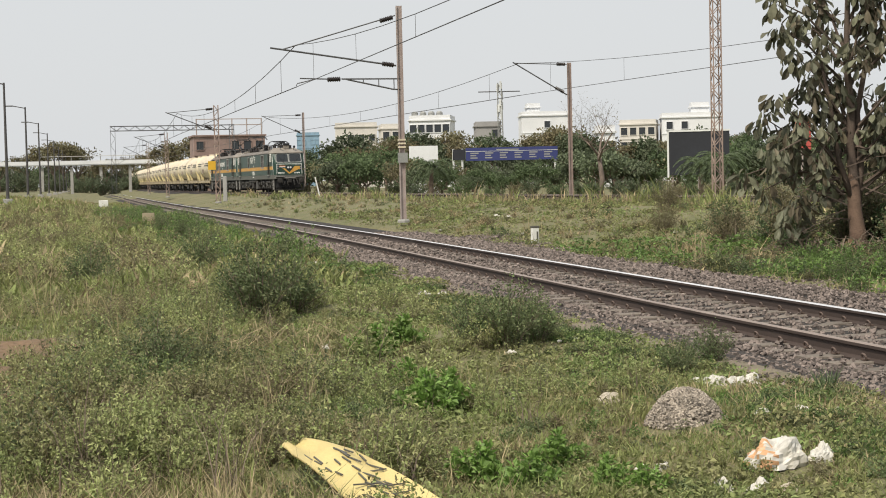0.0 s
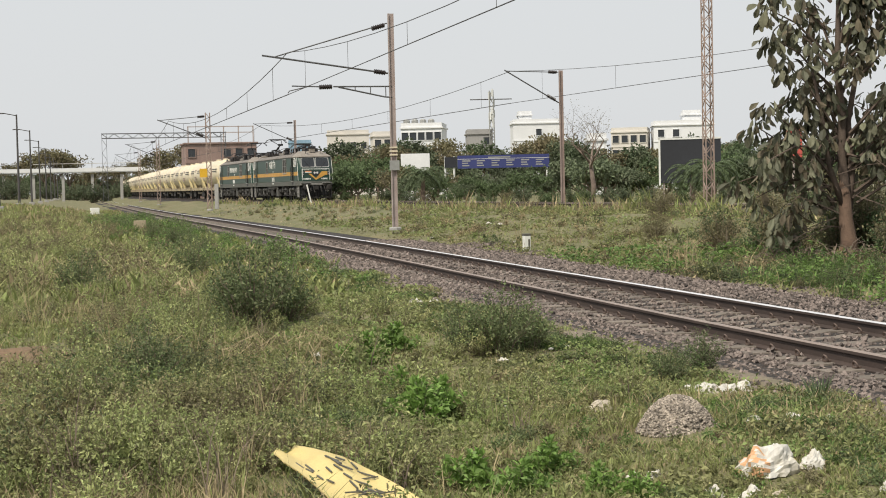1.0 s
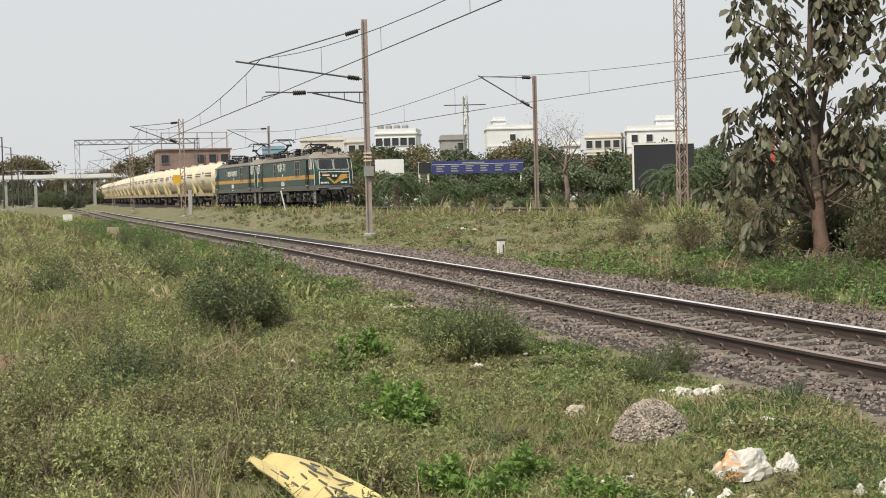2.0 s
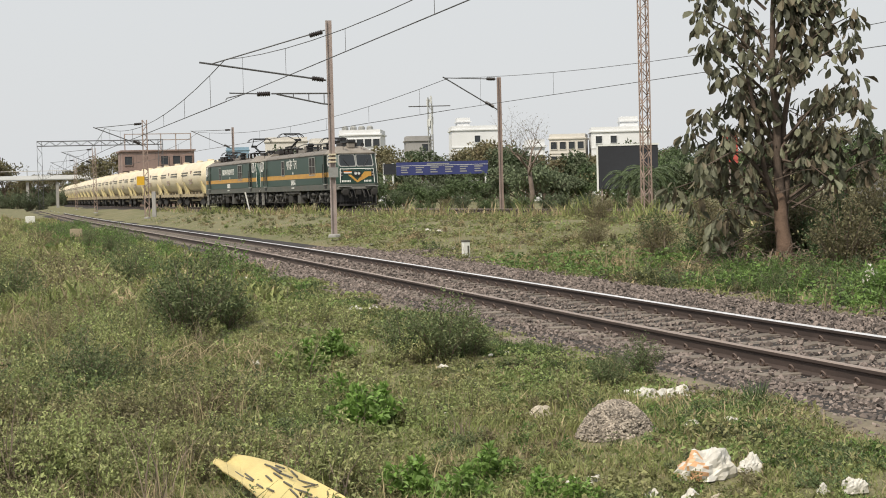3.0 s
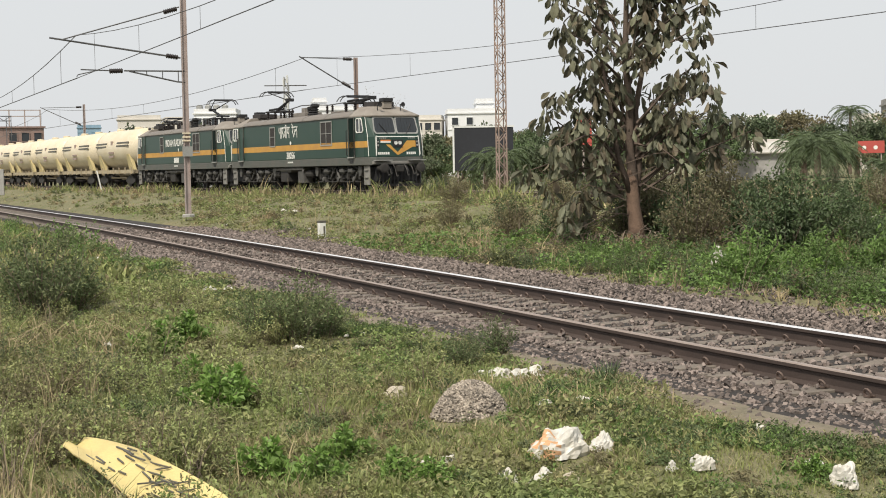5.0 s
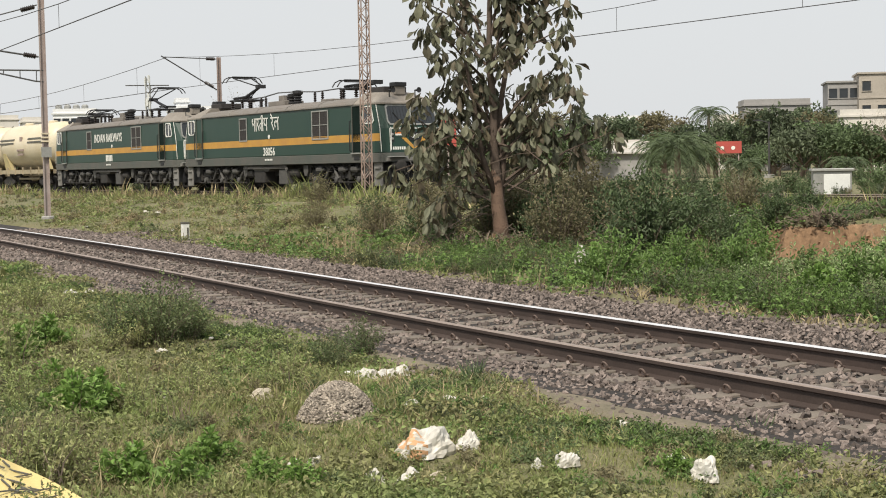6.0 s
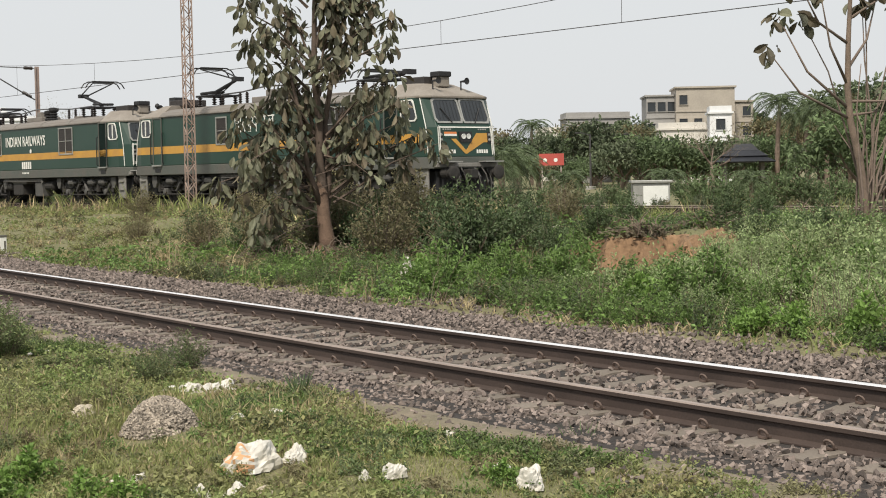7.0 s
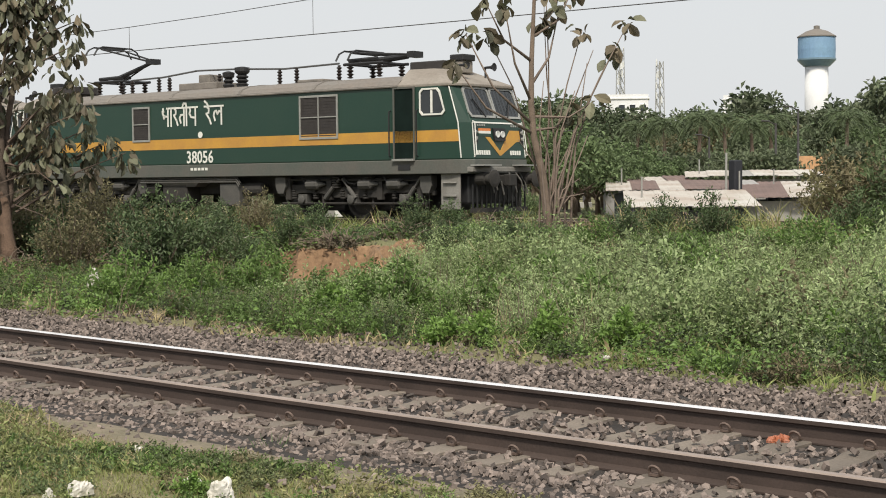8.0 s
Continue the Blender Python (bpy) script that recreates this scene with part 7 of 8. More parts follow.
building(-27.75, 232, 4.5, 8, 0, 13.8, 4, 3, "greywall", "raw grey concrete building under construction", 6, seed=14, skip=0.2, parapet=False)
building(-29.35, 230, 8.6, 9, 0, 14.9, 4, 4, "concretetan", "unfinished building with bare tan infill walls and concrete frame", 6, seed=15, skip=0.7, parapet=False)
building(-30.6, 236, 4.0, 9, 0, 12.8, 4, 2, "concretetan", "lower wing of an unfinished building", 6, seed=16, skip=0.6, parapet=False)
building(-28.6, 205, 7.0, 8, 0, 7.6, 2, 5, "plaster2", "white house with weathered walls below a building site", 4, seed=17, skip=0.5)
building(-29.9, 200, 2.8, 6, 0, 9.6, 3, 1, "plaster", "white stair block of a house", 4, seed=18, skip=0.3)
building(5.0, 480, 7.0, 9, 0, 17.0, 4, 5, "blueglass", "pale blue glazed building far off", 0, seed=19, skip=0.2, glass="blueglass")
building(-38.0, 330, 9, 8, 0, 20.4, 5, 4, "plaster", "white building above the wood", 0, seed=20, skip=0.3)
building(-42.3, 330, 9, 8, 0, 19.8, 5, 4, "plaster", "white building above the wood", 0, seed=21, skip=0.3)
building(-46.6, 210, 7, 8, 0, 6.2, 2, 4, "plaster", "white flat-roofed house behind palms", 0, seed=22, skip=0.3)
building(3.2, 330, 9, 9, 0, 14.0, 3, 4, "plaster2", "pinkish apartment block beyond the line", 0, seed=23, skip=0.2)

# brick building with a steel frame on its roof
bb = building(7.9, 262, 12.0, 9, 0, 10.3, 3, 6, "brickwall", "red brick building with a bare steel roof frame", 6, parapet=False, seed=30, skip=0.2)
for u in (-5.5, -2.5, 0.5, 3.0, 5.5):
    b = Build()
    b.box(u - 0.09, u + 0.09, 0.2, 0.4, 9.7, 12.6)
    b.done("steel_column", "mast", bb)
for w in (11.5, 12.5):
    b = Build()
    b.box(-5.6, 5.6, 0.25, 0.37, w - 0.07, w + 0.07)
    b.done("steel_beam", "mast", bb)

# footbridge far along the line
fb = thing("footbridge", pose(*polar(12.6, 330, 0), 0, 0, 12), "long pale covered footbridge across the railway", "footbridge")
b = Build()
b.box(-32, 13, -1.2, 1.2, 6.02, 6.2)
b.done("deck", "plaster", fb)
b = Build()
b.box(-32, 13, -1.3, -1.2, 6.2, 7.0)
b.done("parapet", "plaster", fb)
b = Build()
b.box(-12, 13, -0.8, 0.8, 7.9, 7.98)
b.done("canopy", "plaster2", fb)
for u in range(-30, 14, 6):
    b = Build()
    b.box(u - 0.3, u + 0.3, -0.6, 0.6, 0, 5.6)
    b.done("pier", "concrete", fb)
    if u > -12:
        b = Build()
        b.box(u - 0.08, u + 0.08, -0.6, -0.5, 6.2, 7.9)
        b.done("canopy_post", "concrete", fb)

# road sign gantry
sg = thing("road_sign_gantry", pose(*polar(-2.6, 130, 0), 0, 0, -2), "blue overhead road sign with white print on poles", "road sign")
b = Build()
b.box(-3.9, 3.9, -0.06, 0.06, 3.1, 4.2)
b.done("board", "bluesign", sg)
for i in range(6):
    for k, (zz, wd) in enumerate(((3.74, 0.7), (3.54, 0.5), (3.34, 0.6))):
        b = Build()
        b.box(-3.5 + i * 1.25, -3.5 + i * 1.25 + wd, -0.075, -0.062, zz - 0.05, zz + 0.05)
        b.done("print_bar", "frame", sg)
b = Build()
b.box(-1.3, 0.6, -0.075, -0.062, 3.96, 4.06)
b.done("print_bar", "frame", sg)
b = Build()
b.box(-3.9, 3.9, -0.08, 0.0, 3.88, 3.91)
b.done("rule", "whitepaint", sg)
b = Build()
b.box(-5.0, -3.95, -0.06, 0.06, 3.2, 4.1)
b.done("end_board", "blacksheet", sg)
for u in (-4.95, -4.2, 3.7):
    b = Build()
    b.tube([(u, 0.1, -0.3), (u, 0.1, 4.15)], 0.09, 8)
    b.done("pole", "whitesteel", sg)
wb = thing("white_wall", pose(*polar(0.7, 170, 0), 0, 0, 2), "plain white wall behind palms", "wall")
b = Build()
b.box(-1.6, 1.6, -0.1, 0.1, 0, 5.3)
b.done("panel", "plaster", wb)

# hoarding
hd_ = thing("hoarding", pose(16.55, 98.6, 0, 0, 0, -9), "large blank dark hoarding with pale frame on posts", "hoarding")
b = Build()
b.box(-1.95, 1.95, -0.05, 0.05, 1.55, 4.35)
b.done("sheet", "blacksheet", hd_)
for x0, x1, z0, z1 in ((-2.02, -1.9, 1.4, 4.45), (-2.02, 2.0, 4.34, 4.45)):
    b = Build()
    b.box(x0, x1, -0.09, 0.07, z0, z1)
    b.done("frame_bar", "whitesteel", hd_)
for u in (-1.7, 0, 1.7):
    b = Build()
    b.box(u - 0.06, u + 0.06, 0.05, 0.17, -0.2, 4.2)
    b.done("post", "mast", hd_)
rs = thing("red_signboard", pose(*polar(-13.25, 108, 0), 0, 0, -12), "tall red signboard with a white patch behind trees", "signboard")
b = Build()
b.box(-0.6, 0.6, -0.06, 0.06, 3.1, 5.3)
b.done("board", "redsign", rs)
b = Build()
b.box(-0.2, 0.35, -0.08, -0.062, 4.0, 4.5)
b.done("pale_patch", "whitepaint", rs)
b = Build()
b.tube([(0, 0.1, -0.3), (0, 0.1, 5.2)], 0.08, 8)
b.done("post", "mast", rs)
rs2 = thing("red_shop_sign", pose(*polar(-23.65, 130, 0), 0, 0, -22), "red shop sign with plain white emblem shapes", "shop sign")
b = Build()
b.box(-1.05, 1.05, -0.06, 0.06, 2.35, 3.35)
b.done("board", "redsign", rs2)
for u in (-0.55, 0.35):
    b = Build()
    b.lathe([(0.02, 0), (0.17, 0.005), (0.17, 0.015), (0.02, 0.02)], 10, 0, pose(u, -0.06, 2.8, 90, 0, 0))
    b.done("emblem", "whitepaint", rs2)
for u in (-0.8, 0.8):
    b = Build()
    b.box(u - 0.05, u + 0.05, 0.05, 0.13, -0.3, 2.4)
    b.done("post", "mast", rs2)

# long low white canopy roofs and a wall beyond the scrub
for bg, d, w, z0, z1, mt, nm, lb in ((-19.2, 150, 7.5, 2.6, 3.9, "tinroof", "market_shed", "low shed with pale tin roof"),):
    p = polar(bg, d)
    t = thing(nm, pose(p.x, p.y, 0, 0, 0, bg), lb, "shed")
    b = Build()
    b.box(-w / 2, w / 2, 0, 4, 0, z0)
    b.done("wall", "greywall", t)
    b = Build()
    b.loft([[Vector((-w / 2 - 0.4, -0.5, z0)), Vector((w / 2 + 0.4, -0.5, z0)), Vector((w / 2 + 0.4, -0.5, z0 + 0.12)), Vector((-w / 2 - 0.4, -0.5, z0 + 0.12))], [Vector((-w / 2 - 0.4, 4.5, z1)), Vector((w / 2 + 0.4, 4.5, z1)), Vector((w / 2 + 0.4, 4.5, z1 + 0.12)), Vector((-w / 2 - 0.4, 4.5, z1 + 0.12))]])
    b.done("roof", mt, t)

# dark pavilion roof
pv = thing("pavilion", pose(*polar(-30.7, 112, 0), 0, 0, -28), "dark tiered pavilion roof among palms", "pavilion")
for k, (w, z) in enumerate(((2.5, 2.2), (1.9, 2.6), (1.2, 3.0))):
    b = Build()
    b.lathe([(w * 1.2, z), (w * 1.25, z + 0.08), (w * 0.75, z + 0.5), (w * 0.7, z + 0.55)], 4, 0, pose(0, 0, 0, 0, 0, 45))
    b.done("roof_tier", "blacksheet", pv)
for u in (-1.3, 1.3):
    for v in (-1.3, 1.3):
        b = Build()
        b.box(u - 0.12, u + 0.12, v - 0.12, v + 0.12, 0, 2.3)
        b.done("pillar", "roofdark", pv)

# signalling cabinet beside the second line
cbn = thing("equipment_cabinet", pose(23.95, 46.4, 0.25, 0, 0, -22), "pale grey lineside equipment cabinet with a white door", "cabinet")
b = Build()
b.box(-0.62, 0.62, -0.45, 0.45, 0, 1.08)
b.done("body", "frame", cbn, bevel=0.02)
b = Build()
b.box(-0.68, 0.68, -0.52, 0.52, 1.08, 1.17)
b.done("lid", "frame", cbn, bevel=0.015)
b = Build()
b.box(-0.28, 0.56, -0.475, -0.452, 0.10, 0.98)
b.done("door", "whitesteel", cbn, bevel=0.01)

# sheds beyond the line
def tin_shed(x, y, w, dp, z0, z1, turn, roof, wall, label):
    t = thing("tin_shed", pose(x, y, -0.45, 0, 0, turn), label, "shed", "tin sheds beyond the line")
    b = Build()
    b.box(-w / 2, w / 2, 0, dp, 0, z0 + 0.2)
    b.done("wall", wall, t)
    rnd = random.Random(int(w * 10 + dp))
    sheets = max(3, int(w / 0.85))
    for i in range(sheets):
        u0, u1_ = -w / 2 - 0.4 + (w + 0.8) * i / sheets, -w / 2 - 0.4 + (w + 0.8) * (i + 1) / sheets + 0.06
        lift, slip = rnd.uniform(0.0, 0.05) + 0.02 * (i % 2), rnd.uniform(-0.25, 0.15)
        b, n = Build(), 8
        secs = [[Vector((u0 + (u1_ - u0) * j / n, yy_, zz_ + lift + (0.022 if j % 2 else 0.0))) for j in range(n + 1)] for yy_, zz_ in ((-0.6 + slip, z0 + 0.3), (dp + 0.4, z1 + 0.3))]
        b.loft(secs, closed=False)
        b.loft([[p + Vector((0, 0, -0.012)) for p in reversed(q)] for q in secs], closed=False)
        b.done("roof_sheet", roof if rnd.random() < 0.7 else rnd.choice(("tinrust", "tinroof", "greywall")), t)
    b = Build()
    b.tube([(-w / 2 + 0.3, dp * 0.55, z0), (-w / 2 + 0.3, dp * 0.55, z1 + 0.9)], 0.035, 6)
    b.done("pole", "frame", t)
    return t


for b_, d_, w, dp, z0, z1, roof, wall, words in (
        (-40.35, 57.0, 4.1, 6.0, 0.85, 1.40, "tinroof", "tinwallblue", "low shed with pale worn tin roof and blue-grey walls"),
        (-40.1, 65.0, 5.8, 5.0, 1.40, 1.78, "tinrust", "tinwallblue", "low shed with rusty patched tin roof"),
        (-43.3, 61.0, 3.0, 5.0, 1.10, 1.60, "tinrust", "greywall", "narrow low shed with rusty tin roof"),
        (-44.6, 66.0, 3.4, 4.0, 1.35, 1.70, "tinroof", "tinwallblue", "low shed with pale tin roof"),
        (-42.6, 74.0, 5.6, 4.0, 1.95, 2.25, "tinroof", "greywall", "low shed with pale tin roof"),
        (-38.6, 73.0, 3.6, 4.0, 1.75, 2.0, "tinrust", "greywall", "low shed with rusty patched tin roof")):
    p = polar(b_, d_)
    tin_shed(p.x, p.y, w, dp, z0, z1, b_ + 3, roof, wall, words)
cp = thing("shed_chimney", pose(*polar(-41.95, 64.0, 0.2)), "dark upright water tank and post above the sheds", "tank")
b = Build()
b.box(-0.22, 0.22, -0.2, 0.2, 0, 2.3)
b.done("tank", "blacksheet", cp, bevel=0.05)
b = Build()
b.tube([(-0.5, 0, 0), (-0.5, 0, 2.6)], 0.05, 8)
b.done("post", "frame", cp)

# water tower
wt = thing("water_tower", pose(*polar(-44.85, 262, 0)), "round water tower with blue tank on a white shaft", "water tower")
b = Build()
b.lathe([(2.0, 0), (1.95, 12), (1.9, 20.6)], 24)
b.done("shaft", "plaster", wt, smooth=True)
b = Build()
b.lathe([(2.15, 20.2), (3.15, 21.2), (3.2, 21.5), (3.1, 21.5)], 28)
b.done("corbel", "blueglass", wt, smooth=False)
b = Build()
b.lathe([(3.05, 21.5), (3.1, 23.0), (3.05, 25.0)], 28)
b.done("tank", "towerblue", wt, smooth=False)
b = Build()
b.lathe([(3.2, 25.0), (3.2, 25.15), (1.8, 26.0), (0.5, 26.4)], 28)
b.lathe([(0.5, 26.3), (0.5, 26.9), (0.1, 27.0)], 10)
b.done("roof", "roof", wt)


def lattice_tower(bearing, d, h, w, label):
    t = thing("mobile_mast", pose(*polar(bearing, d, 0)), label, "mast")
    b = Build()
    for u in (-1, 1):
        for v in (-1, 1):
            b.tube([(u * w, v * w, 0), (u * w * 0.6, v * w * 0.6, h)], 0.10, 5)
    n = int(h / (w * 2.2))
    for i in range(n):
        z0, z1 = i * h / n, (i + 1) * h / n
        k0, k1 = w * (1 - 0.4 * z0 / h), w * (1 - 0.4 * z1 / h)
        for v in (-1, 1):
            b.tube([(-k0, v * k0, z0), (k1, v * k1, z1)], 0.06, 4)
            b.tube([(k0, v * k0, z0), (-k1, v * k1, z1)], 0.06, 4)
            b.tube([(v * k0, -k0, z0), (v * k1, k1, z1)], 0.06, 4)
    b.done("frame", "frame", t)
    rnd = random.Random(int(d))
    for i in range(12):
        a, z = rnd.uniform(0, 6.28), h * rnd.uniform(0.62, 1.0)
        q = Build()
        q.box(-0.18, 0.18, w * 0.7, w * 0.7 + 0.2, z - 0.9, z + 0.6, 0, pose(0, 0, 0, 0, 0, math.degrees(a)))
        q.done("antenna", "whitesteel", t)
    return t


lattice_tower(-37.75, 350, 31.5, 0.95, "grey lattice telephone mast with antennas")
lattice_tower(-39.2, 352, 28.5, 0.95, "grey lattice telephone mast with antennas")
tw = lattice_tower(-2.2, 300, 20.0, 0.6, "dark lattice telephone mast with a long crossbar")
b = Build()
b.tube([(-4.2, 0, 18.3), (4.0, 0, 18.3)], 0.10, 6)
b.done("crossbar", "wire", tw)

# lamps among the trees
for bg, d, h in ((-36.4, 95, 4.6), (-43.4, 110, 5.6), (-44.2, 115, 6.8), (-25.1, 150, 5.4), (-26.9, 150, 5.2), (-41.0, 120, 5.0)):
    p = polar(bg, d)
    street_lamp(Vector((p.x, p.y, 0)), h, 20)

# palms
pm = palm("date_palm", 2.3, 34, 2.1, 3, "date palm with a dense dark crown among scrub", "", 1.1)
scatter(pm, at_bearing([(0.45, 110, 0.95, 0), (-21.75, 92, 1.25, 40), (-21.3, 96, 1.1, 120), (-10.4, 82, 0.85, 200), (-9.6, 84, 0.8, 60), (-24.1, 63, 0.55, 10), (-27.9, 60, 0.5, 100), (-31.0, 62, 0.55, 80), (-22.4, 100, 1.0, 10)]), "date palms")
pc = palm("tall_palm", 6.4, 30, 2.6, 4, "tall feathery palm above the scrub", "", 1.2)
scatter(pc, at_bearing([(-31.9, 112, 1.02, 0), (-33.0, 118, 0.9, 90), (-33.7, 108, 0.95, 200), (-34.5, 112, 0.9, 130), (-22.9, 210, 1.3, 50), (-40.6, 140, 1.1, 10), (-41.6, 150, 1.15, 70), (-43.3, 145, 1.1, 140), (-39.4, 150, 1.1, 200), (-45.9, 140, 1.1, 30), (-38.3, 155, 1.1, 300), (-42.6, 138, 1.0, 100)]), "tall palms")

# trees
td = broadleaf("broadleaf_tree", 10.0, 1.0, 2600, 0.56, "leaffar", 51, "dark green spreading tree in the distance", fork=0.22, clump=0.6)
tg = broadleaf("broadleaf_tree", 9.0, 1.1, 2800, 0.44, "leaffargreen", 52, "mid-green spreading tree in the distance", fork=0.2, clump=0.6)
td2 = broadleaf("broadleaf_tree", 10.0, 0.8, 1500, 0.45, "leafdry", 53, "thin dry-leaved tree in the distance")
L1, L2, L3 = [], [], []
rq = random.Random(77)
for i in range(100):
    b_ = 4.5 - i * 0.53 + rq.uniform(-0.3, 0.3)
    d_ = rq.uniform(165, 235) + (80 if -31.4 < b_ < -27.2 else 0)
    hgt = 1.15 if b_ < -33 else (0.98 if b_ < -12 else 0.88)
    (L1, L1, L2, L3)[rq.randrange(4)].append((b_, d_, hgt * d_ / 200 * rq.uniform(0.75, 1.15), rq.uniform(0, 360)))
for i in range(16):
    L1.append((-33.5 - i * 0.95, rq.uniform(215, 260), rq.uniform(1.5, 1.95), rq.uniform(0, 360)))
for i in range(7):
    L2.append((-35.6 - i * 0.55 + rq.uniform(-0.2, 0.2), rq.uniform(80, 100), rq.uniform(0.42, 0.62), rq.uniform(0, 360)))
L2 += [(-35.0, 66, 0.62, 90), (-36.0, 70, 0.55, 30), (-36.9, 74, 0.5, 60), (-37.6, 80, 0.5, 10), (-18.3, 150, 0.85, 0), (-17.4, 155, 0.8, 90), (-26.2, 190, 0.95, 0), (-25.2, 195, 0.95, 60), (2.0, 140, 0.62, 0), (3.3, 145, 0.62, 80), (1.2, 135, 0.5, 10)]
L3 += [(14.3, 400, 1.5, 0), (13.4, 410, 1.45, 60), (15.2, 420, 1.2, 10), (12.4, 420, 1.1, 0), (9.5, 300, 1.25, 0), (8.9, 310, 1.2, 40), (10.2, 320, 1.1, 90), (11.3, 400, 1.1, 0), (10.8, 390, 1.0, 60), (16.2, 380, 0.9, 0), (16.8, 360, 0.8, 0)]
for i in range(26):
    L1.append((8.6 + i * 0.36, rq.uniform(420, 520), rq.uniform(0.7, 1.0), rq.uniform(0, 360)))
L3 += [(13.9, 405, 1.55, 90), (12.9, 430, 1.0, 10), (11.8, 420, 1.0, 10)]
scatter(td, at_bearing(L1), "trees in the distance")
scatter(tg, at_bearing(L2), "trees in the distance")
scatter(td2, at_bearing(L3), "trees in the distance")
bt = broadleaf("bare_tree", 6.2, 0.9, 260, 0.10, "leafdry", 61, "bare pale tree with thin spreading branches", bark="palewood", depth=4, fork=0.42)
scatter(bt, at_bearing([(-5.85, 95, 1.0, 0), (-29.6, 105, 0.85, 60)]), "bare trees")

ob_ = thing("orange_banner", pose(*polar(-44.75, 112, 0), 0, 0, -44), "orange sheet banner hung between posts", "banner")
b = Build()
b.box(-1.0, 1.0, -0.03, 0.03, 2.0, 3.3)
b.done("sheet", "orange", ob_)
for u in (-1.0, 1.0):
    b = Build()
    b.tube([(u, 0.06, -0.3), (u, 0.06, 3.5)], 0.05, 6)
    b.done("post", "frame", ob_)
p = polar(4.6, 118)
lp = thing("leaning_post", pose(p.x, p.y, gz(p.x, p.y) - 0.1, 0, -12, 10), "thin white post leaning beside the second line", "post")
b = Build()
b.box(-0.05, 0.05, -0.05, 0.05, 0, 1.75)
b.done("post", "whitepaint", lp)


BOXF = np.array([(0, 1, 3, 2), (4, 6, 7, 5), (0, 4, 5, 1), (2, 3, 7, 6), (0, 2, 6, 4), (1, 5, 7, 3)])
BOXV = np.array([(x, y, z) for z in (-1, 1) for y in (-1, 1) for x in (-1, 1)], float)


def stones(name, c, size, material, label, category, seed, flat=0.55):
    """Broken angular stones: skewed, uneven boxes."""
    r = np.random.default_rng(seed)
    n = len(c)
    v = BOXV[None] * r.uniform(0.42, 1.0, (n, 8, 3)) * np.array([1, 0.72, flat])
    q = unit(r.normal(size=(n, 3)))
    p = unit(np.cross(q, r.normal(size=(n, 3))))
    s = np.cross(q, p)
    rot = np.stack([q, p, s], -1)
    v = np.einsum("nij,nkj->nki", rot, v) * np.broadcast_to(size, n)[:, None, None] * 0.5 + c[:, None]
    f = (np.arange(n)[:, None, None] * 8 + BOXF[None]).reshape(-1, 4)
    return tagged(bulk(name, v.reshape(-1, 3), f, material), label, category, kind="stuff")




# ---- bare earth ----
def earth_patch(name, x, y, rx, ry, label, height=0.03, seed=1, material="earth"):
    rnd = random.Random(seed)
    b = Build()
    n, rings = 44, 9
    rows = []
    wav = [1 + 0.45 * noise.noise(Vector((math.cos(2 * math.pi * j / n) * 1.5, math.sin(2 * math.pi * j / n) * 1.5, seed * 2.7))) + rnd.uniform(-0.16, 0.16) for j in range(n)]
    for i in range(rings):
        k = 1 - i / rings
        row = []
        for j in range(n):
            a = 2 * math.pi * j / n
            px, py = x + math.cos(a) * rx * k * wav[j], y + math.sin(a) * ry * k * wav[j]
            row.append(Vector((px, py, gz(px, py) + ((height * (1 - k) ** 0.5 if i else -0.03) + height * 1.2 * noise.noise(Vector((px * 2.5, py * 2.5, seed))) + rnd.uniform(0, height * 0.4)))))
        rows.append(row)
    b.loft(rows)
    return tagged(b.done(name, material), label, "bare earth", kind="structure")


earth_patch("bare_soil", -5.3, 18.7, 1.3, 1.1, "bare sandy reddish soil in the grass", 0.02, 1)
earth_patch("bare_soil", -4.9, 16.4, 0.85, 0.5, "bare sandy reddish soil in the grass", 0.02, 2)
earth_patch("bare_soil", -3.1, 12.3, 0.32, 0.45, "bare sandy reddish soil in the grass", 0.02, 3)
earth_patch("bare_soil", -4.1, 13.9, 0.45, 0.45, "bare sandy reddish soil in the grass", 0.02, 4)
def eroded_face(p, q, depth, top, seed, label):
    """A crumbling edge from p to q with gullies and a fan of loose earth towards the first line."""
    b, n, m = Build(), 64, 56
    p, q = Vector((*p, 0)), Vector((*q, 0))
    way = (q - p).normalized()
    down = Vector((way.y, -way.x, 0))
    if down.dot(-p) < 0:
        down = -down
    rows = []
    for i in range(n + 1):
        a = i / n
        fade = math.sin(math.pi * a) ** 0.4 if 0 < a < 1 else 0.0
        ragged = noise.noise(Vector((a * 5.0, seed, 0))) * 0.55 + noise.noise(Vector((a * 14.0, seed, 3))) * 0.25
        row = []
        for j in range(m + 1):
            k = j / m
            g = p + (q - p) * a + down * (k * depth * (0.55 + 0.45 * fade) * (1 + 0.35 * ragged) - 0.15 + 0.35 * ragged)
            fall = top * fade * max(0.0, 1 - k * 2.6) ** 0.6 if k < 0.385 else 0.0
            lump = noise.noise(Vector((g.x * 3.1, g.y * 3.1, seed))) * 0.13 + abs(noise.noise(Vector((g.x * 7, g.y * 7, seed)))) * 0.14 - 0.03
            rim = min(1.0, 5 * k, 4 * (1 - k), 9 * fade * fade)
            row.append(Vector((g.x, g.y, gz(g.x, g.y) + fall * (1 + 0.5 * ragged) + lump * rim * 1.2 + 0.035 * rim - 0.05 * (1 - rim))))
        rows.append(row)
    b.loft(rows, closed=False)
    return tagged(b.done("eroded_bank", "scar"), label, "bare earth", kind="structure")


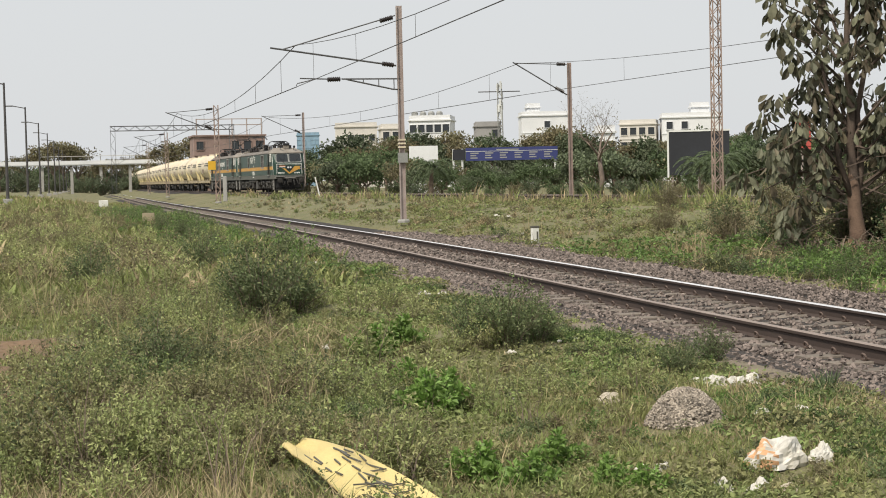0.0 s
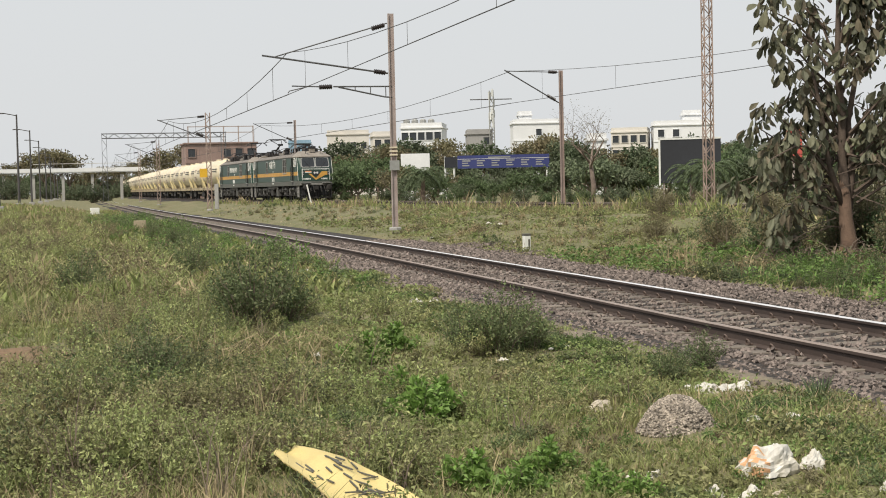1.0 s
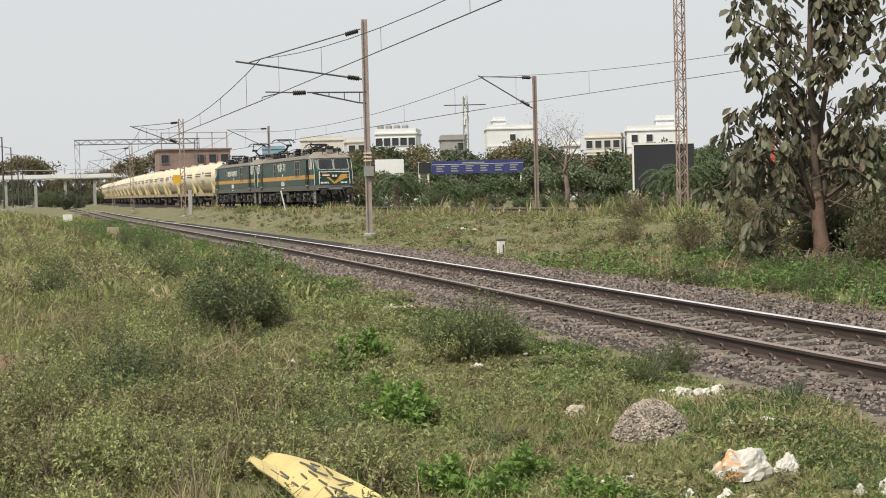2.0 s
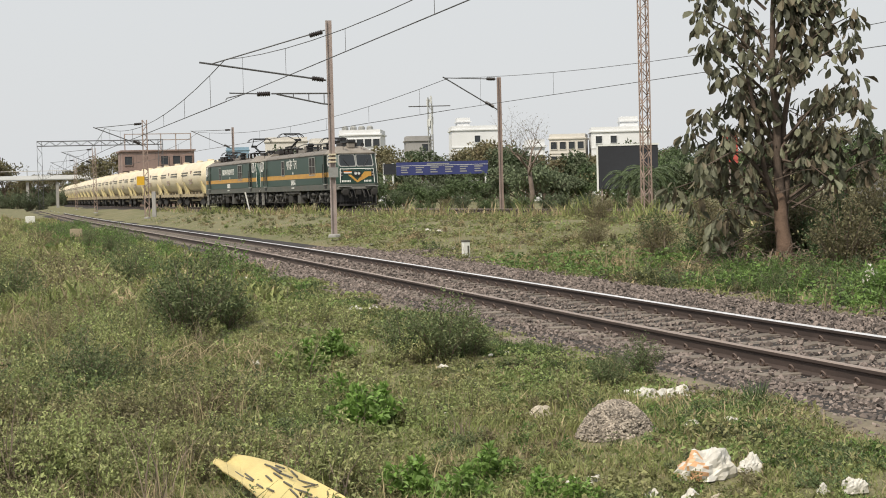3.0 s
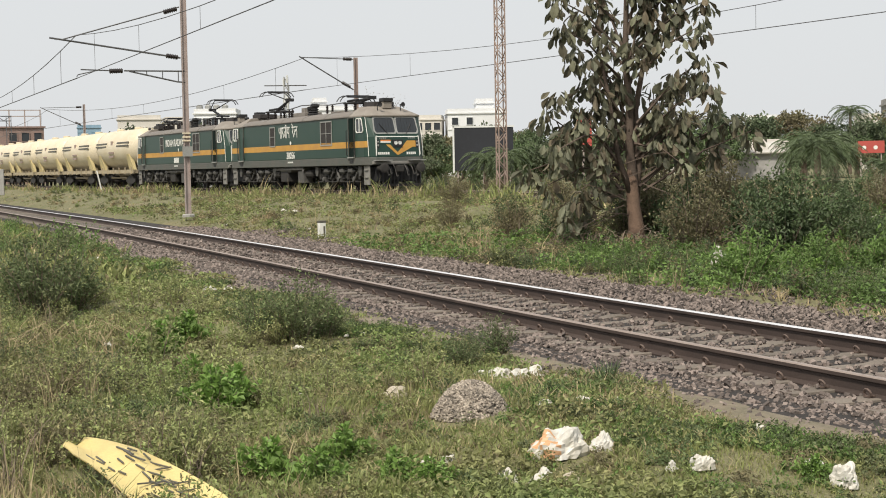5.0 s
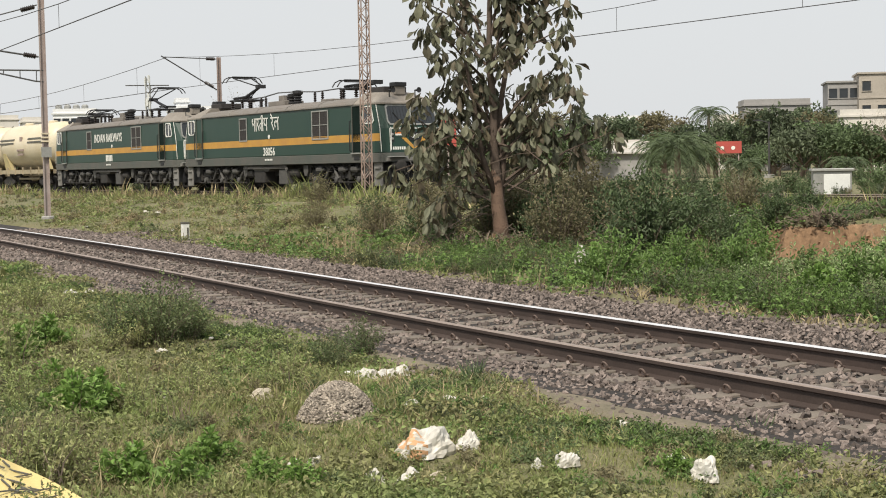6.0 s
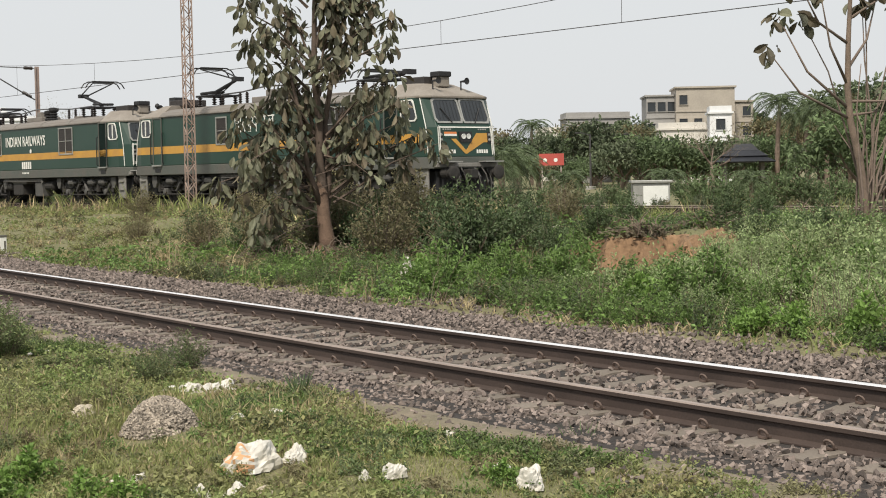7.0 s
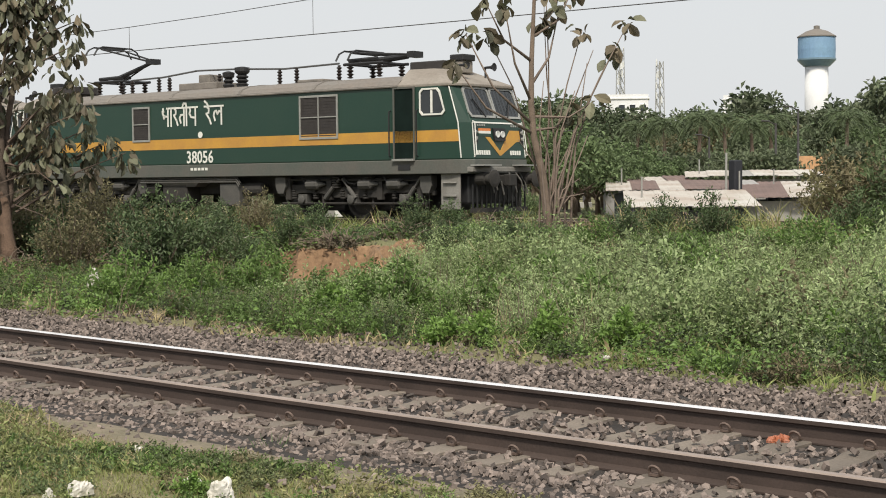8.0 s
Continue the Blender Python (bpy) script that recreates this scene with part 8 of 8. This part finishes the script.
eroded_face((13.37, 29.86), (15.67, 26.26), 3.9, 0.0, 5, "crumbling eroded face of red-brown earth on the bank")
eroded_face((15.2, 27.1), (16.5, 25.4), 1.3, 0.14, 9, "small crumbling eroded face of red-brown earth on the bank")
eroded_face((17.6, 27.2), (20.4, 24.6), 0.9, 0.12, 12, "dark crumbling edge of earth under a tree")
r = np.random.default_rng(61)
l, d = r.uniform(0.2, 4.0, 1500), r.random(1500) ** 0.7 * 3.2
x, y = 13.2 + l * 0.538 - d * 0.843, 29.6 - l * 0.843 - d * 0.538
stones("earth_clods", np.stack([x, y, ground_z(x, y) + 0.03], -1), r.uniform(0.03, 0.15, 1500) * r.uniform(0.4, 1.0, 1500), "scar", "loose clods of red-brown earth below the broken edge", "clods", 62, 0.8)
earth_patch("earth_mound", 8.95, 33.3, 0.5, 0.5, "small mound of red earth at a tree's foot", 0.25, 8)


# ---- litter and small things ----
def crumpled(name, x, y, w, d, h, material, seed, label, category="litter", turn=0.0, group="", lift=0.02, parts=None):
    """A creased sheet with a ragged outline, folded along a few lines, and its underside."""
    b, rnd, h = Build(), random.Random(seed * 7 + 1), h * 0.68
    n = 24 if w > 0.14 else 10
    creases = [(rnd.uniform(0, 3.14), rnd.uniform(1.4, 3.6), rnd.uniform(0, 2)) for _ in range(5)]
    off = Vector((seed * 3.13, seed * 1.71, seed * 0.93))
    for layer in (0.0, -0.01):
        rows = []
        for i in range(n + 1):
            row = []
            for j in range(n + 1):
                u, v = 2 * i / n - 1, 2 * j / n - 1
                # square to disc, with a ragged rim
                p, q = u * math.sqrt(1 - v * v / 2), v * math.sqrt(1 - u * u / 2)
                rim = max(abs(u), abs(v))
                rag = 1 + rim * (0.50 * noise.noise(Vector((p, q, 0)) * 1.9 + off) + 0.3 * noise.noise(Vector((p, q, 0)) * 5 + off))
                fold = sum(abs(((p * math.cos(a) + q * math.sin(a)) * f + o) % 2 - 1) for a, f, o in creases) / 5
                zz = h * (1 - rim ** 4) * (0.30 + 2.3 * (fold - 0.34) + 0.55 * noise.noise(Vector((p, q, 0)) * 1.1 + off)) + rim * 0.05 * h * rnd.random()
                row.append(Vector((p * w / 2 * rag, q * d / 2 * rag, max(0.004, zz) + layer)))
            rows.append(row if layer == 0 else list(reversed(row)))
        b.loft(rows, closed=False)
    t = thing(name, pose(x, y, gz(x, y) + lift, 0, 0, turn), label, category, group)
    if parts:
        b.k = [1 if (v := Vector(b.v[f[0]])).x < -0.22 * w and noise.noise(v * 22) > 0.08 else 0 for f in b.f]
        b.done("skin", [material, parts], t)
    else:
        b.done("skin", material, t)
    return t


def puffed(name, x, y, w, d, h, material, seed, label, category="bag", turn=0.0, lift=0.0, print_=None):
    """A half-filled bag or stone lying on the ground: bulges, sharp creases and a ragged hem."""
    b, off = Build(), Vector((seed * 3.7, seed * 1.9, seed * 5.3))
    rows, n, m = [], 30, 13
    for i in range(m + 1):
        e = math.pi / 2 * i / m * 0.985
        row = []
        for j in range(n):
            a = 2 * math.pi * j / n
            v = Vector((math.cos(a) * math.cos(e), math.sin(a) * math.cos(e), math.sin(e)))
            g = 1 + 0.45 * noise.noise(v * 1.5 + off) - 0.30 * abs(noise.noise(v * 2.6 + off)) - 0.16 * abs(noise.noise(v * 6 + off)) + 0.07
            hem = 1 + (0.18 * noise.noise(v * 8 + off) if i < 2 else 0)
            row.append(Vector((v.x * w / 2 * g * hem, v.y * d / 2 * g * hem, max(-0.01, v.z ** 0.85 * h * g - 0.005))))
        rows.append(row)
    b.loft(rows)
    t = thing(name, pose(x, y, gz(x, y) + lift, 0, 0, turn), label, category)
    if print_:
        b.k = [1 if (c := Vector(b.v[q[0]])).x < -0.20 * w and noise.noise(c * 26 + off) > 0.0 else 0 for q in b.f]
        b.done("skin", [material, print_], t)
    else:
        b.done("skin", material, t)
    return t


puffed("plastic_bag", 2.18, 10.0, 0.36, 0.27, 0.20, "litter", 1, "crumpled white plastic bag with a faded orange print", "bag", 10, print_="orange")
puffed("plastic_bag", 2.49, 10.1, 0.18, 0.14, 0.10, "litter", 2, "small crumpled white plastic bag", "bag", 40)
for k, (dx, dy, w) in enumerate(((-0.20, 0.02, 0.16), (-0.03, -0.02, 0.20), (0.14, 0.03, 0.17))):
    puffed("crumpled_sheet", 2.66 + dx, 13.9 + dy, w + 0.06, 0.15, 0.10, "litter", 3 + k, "crumpled white plastic sheet on the grass", "plastic sheet", 12 + 30 * k)
crumpled("crumpled_sheet", 2.36, 14.05, 0.20, 0.10, 0.05, "litter", 4, "small torn white plastic scrap on the grass", "plastic sheet", -10)
puffed("pale_rock", 1.36, 12.9, 0.25, 0.17, 0.09, "palestone", 15, "pale rough flat stone in the grass", "rock", 20)
puffed("plastic_bag", 1.70, 9.45, 0.15, 0.14, 0.09, "litter", 6, "crumpled white plastic bag in the grass", "bag", 0)
puffed("plastic_bag", 1.93, 9.42, 0.21, 0.15, 0.10, "litter", 7, "crumpled white plastic bag in the grass", "bag", 60)
puffed("plastic_bag", 2.08, 9.28, 0.16, 0.12, 0.08, "palestone", 9, "dirty cream plastic bag in the grass", "bag", 20)
puffed("plastic_bag", 1.27, 10.0, 0.12, 0.10, 0.07, "litter", 8, "flattened white plastic bag in the grass", "bag", -15)
puffed("plastic_bag", 1.40, 10.05, 0.13, 0.09, 0.06, "litter", 18, "flattened white plastic bag in the grass", "bag", 35)
puffed("plastic_bag", 8.38, 25.5, 0.32, 0.2, 0.28, "litter", 21, "upright white plastic bag caught in weeds", "bag", 30, 0.12)
SCRAPS = [(2.93, 9.3, 0.13), (2.75, 9.35, 0.08), (3.68, 8.8, 0.18), (3.62, 9.15, 0.12), (3.75, 10.5, 0.07), (-2.52, 22.3, 0.16), (-1.43, 17.9, 0.18), (-1.4, 18.5, 0.10), (-3.05, 36.2, 0.18), (-3.05, 32.0, 0.15), (-2.14, 30.0, 0.17), (-0.36, 25.1, 0.28), (-0.05, 25.2, 0.22),
          (1.3, 17.5, 0.10), (1.51, 17.7, 0.09), (0.71, 16.7, 0.14), (-4.5, 30.9, 0.22), (-6.26, 36.5, 0.25), (2.0, 57.2, 0.35), (2.4, 55.9, 0.28), (-0.1, 52.1, 0.22), (2.4, 46.1, 0.32), (7.6, 31.8, 0.2), (5.75, 39.4, 0.2), (6.6, 43.5, 0.2), (9.78, 12.9, 0.13), (10.0, 12.5, 0.12), (11.22, 11.2, 0.16), (10.6, 12.4, 0.08), (14.4, 32.6, 0.3), (2.77, 11.9, 0.15), (2.38, 11.5, 0.16), (-1.81, 16.7, 0.08), (0.6, 13.6, 0.06), (3.1, 12.0, 0.12)]
for i, (x, y, s) in enumerate(SCRAPS):
    if y < 11.5:
        puffed("litter_scrap", x, y, s * 1.15, s * 0.85, s * 0.75, "litter", 20 + i, "small crumpled scrap of white plastic litter", "litter", i * 47, 0.02)["group"] = "scraps of litter"
    else:
        crumpled("litter_scrap", x, y, s * 0.8, s * 0.55, s * 0.26, "litter", 20 + i, "small scrap of white plastic litter", "litter", i * 47, "scraps of litter", 0.03)
rl = crumpled("litter_scrap", 7.71, 8.11, 0.2, 0.12, 0.06, "packet", 90, "orange-red torn packet between the rails", "litter", 20)
rl.location.z = -0.15
crumpled("litter_scrap", 11.15, 11.4, 0.14, 0.10, 0.06, "packet", 91, "red torn packet beside the track", "litter", 20)

# heap of gravel
r = np.random.default_rng(44)
heap = thing("gravel_heap", pose(1.84, 11.75, gz(1.84, 11.75) + 0.02), "small rounded heap of grey gravel in the grass", "gravel heap")
hb = Build()
rows = []
for i in range(9):
    k = 1 - i / 8.5
    rows.append([Vector((math.cos(a) * 0.31 * k * (1 + 0.07 * math.sin(3 * a + 1)), math.sin(a) * 0.30 * k, -0.05 + 0.27 * (1 - k ** 2.2))) for a in (2 * math.pi * j / 18 for j in range(18))])
hb.loft(rows)
hb.done("core", "gravel", heap, smooth=True)
a, q = r.uniform(0, 6.283, 3200), np.sqrt(r.random(3200))
c = np.stack([np.cos(a) * q * 0.32, np.sin(a) * q * 0.31, -0.05 + 0.275 * (1 - q ** 2.2)], -1)
peb = stones("gravel_cover", c, r.uniform(0.016, 0.034, 3200), "gravel", "", "", 8, 0.8)
peb.parent = heap
if "category" in peb:
    del peb["category"]
peb["label"] = "loose grey pebbles"

# marker post
mp = thing("marker_post", pose(2.58, 43.3, gz(2.58, 43.3) - 0.05, 0, 0, 20), "short white concrete marker post with a dark cap", "marker post")
b = Build()
b.box(-0.10, 0.10, -0.075, 0.075, 0, 0.50)
b.done("post", "whitepaint", mp, bevel=0.015)
b = Build()
b.box(-0.108, 0.108, -0.083, 0.083, 0.50, 0.56)
b.done("cap", "ink", mp, bevel=0.01)
b = Build()
b.box(0.02, 0.07, -0.080, -0.074, 0.10, 0.40)
b.done("painted_bar", "ink", mp)

# printed yellow sheet lying in the weeds
ys = thing("yellow_sheet", pose(-0.58, 9.9, gz(-0.58, 9.9) + 0.13, 6, 2, -65), "pale yellow printed plastic sheet lying in the weeds", "sheet")
b = Build()
nu, nv = 18, 8
grid = []
for layer in (0.0, -0.008):
    rows = []
    for i in range(nu + 1):
        u = i / nu
        half = 0.22 * min(1, 0.25 + 2.4 * min(u + 0.08, 1.12 - u))
        rows.append([Vector((-1.3 + 2.6 * u, -half + 2 * half * j / nv, 0.05 * math.sin(u * 5) + 0.025 * math.sin(j * 1.1 + u * 7) + layer)) for j in range(nv + 1)])
    grid.append(rows)
b.loft(grid[0], closed=False)
b.loft([list(reversed(s)) for s in grid[1]], closed=False)
b.done("sheet", "sackyellow", ys, smooth=True)
for i in range(40):
    rnd = random.Random(i)
    u, v = rnd.uniform(-0.7, 1.1), rnd.uniform(-0.15, 0.15)
    k = Build()
    a = rnd.uniform(-0.2, 0.2) + (1.2 if i % 5 == 0 else 0)
    ln, zz = rnd.uniform(0.05, 0.11), 0.05 * math.sin((u + 1.3) / 2.6 * 5) + 0.025 * math.sin((v + 0.27) / 0.0675 * 1.1 + (u + 1.3) / 2.6 * 7) + 0.006
    k.box(-ln, ln, -0.005, 0.005, -0.003, 0.006, 0, pose(u, v, zz, 0, 0, math.degrees(a)))
    k.done("print_bar", "ink", ys)

# dry stalks
dry = thing("dry_stalks", pose(-2.1, 18.2, gz(-2.1, 18.2)), "fallen tangle of dry straw-coloured stalks", "dry stalks")
b = Build()
rnd = random.Random(8)
for i in range(130):
    x, y = rnd.gauss(0.25, 0.55), rnd.gauss(0, 0.5)
    a, l = rnd.uniform(0, 6.28), rnd.uniform(0.2, 0.6)
    rise = rnd.uniform(0.02, 0.35)
    b.tube([(x, y, 0.02), (x + math.cos(a) * l * 0.5, y + math.sin(a) * l * 0.5, rise), (x + math.cos(a) * l, y + math.sin(a) * l, rise * 0.6)], 0.005, 3)
b.done("stalk_tangle", "straw", dry)["kind"] = "stuff"

# dead brushwood lying on the bank
def brushwood(x, y, w, d, n, seed, turn):
    t = thing("brushwood", pose(x, y, gz(x, y) + 0.02, 0, 0, turn), "dark tangle of dead twigs and fallen leaves", "brushwood", "brushwood on the bank")
    rnd, b, base, way = random.Random(seed), Build(), [], []
    for i in range(n):
        px, py = rnd.gauss(0, w * 0.4), rnd.gauss(0, d * 0.4)
        a, l, rise = rnd.uniform(0, 6.28), rnd.uniform(0.25, 0.9), rnd.uniform(0.03, 0.42)
        b.tube([(px, py, 0.0), (px + math.cos(a) * l * 0.5, py + math.sin(a) * l * 0.5, rise), (px + math.cos(a) * l, py + math.sin(a) * l, rise * rnd.uniform(0.3, 1.5))], [0.012, 0.009, 0.004], 4)
        for k in range(7):
            base.append((px + rnd.gauss(0, 0.3), py + rnd.gauss(0, 0.2), abs(rnd.gauss(0.05, 0.10))))
            way.append((rnd.gauss(0, 1), rnd.gauss(0, 1), rnd.gauss(0, 0.4)))
    b.done("twig_tangle", "twig", t)["kind"] = "stuff"
    leaf_part("fallen_leaves", base, way, 0.13, 0.07, "dryleaf", t)["kind"] = "stuff"


for x, y, w, d, n, sd in ((18.2, 28.0, 1.1, 0.5, 70, 1), (19.9, 26.9, 1.0, 0.5, 70, 2), (22.1, 25.3, 0.8, 0.4, 40, 3), (14.4, 28.3, 0.7, 0.4, 50, 4), (9.3, 32.3, 1.4, 0.5, 90, 5), (11.2, 30.8, 1.0, 0.5, 60, 6), (7.9, 33.6, 0.8, 0.4, 50, 7), (16.2, 28.2, 0.8, 0.3, 40, 8)):
    brushwood(x, y, w, d, n, sd, -35)

# grass tufts at the edge of the stones
for x, y, s in ((3.36, 13.35, 1.0), (4.66, 10.2, 1.1), (10.15, 11.4, 1.2), (2.6, 16.4, 0.8), (5.3, 9.2, 0.6)):
    t = thing("grass_tuft", pose(x, y, gz(x, y) - 0.02), "dark spiky grass tuft at the edge of the stones", "grass tuft", "tufts beside the track")
    rr = np.random.default_rng(int(x * 100))
    n = 70
    a = rr.uniform(0, 6.283, n)
    base = np.stack([rr.normal(0, 0.04, n) * s, rr.normal(0, 0.04, n) * s, np.zeros(n)], -1)
    way = np.stack([np.cos(a) * 0.5, np.sin(a) * 0.5, np.ones(n)], -1)
    leaf_part("foliage", base, way, rr.uniform(0.12, 0.30, n) * s, 0.012 * s, "leafdark", t, 0.05)

# low kerb stones and plates in the distance
for bx, d, w, h, label in ((12.9, 95, 1.1, 0.35, "low white-painted concrete block beside the line"), (12.75, 140, 0.8, 0.75, "small white concrete block beside the line")):
    p = polar(bx - 0.2, d)
    t = thing("white_block", pose(p.x, p.y, gz(p.x, p.y) - 0.1, 0, 0, 15), label, "concrete block")
    b = Build()
    b.box(-w / 2, w / 2, -0.4, 0.4, 0, h)
    b.done("block", "whitepaint", t, bevel=0.04)
p = polar(10.95, 72)
t = thing("small_sign", pose(p.x, p.y, gz(p.x, p.y) - 0.05, 0, 0, 15), "small yellow boundary sign low in the grass", "sign")
b = Build()
b.box(-0.28, 0.28, -0.03, 0.03, 0.25, 0.62)
b.done("plate", "wagonframe", t, bevel=0.01)
for u in (-0.2, 0.2):
    b = Build()
    b.box(u - 0.025, u + 0.025, -0.02, 0.02, 0, 0.26)
    b.done("leg", "wagonframe", t)


# ---- sleepers, clips and stones of the first line ----
def sleeper_build():
    b = Build()
    prof = [(-0.135, -0.20), (0.135, -0.20), (0.115, -0.005), (0.10, 0.0), (-0.10, 0.0), (-0.115, -0.005)]
    b.loft([[Vector((y, x, z + dz)) for x, z in prof] for y, dz in ((-1.37, -0.005), (-0.6, -0.005), (-0.45, -0.03), (0.45, -0.03), (0.6, -0.005), (1.37, -0.005))])
    return b


def clip_build():
    """A spring clip: an open ring standing beside the rail foot."""
    b = Build()
    ring = [(0.012 * math.sin(a), 0.042 * math.cos(a), 0.030 + 0.034 * math.sin(a)) for a in (-0.9 + 5.0 * i / 9 for i in range(10))]
    b.tube(ring, 0.011, 5)
    b.box(-0.05, 0.02, -0.035, 0.035, 0.0, 0.015)
    return b


bed = thing("sleeper_row", pose(0, 0, 0), "row of weathered concrete sleepers half buried in stones", "railway sleepers", kind="structure")
first = sleeper_build().done("sleeper", "sleeper", bed)
clip0 = None
yy = -4.0
count = 0
sleeper_y = []
while yy < 120:
    sleeper_y.append(yy)
    x = float(line1(yy))
    h = math.degrees(math.atan(float(slope1(yy))))
    m = pose(x, yy, -0.150, 0, 0, -h)
    if count == 0:
        ob = first
    else:
        ob = new("sleeper", first.data)
        ob.parent = bed
    ob.matrix_basis = m
    if 3.0 < yy < 40:
        for gauge in (-G2, G2):
            for s in (-1, 1):
                if clip0 is None:
                    o = clip0 = clip_build().done("rail_clip", "clip", ob)
                else:
                    o = new("rail_clip", clip0.data)
                    o.parent = ob
                o.matrix_basis = pose(gauge + s * 0.115, 0, 0.0, 0, 0, 180 if s < 0 else 0)
    yy += 0.587 * math.cos(radians(h))
    count += 1
far_b = Build()
while yy < 330:
    x = float(line1(yy))
    far_b.box(-1.37, 1.37, -0.12, 0.12, -0.2, 0.0, 0, pose(x, yy, -0.158, 0, 0, -math.degrees(math.atan(float(slope1(yy))))))
    yy += 0.587
ob = far_b.done("far_sleepers", "sleeper", bed)
ob["kind"] = "stuff"
sec = Build()
s_ = -60.0
while s_ < 140:
    x, y, h = on2(s_)
    sec.box(-1.37, 1.37, -0.12, 0.12, -0.2, 0.0, 0, pose(x, y, RAIL2 - 0.158, 0, 0, math.degrees(h)))
    s_ += 0.587
tagged(sec.done("second_line_sleepers", "sleeper"), "concrete sleepers of the second line", "railway sleepers", kind="stuff")

r = np.random.default_rng(17)
n = 74000
y = 3.5 + 50 * r.random(n) ** 1.6
u = np.where(r.random(n) < 0.14, r.uniform(-2.05, -1.1, n), r.uniform(-2.15, 3.35, n))
u = np.where(u < -1.85, u + 0.25 * r.normal(size=n) * (u < -1.85), u)
slp = slope1(y)
x = line1(y) + u * np.sqrt(1 + slp ** 2) * 0.97
k = np.minimum(np.abs(np.abs(u) - G2), 1.0)
keep = (k > 0.11) & ((np.abs(u) > 1.3) | (r.random(n) < 0.75))
station = y - u * np.sin(np.arctan(-slp))
sly = np.array(sleeper_y)
gap = np.min(np.abs(station[:, None] - sly[None, :150]), axis=1)
on_sleeper = (gap < 0.12) & (np.abs(u) < 1.36)
z = np.where(on_sleeper, -0.15, -0.185) + r.uniform(-0.015, 0.02, n) - 0.03 * (u < -1.6)
keep &= ~on_sleeper | (r.random(n) < 0.17)
c = np.stack([x, y, z], -1)[keep]
stones("ballast_stones", c, r.uniform(0.034, 0.082, len(c)) * np.maximum(1, c[:, 1] / 24), "stone", "loose angular grey-brown track stones", "stones", 5)
n = 9000
y = 3.5 + 45 * r.random(n) ** 1.5
u = 3.0 + 1.3 * r.random(n) ** 2.2
slp = slope1(y)
x = line1(y) + u * np.sqrt(1 + slp ** 2)
c = np.stack([x, y, np.where(u < 3.35, -0.20 - (u - 2.9) * 0.2, ground_z(x, y) + 0.012)], -1)
stones("stray_stones", c, r.uniform(0.03, 0.075, n) * np.maximum(1, y / 24), "stone", "stray grey-brown stones at the edge of the track bed", "stones", 15)
s_ = r.uniform(-30, 50, 3000)
px = np.interp(s_, SS, px2)
py = np.interp(s_, SS, py2)
hd = np.interp(s_, SS, HEAD)
u = r.uniform(-2.6, 2.6, 3000)
c = np.stack([px + np.cos(hd) * u, py + np.sin(hd) * u, np.where(np.abs(u) < 1.7, 0.53, 0.53 - (np.abs(u) - 1.7) * 0.3) + r.uniform(-0.02, 0.02, 3000)], -1)
stones("second_line_stones", c, r.uniform(0.08, 0.17, 3000), "stone", "loose dark stones under the second line", "stones", 6)

# trodden strip of dirt beside the stones
st = Build()
secs = []
for yv in np.arange(4.0, 60, 0.7):
    x0, sl = float(line1(yv)), float(slope1(yv))
    h = math.atan(-sl)
    wdt = 0.13 + 0.10 * math.sin(yv * 1.1) + 0.07 * math.sin(yv * 2.9)
    row = []
    for u_, dz in ((-1.86, 0.02), (-2.0, 0.035), (-2.1 - wdt * 0.6, 0.03), (-2.15 - wdt, -0.02)):
        xx, yq = x0 + math.cos(h) * u_, yv + math.sin(h) * u_
        row.append(Vector((xx, yq, -0.225 + dz + 0.006 * math.sin(yv * 5 + u_ * 9))))
    secs.append(row)
st.loft(secs, closed=False)
tagged(st.done("dirt_strip", "path", smooth=True), "narrow trodden dirt strip beside the track stones", "path", kind="structure")


motions()
